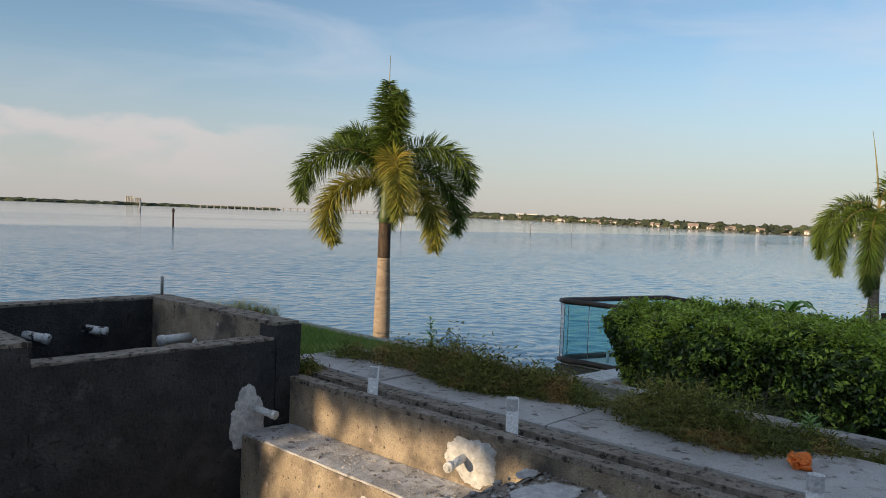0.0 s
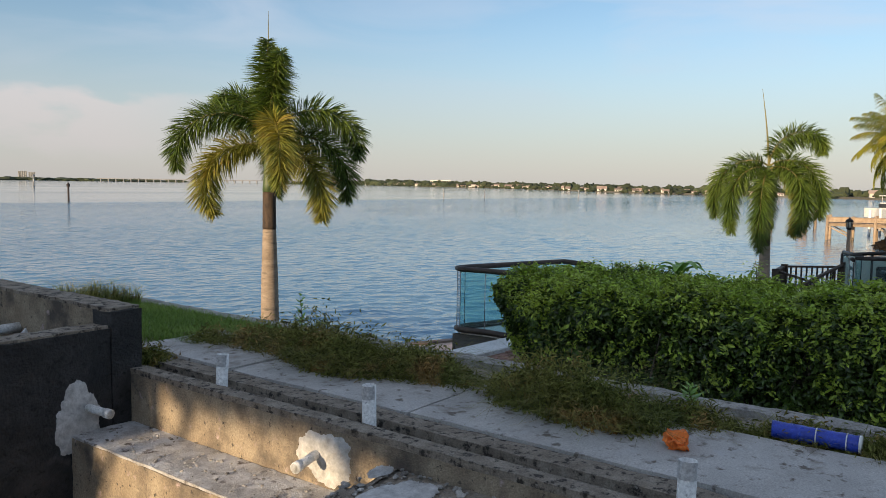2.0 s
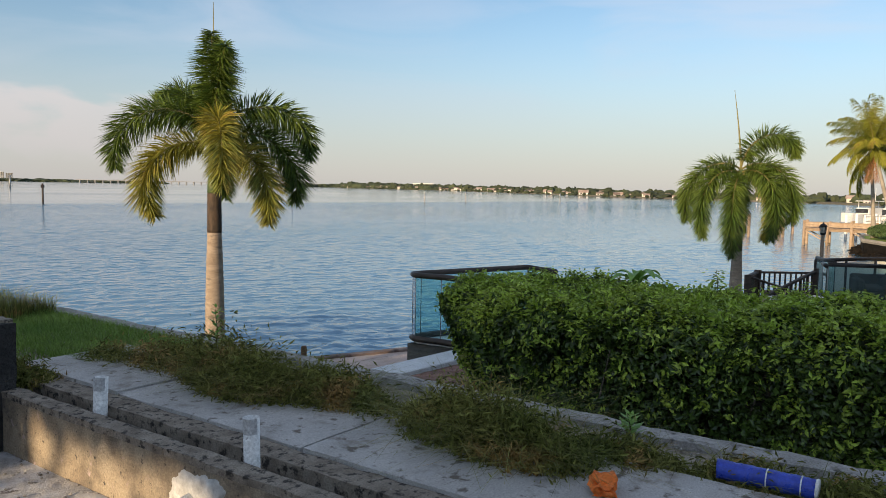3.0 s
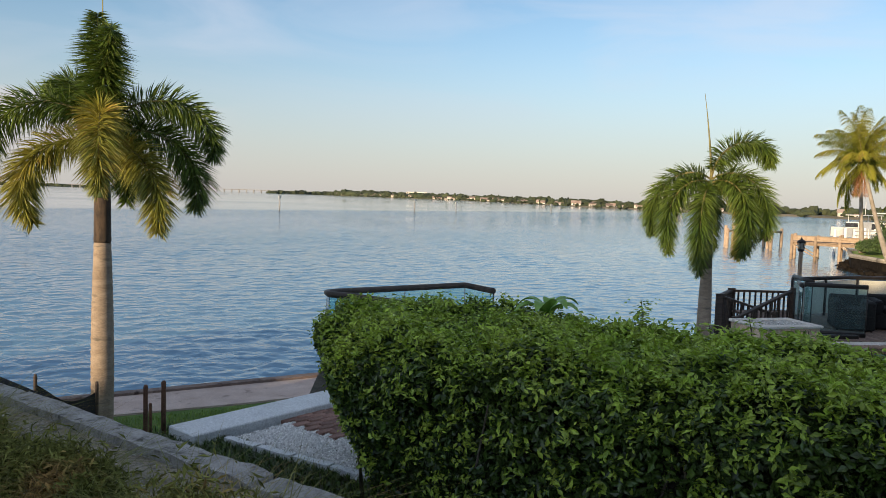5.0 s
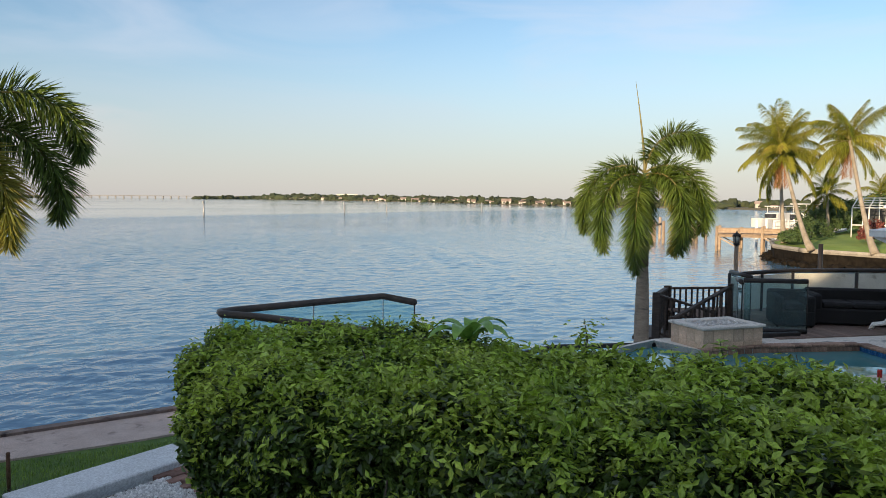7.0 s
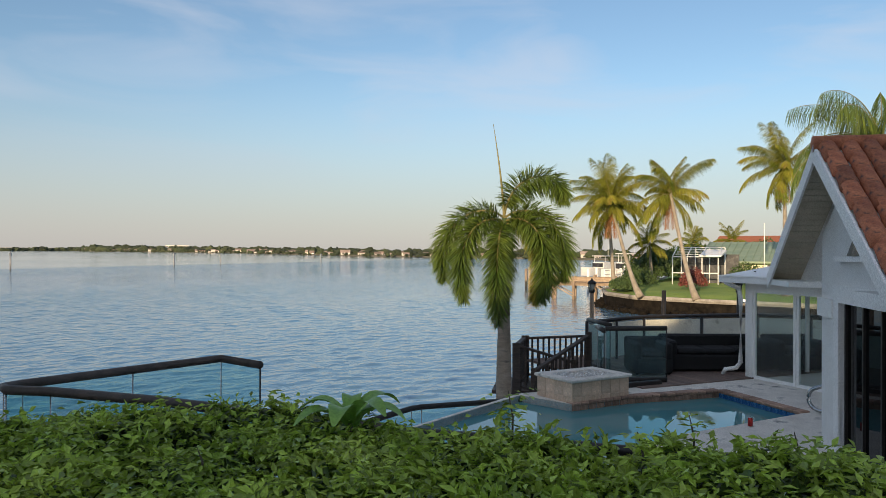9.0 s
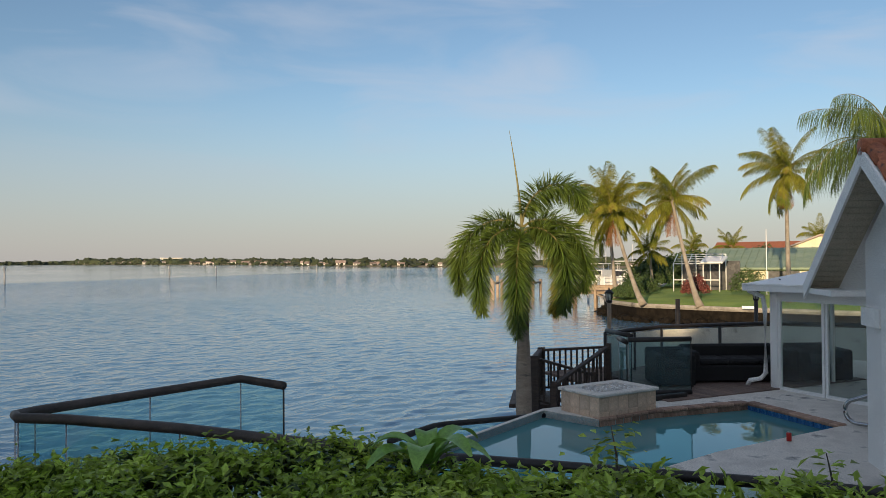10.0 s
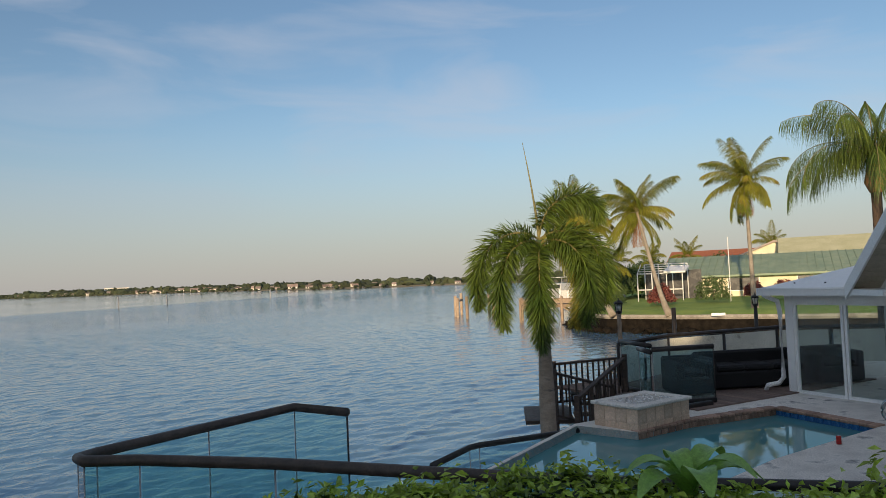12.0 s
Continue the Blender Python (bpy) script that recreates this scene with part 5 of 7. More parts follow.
def neighbour_terrace():
    r = np.random.default_rng(9)
    # deck around the pool: strips that leave the basin open
    outer = [(13.1, 2.0), (13.1, 7.9), (17.6, 7.4), (18.5, 6.75), (19.4, 6.55), (20.2, 7.15), (21.4, 7.6), (24.6, 7.2), (27.2, 4.6), (27.3, 0), (24, -6), (13.1, -6)]
    bm = bmesh.new()
    def loop(pts, z):
        vs = [bm.verts.new((x, y, z)) for x, y in pts]
        return [bm.edges.new((vs[i], vs[(i + 1) % len(vs)])) for i in range(len(vs))]
    e = loop(outer, DECK_Z) + loop(pool_edge, DECK_Z)
    bmesh.ops.triangle_fill(bm, use_beauty=True, edges=e)
    for f in bm.faces:
        if f.normal.z < 0:
            f.normal_flip()
    top = bm.faces[:]
    ex = bmesh.ops.extrude_face_region(bm, geom=top)
    bmesh.ops.translate(bm, vec=(0, 0, -0.25), verts=[v for v in ex["geom"] if isinstance(v, bmesh.types.BMVert)])
    bmesh.ops.recalc_face_normals(bm, faces=bm.faces[:])
    solid("floor_deck", from_bm("floor_deck", bm, DECK_STONE), "grey stone pool deck", "deck", "structure")
    # retaining face below the deck, towards the lower lawn
    vs, fs = [], []
    for i, (x, y) in enumerate(outer[1:9]):
        vs += [(x, y, DECK_Z - 0.2), (x, y, LAWN_Z - 0.8)]
        if i:
            a = 2 * i
            fs.append((a - 2, a - 1, a + 1, a))
    solid("wall_deck", mesh_of("wall_deck", vs, fs, STUCCO), "rendered retaining wall under the pool deck", "wall", "structure")
    # pool basin and water
    n = len(pool_edge)
    vs = [(x, y, DECK_Z - 0.005) for x, y in pool_edge] + [(x, y, DECK_Z - 1.4) for x, y in pool_edge]
    fs = [tuple(range(n, 2 * n))] + [(i, (i + 1) % n, (i + 1) % n + n, i + n) for i in range(n)]
    solid("pool_basin", mesh_of("pool_basin", vs, fs, POOL_SHELL), "pale blue plastered pool basin", "pool", "structure")
    solid("pool_water", mesh_of("pool_water", *sheet(pool_edge, DECK_Z - 0.115), POOL_WATER), "calm turquoise pool water reflecting the palms", "water", "structure")
    # waterline tiles on the house side
    def along(p, q, step):
        p, q = Vector((*p, 0)), Vector((*q, 0))
        k = max(1, int((q - p).length / step))
        ang = math.degrees(math.atan2(q.y - p.y, q.x - p.x))
        return [(p.lerp(q, (i + 0.5) / k), ang, (q - p).length / k) for i in range(k)]
    cop = thing("pool_coping", Matrix.Identity(4), "red brick coping along the pool's edge", "coping", kind="structure")
    brick = from_bm("brick", box(-0.075, 0.075, -0.14, 0.05, -0.03, 0.025, 0.012), COPING)
    blue = from_bm("tile", box(-0.075, 0.075, -0.004, 0.008, -0.10, -0.005), TILE_BLUE)
    tan = from_bm("tile", box(-0.075, 0.075, -0.004, 0.008, -0.10, -0.005), COPING)
    til = thing("waterline_tiles", Matrix.Identity(4), "band of blue and terracotta tiles at the pool's waterline", "tiles", kind="structure")
    for i, (p, q) in enumerate(zip(pool_edge[3:], pool_edge[4:])):
        if i > 2:
            continue
        for c, ang, ln in along(p, q, 0.155):
            part("brick", brick, cop, "", Matrix.Translation((c.x, c.y, DECK_Z + r.uniform(-0.002, 0.002))) @ pose(0, 0, 0, 0, 0, ang + 180) @ Matrix.Diagonal((ln / 0.155, 1, 1, 1)))
            part("tile", blue if i == 2 else tan, til, "", pose(c.x, c.y, DECK_Z - 0.012, 0, 0, ang + 180) @ pose(0, 0.006, 0))
    # fire bowl box
    F = pose(17.17, 6.32, DECK_Z - 0.16, 0, 0, -29.5)
    box_ = thing("fire_pit", F, "square travertine fire pit filled with pale stones", "fire pit")
    L1, L2, H = 1.25, 0.88, 0.50
    part("body", from_bm("body", box(0.012, L1 - 0.012, 0.012, L2 - 0.012, 0, H - 0.01), TRAVERTINE), box_)
    tile_l = from_bm("tile", box(-0.102, 0.102, -0.012, 0.0, -0.10, 0.10, 0.004), TRAVERTINE)
    for j in range(2):
        for i in range(6):
            part("tile", tile_l, box_, "", pose(0.105 + i * 0.208, 0.012, 0.14 + j * 0.245) @ Matrix.Diagonal((1, 1, 1.19, 1)))
        for i in range(4):
            part("tile", tile_l, box_, "", pose(0.012, L2 - 0.11 - i * 0.22, 0.14 + j * 0.245, 0, 0, -90) @ Matrix.Diagonal((1.05, 1, 1.19, 1)))
    for x0, x1, y0, y1 in ((-0.04, L1 + 0.04, -0.04, 0.14), (-0.04, L1 + 0.04, L2 - 0.14, L2 + 0.04), (-0.04, 0.14, 0.142, L2 - 0.142), (L1 - 0.14, L1 + 0.04, 0.142, L2 - 0.142)):
        part("cap_stone", from_bm("cap_stone", box(x0, x1, y0, y1, H - 0.008, H + 0.042, 0.012), DECK_STONE), box_, "grey cap stone")
    n = 420
    pos = np.stack([r.uniform(0.15, L1 - 0.15, n), r.uniform(0.15, L2 - 0.15, n), np.full(n, H + 0.02)], 1)
    vs, fs = leaf_cloud(r, pos, np.repeat(np.array([[0, 0, 1.0]]), n, 0), 0.03, 1.5, 0.8)
    part("stone_fill", mesh_of("stone_fill", vs, fs, GRAVEL), box_, "pale loose stones")
    # can at the pool's edge
    can = thing("drink_can", pose(16.95, 3.66, DECK_Z), "red drink can on the pool deck", "can")
    part("body", tube_mesh("body", [(0, 0, 0.004), (0, 0, 0.008), (0, 0, 0.105), (0, 0, 0.118)], [0.026, 0.033, 0.033, 0.028], RED_CAN, 16), can)
    part("lid", tube_mesh("lid", [(0, 0, 0.118), (0, 0, 0.122)], 0.027, STEEL, 16), can, "bare metal lid")
    # pool grab rail
    gr = thing("pool_handrail", pose(18.42, 3.05, DECK_Z, 0, 0, 245), "bent stainless steel pool handrail", "handrail")
    bend = [(0.62, 0, 0.06), (0.25, 0, 0.05)] + [(0.22 + 0.17 * math.cos(a), 0, 0.22 + 0.17 * math.sin(a)) for a in np.linspace(-1.6, -4.2, 12)] + [(0.35, 0, 0.46), (0.95, 0, 0.78)]
    part("tube", tube_mesh("tube", bend, 0.03, STEEL, 12), gr)
    part("foot_flange", tube_mesh("foot_flange", [(0.60, 0, 0), (0.60, 0, 0.07)], 0.04, STEEL, 12), gr)
    part("foot_flange", tube_mesh("foot_flange", [(0.95, 0, 0), (0.95, 0, 0.79)], 0.024, STEEL, 12), gr)


neighbour_terrace()
polyline_rail("glass_railing", [(14.82, 8.63), (15.95, 8.56), (16.12, 8.48), (17.76, 7.08)], -1.18, -2.15, "lower glass railing with a dark handrail below the pool")
solid("ledge", from_bm("ledge", closed(*sheet([(13.0, 7.6), (13.4, 8.8), (16.2, 8.75), (17.9, 8.9), (19.5, 8.6), (19.5, 6.5), (15.5, 7.0)], -1.97, 0.9)), STUCCO), "pale stone ledge below the pool's overflow", "ledge", "structure")
polyline_rail("glass_railing", [(11.15, 6.6), (11.45, 4.9), (11.75, 3.2), (11.85, 1.6)], -0.26, -1.05, "glass railing with a dark handrail behind the hedge")


def wood_deck():
    r = random.Random(4)
    # boards of the sitting deck
    D = pose(19.3, 6.0, DECK_Z, 0, 0, -36)
    dk = thing("wood_deck", D, "weathered brown wooden sitting deck", "deck", kind="structure")
    board = from_bm("board", box(-0.068, 0.068, 0, 3.9, -0.03, 0.022, 0.005), DECK_WOOD)
    for i in range(36):
        part("board", board, dk, "", pose(0.08 + i * 0.143, -0.4, r.uniform(-0.002, 0.002)))
    # curb plank before the glass
    solid("deck_curb", from_bm("deck_curb", box(0, 0.9, -0.05, 0.06, -0.01, 0.09, 0.015), BRONZE), "dark raised plank at the deck's edge", "curb", "structure", m=pose(18.95, 6.05, DECK_Z, 0, 0, -38))
    # wind screens of glass with dark rails
    def screen(p, q, top, label):
        polyline_rail("glass_screen", [p, q], top, DECK_Z + 0.05, label)
    screen((19.3, 6.42), (19.92, 5.45), -0.09, "glass wind screen with a dark rail beside the deck")
    screen((20.0, 6.78), (19.36, 6.46), -0.14, "short glass wind screen with a dark rail")
    screen((21.26, 7.37), (20.30, 6.62), -0.12, "glass wind screen with a dark rail")
    # back railing with hazed panels
    b = thing("back_railing", Matrix.Identity(4), "dark railing with salt-hazed panels at the deck's back", "railing")
    P = [Vector((21.4, 7.45, 0)), Vector((23.5, 6.75, 0)), Vector((25.6, 4.5, 0)), Vector((25.9, 1.0, 0))]
    part("top_rail", tube_mesh("top_rail", [(p.x, p.y, -0.20) for p in P], 0.045, BRONZE, 8), b)
    for a, c in zip(P, P[1:]):
        k = max(2, round((c - a).length / 1.3))
        for i in range(k):
            p, q = a.lerp(c, i / k), a.lerp(c, (i + 1) / k)
            part("post", tube_mesh("post", [(p.x, p.y, DECK_Z), (p.x, p.y, -0.2)], 0.035, BRONZE, 6), b)
            d = (q - p).normalized() * 0.05
            s = Vector((-d.y, d.x, 0)) * 0.15
            vs = [p + d - s, q - d - s, q - d + s, p + d + s]
            vs = [(v.x, v.y, DECK_Z + 0.08) for v in vs] + [(v.x, v.y, -0.27) for v in vs]
            part("panel", from_bm("panel", closed(vs, [(0, 1, 2, 3), (4, 5, 6, 7), (0, 1, 5, 4), (1, 2, 6, 5), (2, 3, 7, 6), (3, 0, 4, 7)]), HAZED), b, "cream hazed panel")
    # sofas
    def sofa(m, ln, label):
        s = thing("wicker_sofa", m, label, "sofa", "sofas on the deck")
        part("base", from_bm("base", box(0, ln, 0, 0.85, 0.03, 0.34, 0.03), WICKER_AND_ROOM), s)
        part("backrest", from_bm("backrest", box(0, ln, 0.70, 0.88, 0.30, 0.68, 0.04), WICKER_AND_ROOM), s)
        for x in (0, ln - 0.16):
            part("armrest", from_bm("armrest", box(x, x + 0.16, 0, 0.72, 0.30, 0.62, 0.035), WICKER_AND_ROOM), s)
        k = max(1, round((ln - 0.32) / 0.7))
        for i in range(k):
            w = (ln - 0.32) / k
            part("cushion", from_bm("cushion", box(0.165 + i * w, 0.155 + (i + 1) * w, 0.04, 0.70, 0.335, 0.46, 0.04), WICKER_AND_ROOM), s, "black seat cushion")
        for x in (0.06, ln - 0.06):
            for y in (0.06, 0.8):
                part("foot", tube_mesh("foot", [(x, y, 0), (x, y, 0.06)], 0.02, STEEL, 8), s)
    sofa(pose(21.15, 5.65, DECK_Z + 0.02, 0, 0, -61), 2.1, "long black wicker sofa on the wooden deck")
    sofa(pose(22.25, 3.75, DECK_Z + 0.02, 0, 0, -61), 1.0, "second black wicker sofa standing across the long one")
    sofa(pose(20.35, 6.15, DECK_Z + 0.02, 0, 0, -61), 0.75, "black wicker armchair behind the glass screen")
    # small white things on the deck
    for x, y in ((21.9, 5.75), (22.0, 5.6)):
        solid("sandal", from_bm("sandal", box(-0.05, 0.05, -0.11, 0.11, 0, 0.035, 0.015), WHITE_PAINT), "pale sandal lying on the wooden deck", "sandal", m=pose(x, y, DECK_Z + 0.022, 0, 0, 30))
    # dark timber stairs and railing down to the water, beside the palm
    st = thing("stair_railing", Matrix.Identity(4), "dark stained wooden railing of the dock stairs", "railing")
    runs = [((21.5, 8.88, -0.63), (22.5, 7.65, -0.60)), ((19.97, 8.42, -0.61), (20.35, 7.38, -0.92)), ((19.25, 7.80, -0.98), (20.85, 7.22, -0.40)), ((19.97, 8.50, -0.62), (21.45, 8.92, -0.63))]
    for (a, b2) in runs:
        a, b2 = Vector(a), Vector(b2)
        bm = bmesh.new()
        d = b2 - a
        rot = d.to_track_quat("X", "Z").to_matrix().to_4x4()
        box(0, d.length, -0.05, 0.05, -0.025, 0.025, 0.006, bm, Matrix.Translation(a) @ rot)
        part("top_rail", from_bm("top_rail", bm, DARK_WOOD), st)
        k = max(3, int(d.length / 0.13))
        for i in range(k + 1):
            p = a.lerp(b2, i / k)
            big = i in (0, k)
            w = 0.045 if big else 0.018
            part("post" if big else "baluster", from_bm("baluster", box(p.x - w, p.x + w, p.y - w, p.y + w, p.z - (1.6 if big else 0.85), p.z + (0.06 if big else -0.02)), DARK_WOOD), st)
        bm = bmesh.new()
        box(0, d.length, -0.03, 0.03, -0.02, 0.02, 0.004, bm, Matrix.Translation(a + Vector((0, 0, -0.82))) @ rot)
        part("bottom_rail", from_bm("bottom_rail", bm, DARK_WOOD), st)
    stp = thing("dock_stairs", pose(20.3, 8.1, 0, 0, 0, 20), "dark wooden steps and landing by the water", "stairs", kind="structure")
    for i in range(5):
        part("tread", from_bm("tread", box(0.28 * i, 0.28 * i + 0.30, -0.9, 0.0, -1.95 + 0.17 * i, -1.91 + 0.17 * i, 0.006), DARK_WOOD), stp)
    part("landing", from_bm("landing", box(0.2, 1.9, 0.02, 1.0, -1.68, -1.60, 0.008), DARK_WOOD), stp)
    # lamps on posts
    def lamp(x, y, base, top, label, mat=BRONZE):
        p = thing("lamp_post", pose(x, y, base), label, "lamp", "lamps on posts")
        h = top - base
        part("post", tube_mesh("post", [(0, 0, 0), (0, 0, h - 0.30)], 0.045, mat, 10), p)
        part("collar", tube_mesh("collar", [(0, 0, h - 0.31), (0, 0, h - 0.27), (0, 0, h - 0.25)], [0.05, 0.075, 0.06], BRONZE, 10), p)
        for k in range(6):
            a = k * math.pi / 3
            part("lantern_bar", tube_mesh("lantern_bar", [(0.06 * math.cos(a), 0.06 * math.sin(a), h - 0.26), (0.085 * math.cos(a), 0.085 * math.sin(a), h - 0.09)], 0.008, BRONZE, 5), p)
        part("lantern_glass", tube_mesh("lantern_glass", [(0, 0, h - 0.25), (0, 0, h - 0.095)], [0.052, 0.075], HAZED, 6), p, "cream lantern glass")
        part("cap", tube_mesh("cap", [(0, 0, h - 0.10), (0, 0, h - 0.05), (0, 0, h - 0.02), (0, 0, h + 0.03)], [0.105, 0.07, 0.02, 0.006], BRONZE, 10), p, "dark lantern cap")
    lamp(21.9, 7.5, -2.9, 0.72, "lantern on a timber post at the dock", PILE_WOOD)
    lamp(25.75, 4.95, DECK_Z, 0.62, "dark lantern on a post behind the deck")
    solid("timber_post", tube_mesh("timber_post", [(27.2, 7.1, -2.9), (27.2, 7.1, 0.25)], 0.06, BRONZE, 10), "dark post by the back railing", "post")


wood_deck()


def house():
    """The neighbour's house: a gable with a clay tile roof, and a glazed sunroom behind it."""
    # frame: x along the gable (away from the hedge), y into the house
    def W(u, n, z):
        return Vector((15.05 + 0.951 * u + 0.309 * n, 2.80 + 0.309 * u - 0.951 * n, z))
    h = thing("house", Matrix.Identity(4), "white rendered house with a clay tile gable roof", "house")
    def slab(name, pts, mat, label="", thick=None):
        """A solid of eight corners given as four (u, n, z) and four more."""
        vs = [W(*p) for p in pts]
        return part(name, from_bm(name, closed(vs, [(0, 1, 2, 3), (4, 5, 6, 7), (0, 1, 5, 4), (1, 2, 6, 5), (2, 3, 7, 6), (3, 0, 4, 7)]), mat), h, label)
    AP, TIP, HALF, OV = 2.44, 0.93, 2.15, 0.42
    sl = (AP - TIP) / HALF
    CU = 1.12                                           # the wall's corner
    wt = AP - 0.10 - sl * CU
    # gable wall with the door opening cut out: pieces round it
    d0, d1, dt = -1.75, 0.42, 0.74
    def wall(u0, u1, z0, z1a, z1b, name="wall"):
        slab(name, [(u0, OV, z0), (u1, OV, z0), (u1, OV, z1b), (u0, OV, z1a), (u0, OV + 0.2, z0), (u1, OV + 0.2, z0), (u1, OV + 0.2, z1b), (u0, OV + 0.2, z1a)], STUCCO)
    roof_at = lambda u: AP - 0.12 - sl * abs(u)
    wall(d1, CU, DECK_Z - 0.1, roof_at(d1), roof_at(CU))
    wall(0, d1, dt, roof_at(0), roof_at(d1))
    wall(d0, 0, dt, roof_at(d0), roof_at(0))
    wall(-HALF + 0.3, d0, DECK_Z - 0.1, roof_at(HALF - 0.3), roof_at(d0))
    slab("wall", [(CU - 0.2, OV + 0.2, DECK_Z - 0.1), (CU, OV + 0.2, DECK_Z - 0.1), (CU, OV + 0.2, wt), (CU - 0.2, OV + 0.2, wt), (CU - 0.2, 7, DECK_Z - 0.1), (CU, 7, DECK_Z - 0.1), (CU, 7, wt), (CU - 0.2, 7, wt)], STUCCO)
    slab("wall", [(-HALF + 0.3, OV + 0.2, DECK_Z - 0.1), (-HALF + 0.5, OV + 0.2, DECK_Z - 0.1), (-HALF + 0.5, OV + 0.2, roof_at(HALF - 0.3)), (-HALF + 0.3, OV + 0.2, roof_at(HALF - 0.3)),
                  (-HALF + 0.3, 7, DECK_Z - 0.1), (-HALF + 0.5, 7, DECK_Z - 0.1), (-HALF + 0.5, 7, roof_at(HALF - 0.3)), (-HALF + 0.3, 7, roof_at(HALF - 0.3))], STUCCO)
    # sliding door with white trim
    def bar(name, u0, u1, z0, z1, n0, n1, mat, label=""):
        return slab(name, [(u0, n0, z0), (u1, n0, z0), (u1, n0, z1), (u0, n0, z1), (u0, n1, z0), (u1, n1, z0), (u1, n1, z1), (u0, n1, z1)], mat, label)
    bar("door_trim", d1 - 0.01, d1 + 0.16, DECK_Z - 0.06, dt + 0.2, OV - 0.03, OV - 0.002, WHITE_PAINT, "white board trim")
    bar("door_trim", d0 - 0.16, d1 - 0.012, dt, dt + 0.2, OV - 0.032, OV - 0.002, WHITE_PAINT, "white board trim")
    bar("belt_board", d1 + 0.162, CU + 0.03, dt - 0.20, dt + 0.02, OV - 0.05, OV - 0.002, WHITE_PAINT, "short white board at the corner")
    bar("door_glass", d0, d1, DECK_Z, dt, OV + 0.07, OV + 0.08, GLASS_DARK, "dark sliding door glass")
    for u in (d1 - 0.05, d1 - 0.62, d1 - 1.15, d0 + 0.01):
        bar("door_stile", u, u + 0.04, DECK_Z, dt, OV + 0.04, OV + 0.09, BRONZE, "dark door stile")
    # black slab across the house stands in for the room's darkness
    bar("room_inside", -HALF + 0.5, CU - 0.2, DECK_Z - 0.05, 0.9, OV + 2.2, OV + 2.3, WICKER_AND_ROOM, "black panel standing in for the unlit room behind the glass")
    # small triangular gable window
    tri = [(-0.55, OV - 0.012, 1.28), (0.18, OV - 0.012, 1.28), (-0.30, OV - 0.012, 1.72)]
    vs = [W(*p) for p in tri] + [W(u, OV + 0.02, z) for u, _, z in tri]
    part("gable_window", from_bm("gable_window", closed(vs, [(0, 1, 2), (3, 4, 5), (0, 1, 4, 3), (1, 2, 5, 4), (2, 0, 3, 5)]), WINDOW_DARK), h, "dark triangular window")
    bar("window_sill", -0.62, 0.40, 1.22, 1.278, OV - 0.09, OV - 0.002, WHITE_PAINT, "white sill")
    # roof: two slopes, soffit boards below, barge boards at the gable
    for s in (1, -1):
        def R(u, n, dz):
            return (s * u, n, AP - sl * u + dz)
        slab("roof_slope", [R(0, 0.03, 0.05), R(HALF, 0.03, 0.05), R(HALF, 8, 0.05), R(0, 8, 0.05), R(0, 0.03, 0.0), R(HALF, 0.03, 0.0), R(HALF, 8, 0.0), R(0, 8, 0.0)], WHITE_PAINT)
        k = 22
        for i in range(k):
            u0, u1 = HALF * i / k + 0.006, HALF * (i + 1) / k - 0.006
            slab("soffit_board", [R(u0, 0.03, -0.03), R(u1, 0.03, -0.03), R(u1, OV, -0.03), R(u0, OV, -0.03), R(u0, 0.03, -0.004), R(u1, 0.03, -0.004), R(u1, OV, -0.004), R(u0, OV, -0.004)], SOFFIT)
        slab("barge_board", [R(-0.02 if s == 1 else 0.0, 0.0, 0.08), R(HALF + 0.02, 0.0, 0.08), R(HALF + 0.02, 0.028, 0.08), R(-0.02 if s == 1 else 0.0, 0.028, 0.08),
                             R(-0.02 if s == 1 else 0.0, 0.0, -0.11), R(HALF + 0.02, 0.0, -0.11), R(HALF + 0.02, 0.028, -0.11), R(-0.02 if s == 1 else 0.0, 0.028, -0.11)], WHITE_PAINT, "white barge board")
        slab("soffit_return", [(s * CU, 0.03, TIP - 0.0 + 0.02), (s * HALF, 0.03, TIP + 0.02), (s * HALF, OV, TIP + 0.02), (s * CU, OV, TIP + 0.02),
                               (s * CU, 0.03, TIP - 0.05), (s * HALF, 0.03, TIP - 0.05), (s * HALF, OV, TIP - 0.05), (s * CU, OV, TIP - 0.05)], WHITE_PAINT)
    # clay barrel tiles on the slope towards the hedge: one shared half-round mesh
    n = 8
    vs, fs = [], []
    for j, (y, rr, dz) in enumerate(((0.0, 0.105, 0.0), (0.20, 0.098, 0.0), (0.42, 0.092, 0.0))):
        for i in range(n + 1):
            a = math.pi * i / n
            vs.append((rr * math.cos(a), y, rr * math.sin(a) * 0.8 + dz))
    for j in range(2):
        for i in range(n):
            a = j * (n + 1) + i
            fs.append((a, a + 1, a + n + 2, a + n + 1))
    o = len(vs)
    for i in range(n + 1):
        a = math.pi * i / n
        vs.append((0.085 * math.cos(a), 0.0, 0.085 * math.sin(a) * 0.8 - 0.004))
    fs += [(i, o + i, o + i + 1, i + 1) for i in range(n)]
    tile = mesh_of("tile", vs, fs, CLAY, True)
    ang = math.degrees(math.atan(sl))
    length = HALF / math.cos(math.radians(ang))
    base = Matrix.Translation(W(-HALF, 0.12, TIP + 0.06)) @ pose(0, 0, 0, 0, 0, 18) @ pose(0, 0, 0, 0, -ang, 0) @ pose(0, 0, 0, 0, 0, -90)
    rr = random.Random(2)
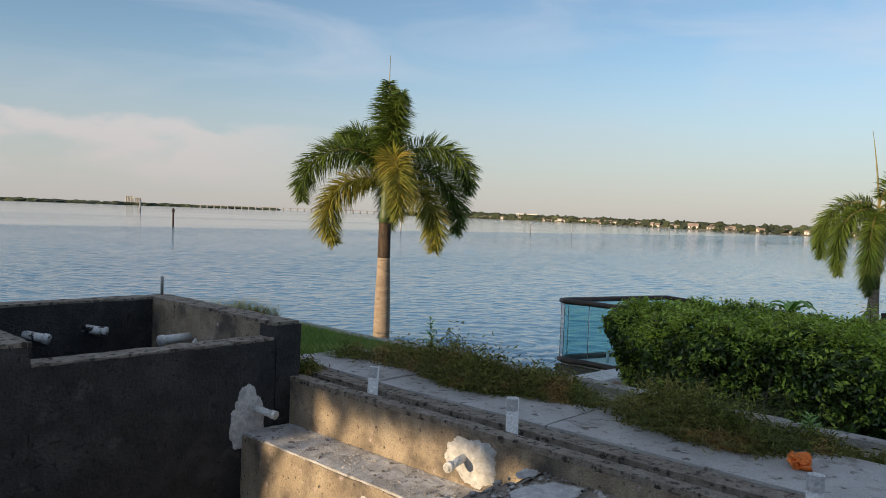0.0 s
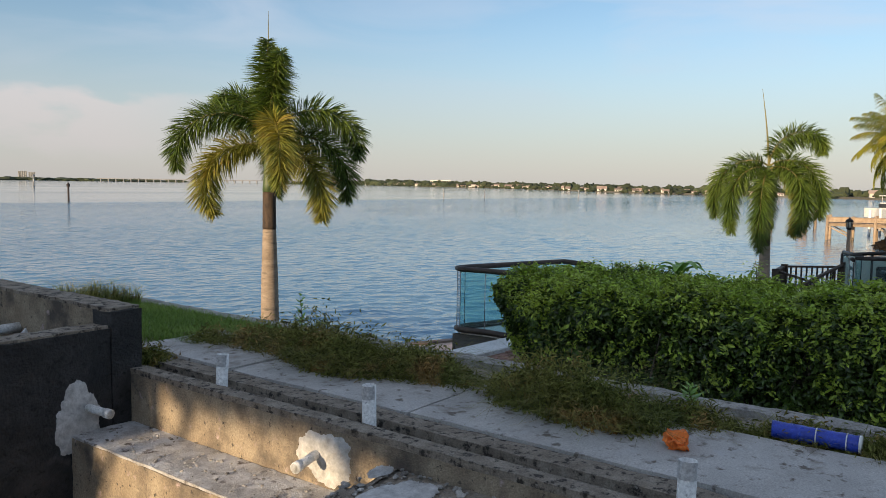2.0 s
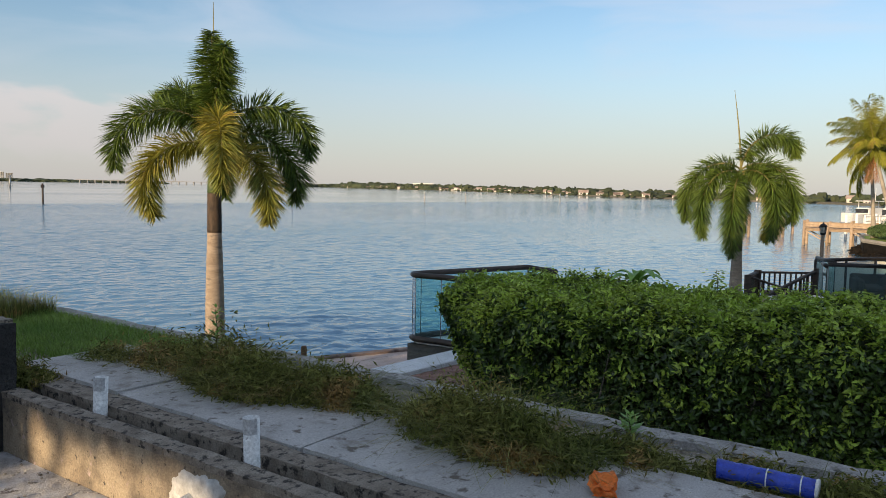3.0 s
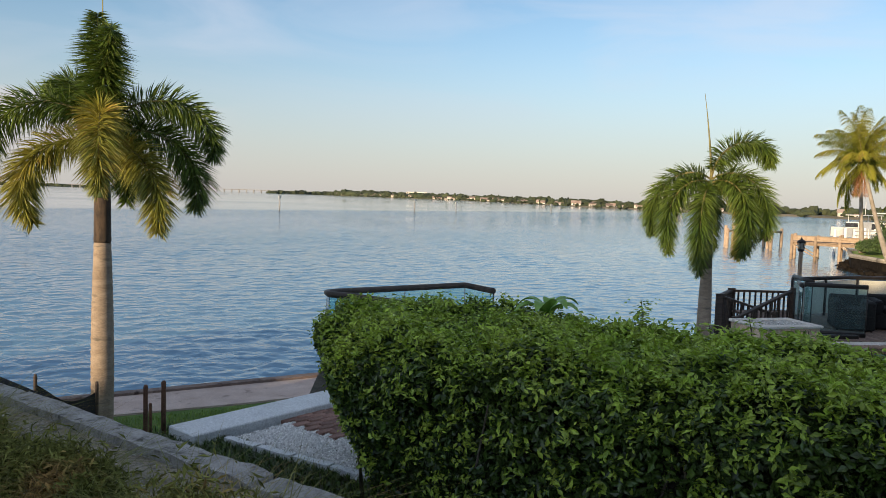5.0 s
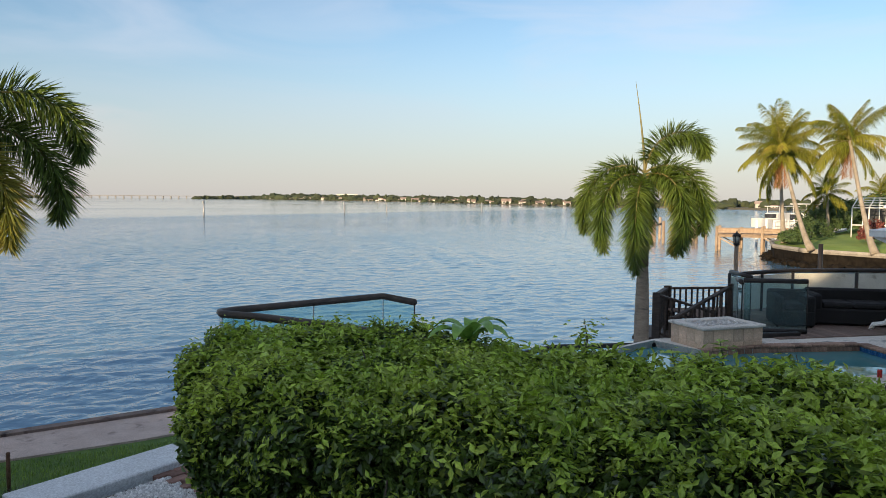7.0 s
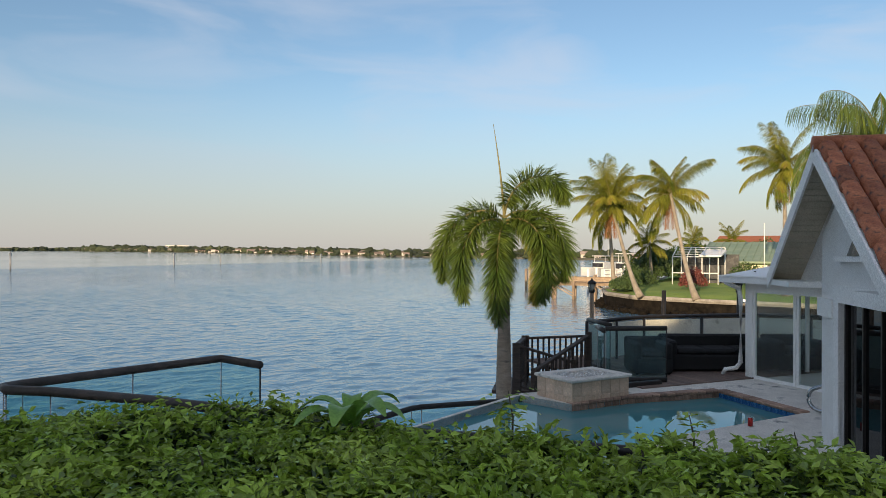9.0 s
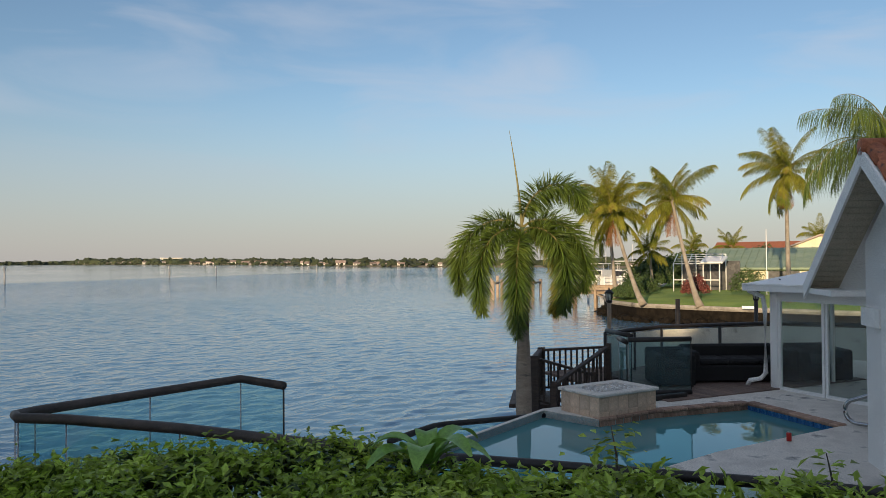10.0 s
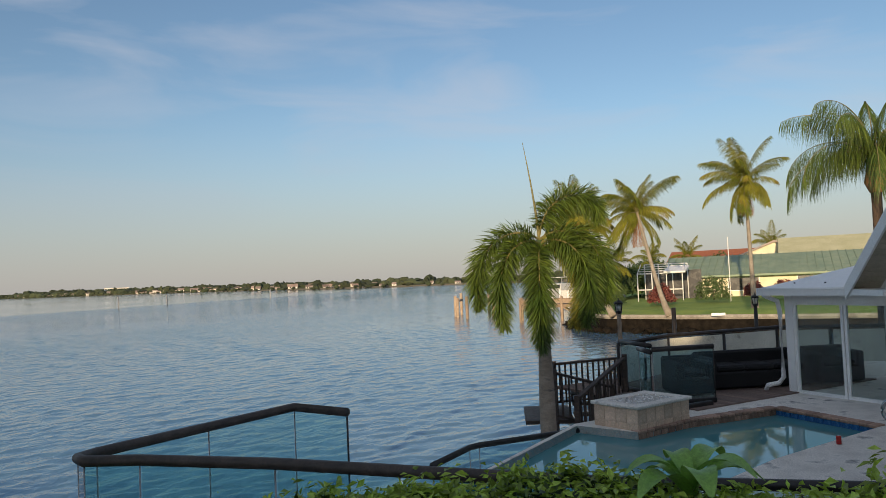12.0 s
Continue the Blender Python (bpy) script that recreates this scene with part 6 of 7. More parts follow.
    for c in range(26):
        for k in range(8):
            part("tile", tile, h, "", base @ pose(0.02 + c * 0.215, k * (length - 0.35) / 7 - 0.02, 0.012, 3.0 + rr.uniform(-1, 1), 0, rr.uniform(-2, 2)))
    ridge = tube_mesh("ridge_tile", [W(0, 0.0, AP + 0.09), W(0, 8, AP + 0.09)], 0.095, CLAY, 12)
    part("ridge_tile", ridge, h, "orange clay ridge")
    # ---- sunroom ----
    s = thing("sunroom", Matrix.Identity(4), "white framed glass sunroom with a pale metal roof", "sunroom")
    c0 = Vector((21.30, 4.16, 0))
    dirv, inn = Vector((-0.62, -0.785, 0)), Vector((0.785, -0.62, 0))
    def Q(a, b, z):
        p = c0 + dirv * a + inn * b
        return Vector((p.x, p.y, z))
    def sbox(name, a0, a1, b0, b1, z0, z1, mat, label=""):
        vs = [Q(a0, b0, z0), Q(a1, b0, z0), Q(a1, b1, z0), Q(a0, b1, z0), Q(a0, b0, z1), Q(a1, b0, z1), Q(a1, b1, z1), Q(a0, b1, z1)]
        faces = [(0, 1, 2, 3), (4, 5, 6, 7), (0, 1, 5, 4), (1, 2, 6, 5), (2, 3, 7, 6), (3, 0, 4, 7)]
        if mat is GLASS_CLEAR:
            faces = [(0, 1, 5, 4)] if a1 - a0 > b1 - b0 else [(1, 2, 6, 5)]
        return part(name, from_bm(name, closed(vs, faces), mat), s, label)
    E = 0.80
    sbox("corner_post", -0.10, 0.06, -0.03, 0.10, DECK_Z, E - 0.05, WHITE_PAINT)
    sbox("header", 0.06, 5.5, -0.02, 0.08, E - 0.25, E - 0.05, WHITE_PAINT)
    sbox("fascia", -0.42, 5.6, -0.40, -0.36, E - 0.06, E + 0.08, WHITE_PAINT)
    sbox("fascia", -0.42, -0.38, -0.36, 4.6, E - 0.06, E + 0.08, WHITE_PAINT)
    sbox("soffit", -0.38, 5.6, -0.36, 4.6, E - 0.06, E - 0.03, WHITE_PAINT)
    a = 0.06
    for i, w in enumerate((1.0, 1.0, 0.95, 0.95, 0.95)):
        for x in (a, a + w - 0.05):
            sbox("stile", x, x + 0.05, 0.0, 0.05, DECK_Z, E - 0.25, WHITE_PAINT, "white aluminium frame")
        sbox("bottom_rail", a + 0.05, a + w - 0.05, 0.0, 0.05, DECK_Z, DECK_Z + 0.06, WHITE_PAINT)
        g = sbox("pane", a + 0.05, a + w - 0.05, 0.02, 0.028, DECK_Z + 0.06, E - 0.25, GLASS_CLEAR, "clear sliding pane")
        g.visible_shadow = False
        a += w + 0.02
    sbox("inner_post", 0.85, 0.91, 2.9, 2.96, DECK_Z, E - 0.25, WHITE_PAINT)
    for b in (0.1, 1.5, 2.9, 4.3):
        sbox("side_stile", -0.06, 0.0, b, b + 0.06, DECK_Z, E - 0.06, WHITE_PAINT)
    g = sbox("side_pane", -0.035, -0.027, 0.16, 4.3, DECK_Z + 0.04, E - 0.1, GLASS_CLEAR, "clear side pane")
    g.visible_shadow = False
    for a0 in (0.0, 1.3, 2.6, 3.9):
        sbox("rear_stile", a0, a0 + 0.06, 4.3, 4.36, DECK_Z, E - 0.06, WHITE_PAINT)
    g = sbox("rear_pane", 0.06, 5.4, 4.32, 4.328, DECK_Z + 0.04, E - 0.1, GLASS_CLEAR, "clear rear pane")
    g.visible_shadow = False
    sbox("inner_panel", 1.15, 1.95, 3.2, 3.26, DECK_Z + 0.02, 0.05, HAZED, "cream inner panel")
    # roof: rises from the eave, hipped at the corner
    e0, e1, e2, e3 = Q(-0.42, -0.42, E + 0.06), Q(5.6, -0.42, E + 0.06), Q(5.6, 3.0, E + 0.95), Q(2.2, 3.0, E + 0.95)
    e4 = Q(-0.42, 4.8, E + 0.06)
    part("roof", mesh_of("roof", [e0, e1, e2, e3, e4], [(0, 1, 2, 3), (0, 3, 4)], WHITE_PAINT), s, "pale metal roof with screw heads")
    screw = tube_mesh("screw_head", [(0, 0, 0), (0, 0, 0.02)], 0.018, BRONZE, 6)
    for i in range(7):
        for j, f in enumerate((0.1, 0.35)):
            p = e0.lerp(e1, 0.06 + 0.11 * i).lerp(e3.lerp(e2, 0.06 + 0.11 * i), f)
            part("screw_head", screw, s, "", Matrix.Translation(p))
    ds = thing("downspout", Matrix.Identity(4), "white rain downspout with a bent foot", "downspout")
    p = lambda a_, b_, z: Q(a_, b_, z)
    part("pipe", tube_mesh("pipe", [p(-0.30, -0.36, E + 0.02), p(-0.30, -0.34, E - 0.06), p(-0.2, -0.10, E - 0.18), p(-0.17, -0.08, E - 0.4), p(-0.17, -0.08, DECK_Z + 0.28), p(-0.24, -0.13, DECK_Z + 0.17), p(-0.42, -0.22, DECK_Z + 0.12), p(-0.46, -0.24, DECK_Z + 0.02)], 0.045, WHITE_PAINT, 10), ds)
    # a towel over a dark chair inside
    ch = thing("draped_chair", Matrix.Translation(Q(2.25, 1.2, DECK_Z)), "dark chair with a pale cloth over its back", "chair")
    part("frame", from_bm("frame", box(-0.25, 0.25, -0.25, 0.25, 0.0, 0.42, 0.03), WICKER_AND_ROOM), ch)
    part("cloth", from_bm("cloth", rough_box(-0.26, 0.26, 0.18, 0.26, 0.25, 0.80, 0.06, 0.02, 7), SMOOTH_SLAB), ch, "pale grey cloth")


house()


# ---- across the basin: rocks, lawn, palms, houses, dock ----
def coconut(x, y, base, hub, lean, n, ln, seed, label, dead=0.5):
    r = random.Random(seed)
    p = thing("coconut_palm", pose(x, y, base), label, "palm tree", "palms across the basin")
    k = 12
    pts = [(lean[0] * (i / k) ** 0.8, lean[1] * (i / k) ** 0.8, (hub - base) * i / k) for i in range(k + 1)]
    rad = [0.11 * (1 - i / k) ** 8 + 0.15 - 0.05 * i / k for i in range(k + 1)]
    part("trunk", tube_mesh("trunk", pts, rad, COCO_BARK, 12), p)
    top = Vector(pts[-1])
    meshes = [frond_mesh(seed + i, ln, a, d, ln * 0.23, 420, [COCO_LEAF, RACHIS], 0.0, 0.9, rise, 0.0, 0.46) for i, (rise, a, d) in enumerate(((1.40, 0.35, 0.8), (1.05, 0.6, 1.1), (0.6, 0.8, 1.1), (0.15, 0.9, 0.9), (-0.5, 0.7, 0.5)))]
    for i in range(n):
        f = i / (n - 1)
        me = meshes[min(4, int(f * 5))]
        s = r.uniform(0.70, 1.12)
        part("frond", me, p, "", Matrix.Translation(top + Vector((0, 0, 0.2 - 0.35 * f))) @ pose(0, 0, 0, 0, 0, i * 137.5 + r.uniform(-30, 30)) @ pose(0, 0, 0, r.uniform(-25, 25), r.uniform(-10, 10), 0) @ Matrix.Diagonal((s, s, s, 1)))
    if dead:
        me = frond_mesh(seed + 50, ln * 0.62, 0.3, 0.1, ln * 0.11, 110, [DEAD_FROND, DEAD_FROND], 1.0, 0.6, -1.2)
        for i in range(int(7 * dead)):
            part("dead_frond", me, p, "brown hanging frond", Matrix.Translation(top + Vector((0, 0, -0.3))) @ pose(0, 0, 0, 0, 0, i * 67 + r.uniform(0, 40)))
    return p


def bush(x, y, z, rx, ry, h, seed, label, mat=BUSH, n=1400, leaf=0.10):
    r = np.random.default_rng(seed)
    d = r.normal(0, 1, (n, 3))
    d /= np.linalg.norm(d, axis=1)[:, None]
    d[:, 2] = np.abs(d[:, 2])
    k = np.array([1 + 0.35 * noise.noise(Vector(v) * 2.2 + Vector((seed, 0, 0))) for v in d])
    pos = d * np.array((rx, ry, h)) * (k * r.uniform(0.7, 1.0, n))[:, None]
    vs, fs = leaf_cloud(r, pos, d, leaf, 0.6, 0.5)
    p = thing("bush", pose(x, y, z), label, "bush", "bushes across the basin")
    part("leaves", mesh_of("leaves", vs, fs, mat), p)
    part("stem", tube_mesh("stem", [(0, 0, -0.1), (0, 0, h * 0.6)], [0.08, 0.03], TWIG, 6), p)
    return p


def gable_house(name, m, L, Wd, hw, hr, wall, roof, label, over=0.5, windows=(), category="house", group="", seam=0.0):
    """A long house: walls, two pitched slopes with thickness, framed windows on the front."""
    h = thing(name, m, label, category, group)
    part("wall", from_bm("wall", box(0, L, 0, Wd, 0, hw), wall), h)
    bm = bmesh.new()
    for s in (0, 1):
        y0, y1 = (-over, Wd / 2) if s == 0 else (Wd + over, Wd / 2)
        z0, z1 = hw - over * (hr / (Wd / 2)) + 0.02, hw + hr
        vs = [(-over, y0, z0), (L + over, y0, z0), (L + over, y1, z1), (-over, y1, z1)]
        vs += [(x, y, z + 0.16) for x, y, z in vs]
        q = [bm.verts.new(v) for v in vs]
        for f in ((0, 1, 2, 3), (4, 5, 6, 7), (0, 1, 5, 4), (1, 2, 6, 5), (2, 3, 7, 6), (3, 0, 4, 7)):
            bm.faces.new([q[i] for i in f])
    bmesh.ops.recalc_face_normals(bm, faces=bm.faces[:])
    part("roof", from_bm("roof", bm, roof), h)
    if seam:
        rise, run = hr * (1 + over / (Wd / 2)), Wd / 2 + over
        tilt = math.atan2(rise, run)
        rib = from_bm("roof_seam", box(-0.03, 0.03, 0, math.hypot(rise, run), 0.0, 0.06), roof)
        for i in range(int((L + 2 * over) / seam)):
            part("roof_seam", rib, h, "", pose(-over + 0.1 + i * seam, -over, hw - over * (hr / (Wd / 2)) + 0.18, math.degrees(tilt), 0, 0))
    vs = [(0, 0, hw), (0, Wd, hw), (0, Wd / 2, hw + hr), (0.15, 0, hw), (0.15, Wd, hw), (0.15, Wd / 2, hw + hr)]
    for x in (0, L - 0.15):
        part("gable", from_bm("gable", closed([(a + x, b, c) for a, b, c in vs], [(0, 1, 2), (3, 4, 5), (0, 1, 4, 3), (1, 2, 5, 4), (2, 0, 3, 5)]), wall), h)
    for (x0, x1, z0, z1) in windows:
        w = part("window", from_bm("window", box(x0, x1, -0.03, 0.02, z0, z1), WINDOW_DARK), h, "dark window")
        for a, b, c, d in ((x0 - 0.08, x0, z0 - 0.08, z1 + 0.08), (x1, x1 + 0.08, z0 - 0.08, z1 + 0.08), (x0, x1, z1, z1 + 0.08), (x0, x1, z0 - 0.08, z0)):
            part("frame", from_bm("frame", box(a, b, -0.06, 0.0, c, d), WHITE_PAINT), w)
    return h


def across_basin():
    r = random.Random(8)
    # peninsula: rock-faced seawall and a lawn that rises behind it
    line = [(53.2, -30), (53.6, 3.0), (55.0, 10.5), (56.8, 15.6), (60.5, 18.6), (66, 20.5), (74, 20.0), (95, 22), (140, 30)]
    back = [(150, 25), (150, -30)]
    n = len(line)
    vs = [(x, y, WATER_Z - 1) for x, y in line] + [(x, y, -1.75) for x, y in line]
    fs = [(i, i + 1, i + 1 + n, i + n) for i in range(n - 1)]
    solid("seawall_far", mesh_of("seawall_far", vs, fs, ROCK_AND_SHADE), "concrete seawall across the basin, its shade put into the colour", "seawall", "structure")
    inner = [(x + 9, y - (4 if i > 2 else 0)) for i, (x, y) in enumerate(line)]
    vs = [(x, y, -1.75) for x, y in line] + [(x + 2.5, y - (1.2 if i > 2 else 0), -1.45) for i, (x, y) in enumerate(line)] + [(x, y, -1.28) for x, y in inner]
    fs = [(k * n + i, k * n + i + 1, (k + 1) * n + i + 1, (k + 1) * n + i) for k in range(2) for i in range(n - 1)]
    vs += [(150, 25, -1.25), (150, -30, -1.25)]
    m = 2 * n
    fs += [tuple([m + i for i in range(n)] + [3 * n, 3 * n + 1])]
    solid("ground_far_lawn", mesh_of("ground_far_lawn", vs, fs, FAR_LAWN, False), "sunlit clipped lawn across the basin", "lawn", "structure")
    cap = [tube([(x, y, -1.73) for x, y in line], 0.16, 6)]
    solid("seawall_cap", mesh_of("seawall_cap", *merge(cap), SEAWALL), "pale concrete cap of the far seawall", "cap", "structure")
    rr = np.random.default_rng(4)
    V, F, o = [], [], 0
    ico = bmesh.new()
    bmesh.ops.create_icosphere(ico, subdivisions=1, radius=1)
    bv = np.array([v.co[:] for v in ico.verts])
    ico.verts.index_update()
    bf = np.array([[v.index for v in f.verts] for f in ico.faces])
    ico.free()
    for a, b in zip(line[1:6], line[2:7]):
        k = int(math.dist(a, b) / 0.35)
        for i in range(k):
            t = rr.random()
            c = np.array((a[0] + (b[0] - a[0]) * t - rr.uniform(0.1, 1.2), a[1] + (b[1] - a[1]) * t + rr.uniform(-0.3, 0.4), WATER_Z + rr.uniform(-0.1, 0.25)))
            V.append(bv * rr.uniform(0.2, 0.5) * rr.uniform(0.7, 1.3, (len(bv), 1)) * np.array((1, 1, 0.6)) + c)
            F.append(bf + o)
            o += len(bv)
    solid("shore_rocks", mesh_of("shore_rocks", np.concatenate(V), np.concatenate(F), ROCK_AND_SHADE), "dark wet rocks heaped against the far seawall", "rocks", "stuff")
    # palms
    coconut(55.1, 11.2, -1.65, 5.2, (1.8, 2.0), 28, 3.3, 31, "leaning coconut palm with sunlit fronds on the far lawn", 1)
    coconut(56.2, 15.0, -1.65, 4.7, (2.5, 2.7), 30, 3.4, 37, "coconut palm with yellowing fronds near the far dock", 1)
    coconut(62.8, 18.6, -1.6, 5.6, (1.5, 1.0), 24, 3.3, 39, "second coconut palm leaning towards the dock", 0.6)
    coconut(58.0, 6.3, -1.5, 7.0, (2.7, 0.3), 28, 3.3, 41, "tall straight coconut palm on the far lawn", 1)
    # feathery queen palm close by the house
    q = thing("queen_palm", pose(30.5, 1.75, -1.95), "queen palm with long feathery drooping fronds", "palm tree")
    part("trunk", tube_mesh("trunk", [(0, 0, 0), (0.05, 0, 2.8), (0.0, 0, 5.3)], [0.22, 0.17, 0.15], PALM_DARK, 12), q, "dark trunk")
    part("boot", tube_mesh("boot", [(0, 0, 5.2), (0, 0, 5.5), (0, 0, 6.0), (0, 0, 6.5)], [0.17, 0.30, 0.2, 0.1], DEAD_FROND, 12), q, "orange-brown leaf bases")
    for i in range(20):
        me = frond_mesh(300 + i, 3.0, 0.9 + 0.3 * (i % 3), 1.3, 0.72, 300, [FROND_GREEN, RACHIS], 0.0, 2.2, 1.45 - 0.055 * i, 0.0, 0.32)
        part("frond", me, q, "", pose(0, 0, 6.3, 0, 0, i * 137.5))
    # houses
    gable_house("house", pose(75, 13.7, -1.5, 0, 0, -90), 24, 11, 2.15, 1.5, YELLOW_WALL, GREEN_METAL, "cream house with a green metal roof across the basin", 0.9,
                [(4.7, 7.1, 0.75, 1.8), (10.1, 11.7, 0.75, 1.8), (14.5, 16.1, 0.2, 1.8)], seam=0.62)
    gable_house("house", pose(84.5, 4.5, -1.3, 0, 0, -90), 22, 12, 2.8, 2.3, YELLOW_WALL, PALE_ROOF, "house with a pale yellow roof behind the green one", 0.6)
    gable_house("house", pose(118, 20, -1.2, 0, 0, -95), 14, 10, 2.6, 2.2, YELLOW_WALL, CLAY, "distant house with a red tile roof", 0.6)
    gable_house("house", pose(93, 1.5, -1.3, 0, 0, 0), 10, 8, 3.4, 1.6, YELLOW_WALL, FAR_ROOF, "cream gabled house behind the green roof", 0.5)
    # screened pool cage
    cg = thing("pool_cage", pose(69.5, 15.7, -1.3, 0, 0, -90) @ Matrix.Diagonal((0.78, 0.9, 0.95, 1)), "white framed screened pool cage with a door", "pool cage")
    def post(a, b, rad=0.06):
        part("bar", tube_mesh("bar", [a, b], rad, WHITE_PAINT, 6), cg)
    for x in (0, 1.5, 3.0, 4.6):
        post((x, 0, 0), (x, 0, 2.4))
        post((x, 0, 2.4), (x, -3.0 + 5, 3.2))
        post((x, 4, 0), (x, 4, 3.2))
    for z in (1.0, 2.4):
        post((0, 0, z), (4.6, 0, z))
    for y in (1, 2, 3, 4):
        post((0, y, 2.4 + 0.2 * y), (4.6, y, 2.4 + 0.2 * y), 0.05)
    part("roof_panel", from_bm("roof_panel", box(2.8, 5.0, -0.2, 3.0, 2.45, 2.6, m=pose(0, 0, 0, 8, 0, 0)), WHITE_PAINT), cg)
    part("screen_back", from_bm("screen_back", box(0, 6, 4.2, 4.3, 0, 2.6), WINDOW_DARK), cg, "dark screened wall")
    # planting
    for i, (x, y, z, a, b, h, mt, lab) in enumerate((
            (62.5, 12.8, -1.1, 1.5, 1.0, 1.3, BUSH_RED, "dark red leafed bush on the lawn"), (66, 17.6, -1.2, 2.0, 1.4, 1.0, BUSH, "green bush by the pool cage"),
            (70, 18.6, -1.2, 2.2, 1.6, 1.3, BUSH, "green shrubs at the lawn's edge"), (63.8, 9.3, -1.0, 1.3, 1.3, 1.7, BUSH, "rounded green bush before the house"),
            (66.0, 6.6, -0.9, 0.8, 0.8, 1.0, BUSH_RED, "small reddish bush before the house"), (66.5, 4.6, -0.9, 0.9, 0.9, 1.0, BUSH_RED, "small reddish bush before the house"),
            (60.5, 17.2, -1.3, 1.6, 0.8, 0.5, BUSH, "low green ground cover on the slope"), (62.2, 18.0, -1.3, 1.6, 0.8, 0.7, BUSH, "low green ground cover on the slope"),
            (76, 20.0, -1.1, 2.5, 2.0, 2.3, BUSH, "green shrubs by the neighbouring house"))):
        bush(x, y, z, a, b, h, 60 + i, lab, mt)
    for i, (x, y, hgt) in enumerate(((84, 15, 2.7), (90, 17, 3.0), (79, 18.5, 2.2), (104, 12, 3.6), (110, 22, 3.4), (120, 4, 4.2), (96, 0, 3.4), (86, 20, 2.5))):
        bush(x, y, -0.8, 3.2, 3.2, hgt, 90 + i, "distant green tree crown", BUSH, 2600, 0.22)
    coconut(74, 18.4, -1.2, 2.2, (0.2, 0.3), 20, 2.3, 77, "short green palm beside the pool cage", 0)
    coconut(100, 5.5, -0.8, 3.6, (0.5, 0.5), 16, 2.8, 71, "distant palm behind the roofs", 0)
    coconut(98, 14.5, -0.8, 2.6, (0.5, 0.5), 16, 2.8, 72, "distant palm behind the roofs", 0)
    coconut(94, 18, -0.8, 2.4, (0, 0.5), 16, 2.6, 73, "distant palm behind the roofs", 0)
    solid("flagpole", tube_mesh("flagpole", [(63.5, 8.1, -1.2), (63.5, 8.1, 3.4)], 0.032, WHITE_PAINT, 6), "slim white flagpole on the lawn", "pole")
    solid("notice_board", from_bm("notice_board", box(-0.02, 0.02, -0.4, 0.4, 0, 0.16), WHITE_PAINT), "small white notice on the seawall", "sign", m=pose(53.9, 8.2, -1.62, 0, 0, 8))
    # dock with piles and a white boat beyond
    dk = thing("dock", pose(69.9, 20.4, -1.30, 0, 0, 105), "sunlit timber dock on piles with plank sides", "dock")
    part("frame", from_bm("frame", box(0, 5.5, -1.1, 1.1, -0.26, -0.05), PILE_WOOD), dk)
    plank = from_bm("plank", box(-0.13, 0.13, -1.25, 1.25, -0.04, 0.02), PILE_WOOD)
    for i in range(19):
        part("plank", plank, dk, "", pose(0.15 + i * 0.29, 0, 0.0))
    for i in range(4):
        for y in (-1.15, 1.15):
            part("dock_post", tube_mesh("dock_post", [(0.15 + i * 1.75, y, -2.4), (0.15 + i * 1.75, y, 0.52 + 0.12 * (i % 2))], 0.12, PILE_WOOD, 10), dk)
    for y in (-1.2, 1.2):
        for z in (0.10, 0.29):
            part("side_plank", from_bm("side_plank", box(0.05, 5.45, y - 0.03, y + 0.03, z, z + 0.16, 0.01), PILE_WOOD), dk)
        for x in (0.2, 3.7):
            part("brace", tube_mesh("brace", [(x, y, -1.15), (x + 1.6, y, -0.25)], 0.06, PILE_WOOD, 6), dk)
    part("handrail", from_bm("handrail", box(0, 5.5, 1.12, 1.28, 0.46, 0.51, 0.01), PILE_WOOD), dk)
    # white posts, lift and lockers at the landing behind it
    for i, (x, y, h) in enumerate(((78, 25.6, 1.5), (79.5, 25.2, 1.6), (81, 24.8, 1.4), (83, 24.6, 1.6), (85, 24.3, 1.5), (87, 24.4, 1.7))):
        solid("white_post", tube_mesh("white_post", [(x, y, -4), (x, y, -1.9 + h), (x, y, -1.85 + h)], [0.13, 0.13, 0.05], WHITE_PAINT, 8), "white sleeved post of a boat lift", "post", group="white lift posts")
    ld = thing("boat_landing", pose(77, 24.6, -1.25, 0, 0, -8), "pale landing with a low white fence behind the dock", "landing")
    part("deck", from_bm("deck", box(0, 11, -1.0, 0.8, -0.18, 0.0, 0.02), PILE_WOOD), ld)
    for z in (0.35, 0.75):
        part("rail", from_bm("rail", box(0, 11, -0.95, -0.90, z, z + 0.09, 0.01), WHITE_PAINT), ld)
    for i in range(9):
        part("post", from_bm("post", box(0.1 + i * 1.33, 0.2 + i * 1.33, -0.98, -0.88, -1.6, 0.95, 0.01), WHITE_PAINT), ld)
    part("locker", from_bm("locker", box(5.4, 6.7, -0.6, 0.1, 0.0, 0.75, 0.04), BOAT_WHITE), ld, "white dock locker")
    for i, (x, y) in enumerate(((77.5, 35.6), (79.0, 36.5), (82.2, 37.2), (84.9, 33.2), (83.4, 34.4), (81, 33), (77, 31), (75.0, 33.5))):
        solid("mooring_pile", tube_mesh("mooring_pile", [(x, y, -4), (x, y, -0.75 + 0.2 * (i % 3))], 0.16, PILE_WOOD, 10), "timber mooring pile standing in the water", "pile", group="mooring piles")
    pl = thing("boat_lift", pose(77.5, 35.6, 0), "timber lift beams between the mooring piles", "boat lift")
    part("beam", tube_mesh("beam", [(0, 0, -1.1), (5, 1.6, -1.1)], 0.12, PILE_WOOD, 6), pl)
    part("beam", tube_mesh("beam", [(3.5, -2.6, -1.1), (7.4, -2.4, -1.1)], 0.12, PILE_WOOD, 6), pl)
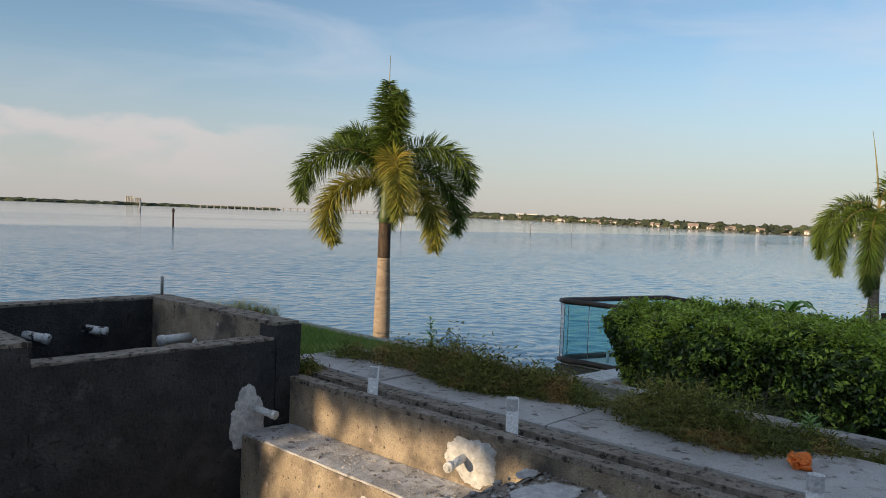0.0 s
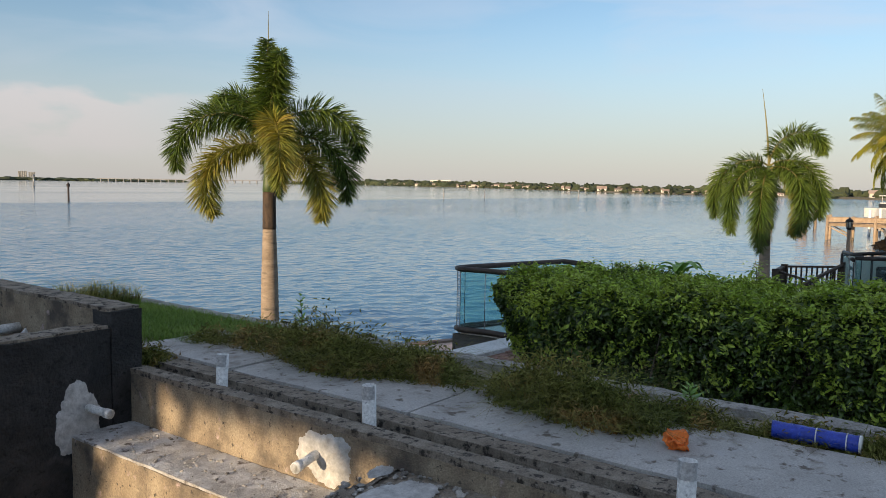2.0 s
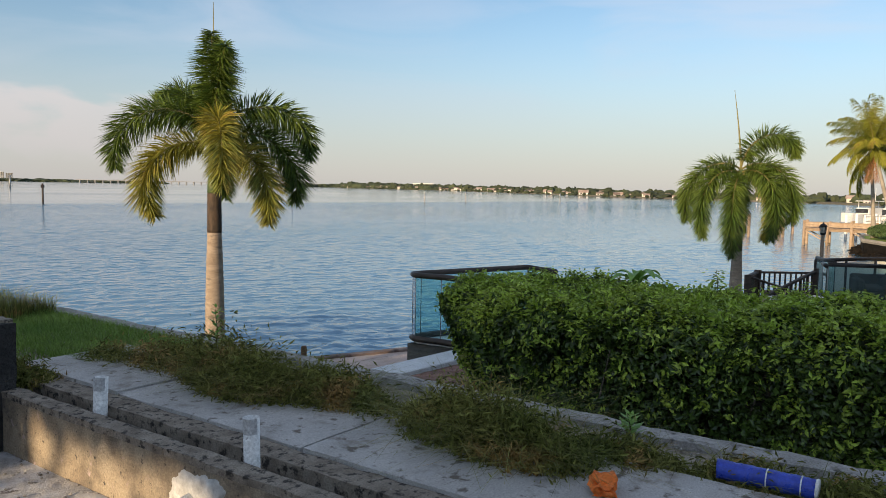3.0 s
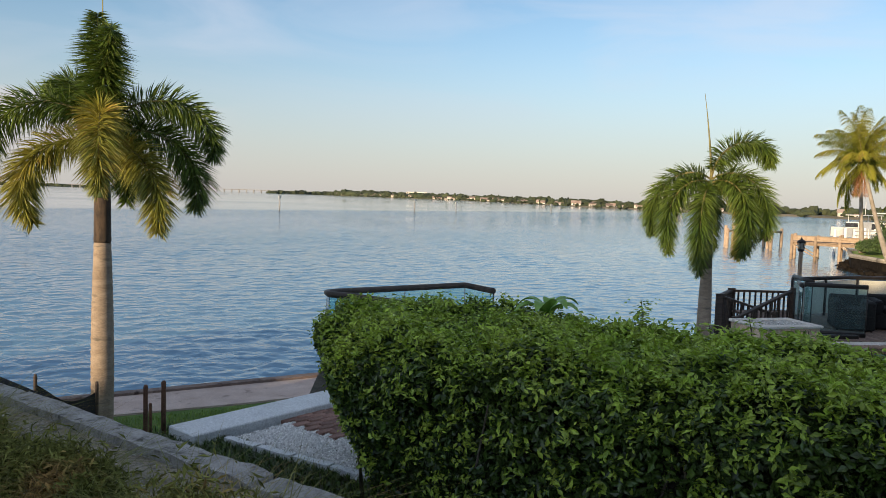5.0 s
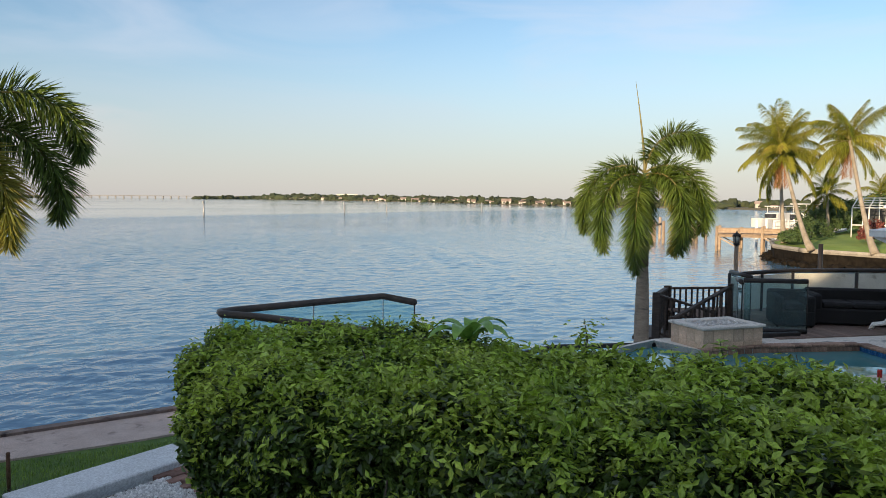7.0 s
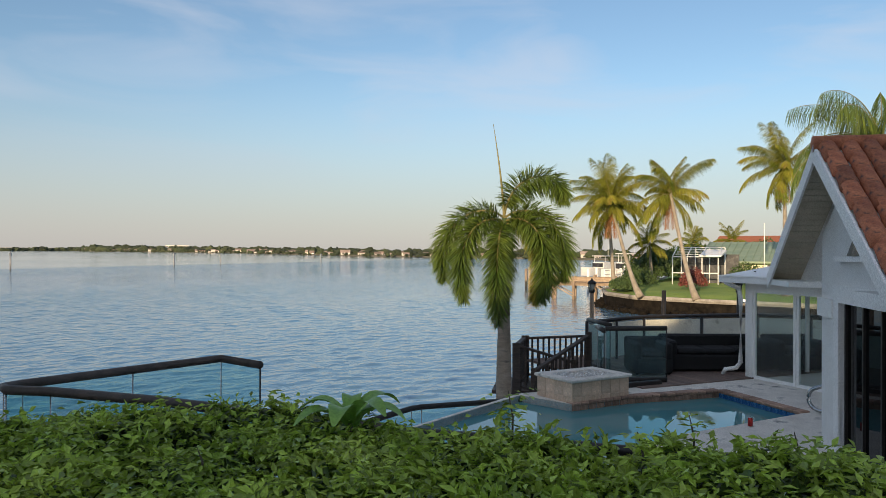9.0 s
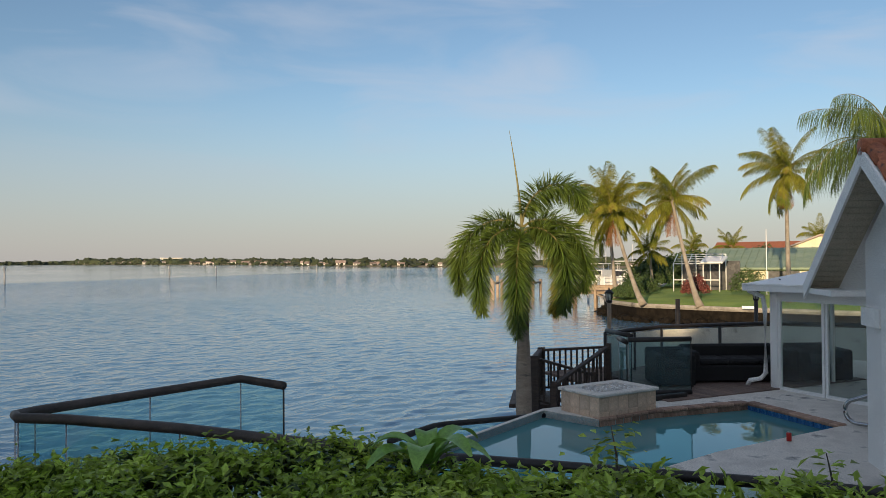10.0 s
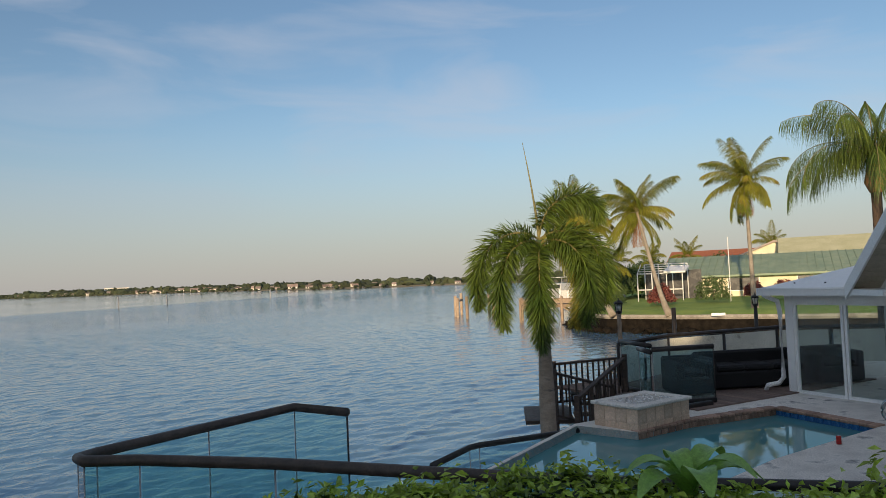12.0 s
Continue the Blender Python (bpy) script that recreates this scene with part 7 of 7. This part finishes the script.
    def boat(m, L, label):
        b = thing("motor_boat", m, label, "boat", "boats at the docks")
        vs, fs, k = [], [], 8
        for i in range(k + 1):
            t = i / k
            w = 1.5 * math.sqrt(max(0.0, 1 - t ** 3)) + 0.03
            vs += [(L * t, -w * 0.7, 0.0 + 0.3 * t * t), (L * t, -w, 1.1 + 0.5 * t), (L * t, w, 1.1 + 0.5 * t), (L * t, w * 0.7, 0.3 * t * t)]
        for i in range(k):
            for j in range(4):
                a, c = 4 * i + j, 4 * i + (j + 1) % 4
                fs.append((a, c, c + 4, a + 4))
        fs += [(0, 1, 2, 3)]
        part("hull", mesh_of("hull", vs, fs, BOAT_WHITE), b)
        part("cabin", from_bm("cabin", box(L * 0.25, L * 0.6, -1.0, 1.0, 1.1, 2.3, 0.12), BOAT_WHITE), b)
        part("windscreen", from_bm("windscreen", box(L * 0.59, L * 0.61, -0.9, 0.9, 1.55, 2.15), WINDOW_DARK), b, "dark windscreen")
        part("hardtop", from_bm("hardtop", box(L * 0.12, L * 0.6, -1.1, 1.1, 3.2, 3.32, 0.04), BOAT_WHITE), b)
        for x in (L * 0.15, L * 0.55):
            for y in (-0.95, 0.95):
                part("strut", tube_mesh("strut", [(x, y, 1.2), (x, y, 3.25)], 0.04, BOAT_WHITE, 6), b)
        part("mast", tube_mesh("mast", [(L * 0.35, 0, 3.3), (L * 0.35, 0, 5.2)], 0.04, BOAT_WHITE, 6), b)
    boat(pose(104, 25.6, WATER_Z + 0.3, 0, 0, 155) @ Matrix.Diagonal((0.95, 0.95, 1.1, 1)), 10, "white motor boat with a hardtop at a dock")
    boat(pose(128, 36, WATER_Z + 0.2, 0, 0, 165), 12, "large white motor boat moored farther off")


across_basin()


# ---- the far shores ----
def far_shores():
    r = random.Random(12)
    line = [(330, 70), (400, 150), (430, 235), (500, 340), (600, 480), (740, 660), (900, 900), (1060, 1250), (1300, 1800), (1350, 1900)]
    vs, fs = [], []
    for x, y in line:
        vs += [(x, y, WATER_Z - 0.5), (x + 2, y, WATER_Z + 0.9), (x + 900, y - 300, WATER_Z + 4)]
    for i in range(len(line) - 1):
        a = 3 * i
        fs += [(a, a + 3, a + 4, a + 1), (a + 1, a + 4, a + 5, a + 2)]
    solid("ground_far_shore", mesh_of("ground_far_shore", vs, fs, FAR_LAND), "low far shore across the bay", "shore", "structure")
    walk_pts = []
    for (a, b) in zip(line, line[1:]):
        d = math.dist(a, b)
        k = int(d / 9)
        for i in range(k):
            t = i / k
            walk_pts.append((a[0] + (b[0] - a[0]) * t, a[1] + (b[1] - a[1]) * t))
    # tree belt, in clumps of many facets
    rr = np.random.default_rng(6)
    V, F, o = [], [], 0
    ico = bmesh.new()
    bmesh.ops.create_icosphere(ico, subdivisions=2, radius=1)
    bv = np.array([v.co[:] for v in ico.verts])
    ico.verts.index_update()
    bf = np.array([[v.index for v in f.verts] for f in ico.faces])
    ico.free()

    def clump(x, y, z, rad, h):
        nonlocal o
        V.append(bv * np.array((rad, rad, h)) * rr.uniform(0.65, 1.25, (len(bv), 1)) + np.array((x, y, z)))
        F.append(bf + o)
        o += len(bv)
    for x, y in walk_pts:
        D = math.hypot(x, y)
        for q in range(6):
            back = rr.uniform(8, 80)
            h = rr.uniform(1.2, 3.4) * rr.uniform(0.8, 1.35) * (0.36 + D / 900)
            clump(x + back, y - back * 0.4 + rr.uniform(-6, 6), WATER_Z + 1 + h * 0.4, rr.uniform(2.2, 5.5) * (0.45 + D / 1000), h)
    for x, y in walk_pts:
        D = math.hypot(x, y)
        for q in range(2):
            if rr.random() < 0.25:
                h = rr.uniform(0.6, 1.7) * (0.6 + D / 1300)
                clump(x - rr.uniform(0, 3) + 2, y + rr.uniform(-6, 6), WATER_Z + 0.6 + h * 0.5, rr.uniform(0.8, 2.4) * (0.7 + D / 1200), h)
    solid("far_trees", mesh_of("far_trees", np.concatenate(V), np.concatenate(F), FAR_TREE), "belt of trees along the far shore", "trees", "stuff")
    # waterfront houses
    i = 0
    for (x, y) in walk_pts[1::1]:
        i += 1
        D = math.hypot(x, y)
        if r.random() < 0.22:
            continue
        s = (0.32 + D / 1700) * r.uniform(0.55, 1.25)
        ang = math.degrees(math.atan2(y, x)) - 90 + r.uniform(-12, 12)
        back = r.uniform(0, 26)
        gable_house("house", pose(x + back, y - back * 0.4, WATER_Z + 0.7, 0, 0, ang) @ Matrix.Diagonal((s, s, s, 1)), r.uniform(4, 10), 6, r.choice((1.8, 2.2, 2.5, 3.4)), r.uniform(0.9, 2.4), FAR_WALL, FAR_ROOF,
                    r.choice(("pale waterfront house on the far shore", "cream waterfront house with a low roof on the far shore")), 0.5,
                    [(1.5, 3.2, 0.6, 2.0), (4.4, 6.0, 0.6, 2.0)] if D < 750 else (), "house", "houses on the far shore")
    # tall block at the shore's end, and a wooded island beside it
    def block(m, L, Wd, hh, floors, bays, label):
        b = thing("apartment_block", m, label, "building")
        part("wall", from_bm("wall", box(0, L, 0, Wd, 0, hh), FAR_WALL), b)
        part("roof", from_bm("roof", box(-0.6, L + 0.6, -0.6, Wd + 0.6, hh, hh + 0.8), FAR_WALL), b)
        fl = hh / floors
        w = L / bays
        win = from_bm("window", box(0.2 * w, 0.8 * w, -0.3, 0.05, 0.25 * fl, 0.8 * fl), WINDOW_DARK)
        for k in range(floors):
            for j in range(bays):
                part("window", win, b, "", pose(j * w, 0, k * fl))
        return b
    block(pose(1085, 1235, WATER_Z + 1, 0, 0, -42), 44, 16, 12, 4, 9, "low cream apartment block at the shore's end")
    block(pose(672, 2900, WATER_Z + 1, 0, 0, -12), 26, 18, 30, 9, 5, "pale tower block on the distant shore")
    block(pose(703, 2895, WATER_Z + 1, 0, 0, -12), 20, 18, 26, 8, 4, "pale tower block beside a taller one")
    # far-off wooded shores, kilometres away
    V.clear(), F.clear()
    o = 0
    for k in range(260):
        t = k / 259
        x = -500 + 1650 * t
        y = 2950 - 500 * max(0, t - 0.45) + rr.uniform(-30, 30)
        clump(x, y, WATER_Z + 2, rr.uniform(16, 40), rr.uniform(7, 15) * (1 - 0.5 * t))
    for k in range(60):
        t = k / 59
        clump(1240 + 330 * t + rr.uniform(-10, 10), 2030 - 80 * t, WATER_Z + 1, rr.uniform(10, 20), rr.uniform(6, 11))
    solid("far_trees", mesh_of("far_trees", np.concatenate(V), np.concatenate(F), FAR_TREE), "hazy wooded shores kilometres away", "trees", "stuff")
    # long low bridge
    br = thing("bridge", Matrix.Identity(4), "long low concrete bridge across the far end of the bay", "bridge")
    a, b = Vector((850, 2650, 5)), Vector((1700, 2000, 5))
    d = b - a
    rot = Matrix.Translation(a) @ d.to_track_quat("X", "Z").to_matrix().to_4x4()
    part("deck", from_bm("deck", box(0, d.length, -5, 5, 0.6, 2.4, m=rot), BRIDGE_GREY), br)
    pier = from_bm("pier", box(-1.6, 1.6, -4, 4, -9, 0.6), BRIDGE_GREY)
    k = 44
    for i in range(k):
        p = a.lerp(b, (i + 0.5) / k)
        part("pier", pier, br, "", Matrix.Translation(p) @ d.to_track_quat("X", "Z").to_matrix().to_4x4())
    # channel markers
    for x, y, h, w in ((46.2, 157.5, 3.6, 0.20), (93.5, 145.3, 3.6, 0.18), (139, 151.7, 3.4, 0.18), (160, 157, 3.2, 0.17), (202.5, 155.3, 3.2, 0.2), (120, 480, 7, 0.5)):
        m = thing("channel_marker", pose(x, y, WATER_Z - 1), "weathered channel marker pile standing in the bay", "marker", "channel markers")
        part("pile", tube_mesh("pile", [(0, 0, 0), (0, 0, h + 1)], [w, w * 0.85], DARK_WOOD if x < 60 else GALV, 8), m)
        part("board", from_bm("board", box(-w * 1.6, w * 1.6, -0.04, 0.04, h + 0.2, h + 0.75), HAZED if x > 60 else DARK_WOOD), m)


far_shores()


# ---- behind the camera: unseen house and plants added to shade the near ground ----
def sun_blockers():
    gable_house("house", pose(-15, -26, -0.3, 0, 0, 90), 26.5, 9, 6.6, 2.4, HOUSE_WALL, FAR_ROOF, "plain rendered house, unseen, set behind the pool to shade it", 0.5)
    r = np.random.default_rng(40)
    for i, (x, y, ry, z0, h, n) in enumerate(((-13.0, 1.6, 1.5, 3.0, 3.6, 2600), (-13.4, 3.9, 1.5, 3.0, 3.4, 2600), (-12.8, 6.0, 1.2, 3.1, 2.6, 1700))):
        t = thing("blocker_tree", pose(x, y, -0.36), "broad leafy tree, unseen, added to block the sun", "tree", "trees at the side of the plot")
        part("trunk", tube_mesh("trunk", [(0, 0, 0), (0.05, 0.05, z0 * 0.7), (0, 0, z0 + h * 0.5)], [0.16, 0.12, 0.05], TWIG, 8), t)
        for k in range(6):
            an = k * 1.05
            part("limb", tube_mesh("limb", [(0, 0, z0 * 0.75), (0.5 * math.cos(an), 0.6 * ry * math.sin(an), z0 + 0.5), (0.8 * math.cos(an), 0.85 * ry * math.sin(an), z0 + h * 0.55)], [0.06, 0.04, 0.015], TWIG, 6), t)
        d = r.normal(0, 1, (n, 3))
        d /= np.linalg.norm(d, axis=1)[:, None]
        rad = r.random(n) ** 0.5
        q = d * np.array((1.1, ry, h / 2)) * rad[:, None] + np.array((0, 0, z0 + h / 2))
        # flat layer of leaves added to close gaps where sun leaked through
        low = np.stack([r.uniform(-0.8, 0.8, 2400), r.uniform(-1.35, 1.35, 2400), r.uniform(3.12, 4.6, 2400)], 1)
        q, d = np.concatenate([q, low]), np.concatenate([d, r.normal(0, 1, (2400, 3))])
        vs, fs = leaf_cloud(r, q, d, 0.20, 0.8, 0.5)
        part("crown", mesh_of("crown", vs, fs, BUSH), t)
    # unseen shrubs, their heights set by where the low sun should reach
    for i, (x, y, a, h) in enumerate(((-12.4, 1.4, 0.7, 1.6), (-12.6, 2.7, 0.8, 1.4), (-12.2, 4.9, 0.6, 1.9), (-12.8, 9.2, 1.2, 2.4), (-13, 11.2, 1.2, 2.35), (-13, 13.4, 1.3, 2.3), (-13, 15.8, 1.4, 2.3), (-12.5, 7.2, 0.8, 2.7))):
        bush(x, y, -0.36, a, a, h, 120 + i, "leafy shrub, unseen, added to block the low sun", BUSH, 900, 0.15)
    # unseen strip of leaves that keeps sun off the lower lawn
    n = 9000
    q = np.stack([r.uniform(-0.7, 0.7, n), r.uniform(0, 10.5, n), r.uniform(0, 2.42, n)], 1)
    q[:, 2] += 0.10 * np.sin(q[:, 1] * 2.3) + 0.07 * np.sin(q[:, 1] * 6.1)
    sh = thing("blocker_hedge", pose(-13.2, 7.8, -0.36), "loose strip of leaves, unseen, added to shade the seawall walk", "hedge")
    part("leaves", mesh_of("leaves", *leaf_cloud(r, q, r.normal(0, 1, (n, 3)), 0.17, 0.8, 0.5), BUSH), sh)
    for k in range(9):
        part("stem", tube_mesh("stem", [(0, 0.6 + 1.15 * k, -0.1), (0.1, 0.7 + 1.15 * k, 1.6)], [0.05, 0.02], TWIG, 6), sh)
    solid("ground_yard", mesh_of("ground_yard", *sheet([(-60, -60), (-3, -60), (12, -14), (2.5, -9), (-4, 3.5), (-4, 9), (-18, 22), (-60, 30)], -0.36), DIRT), "sandy yard behind the pool", "ground", "structure")


sun_blockers()
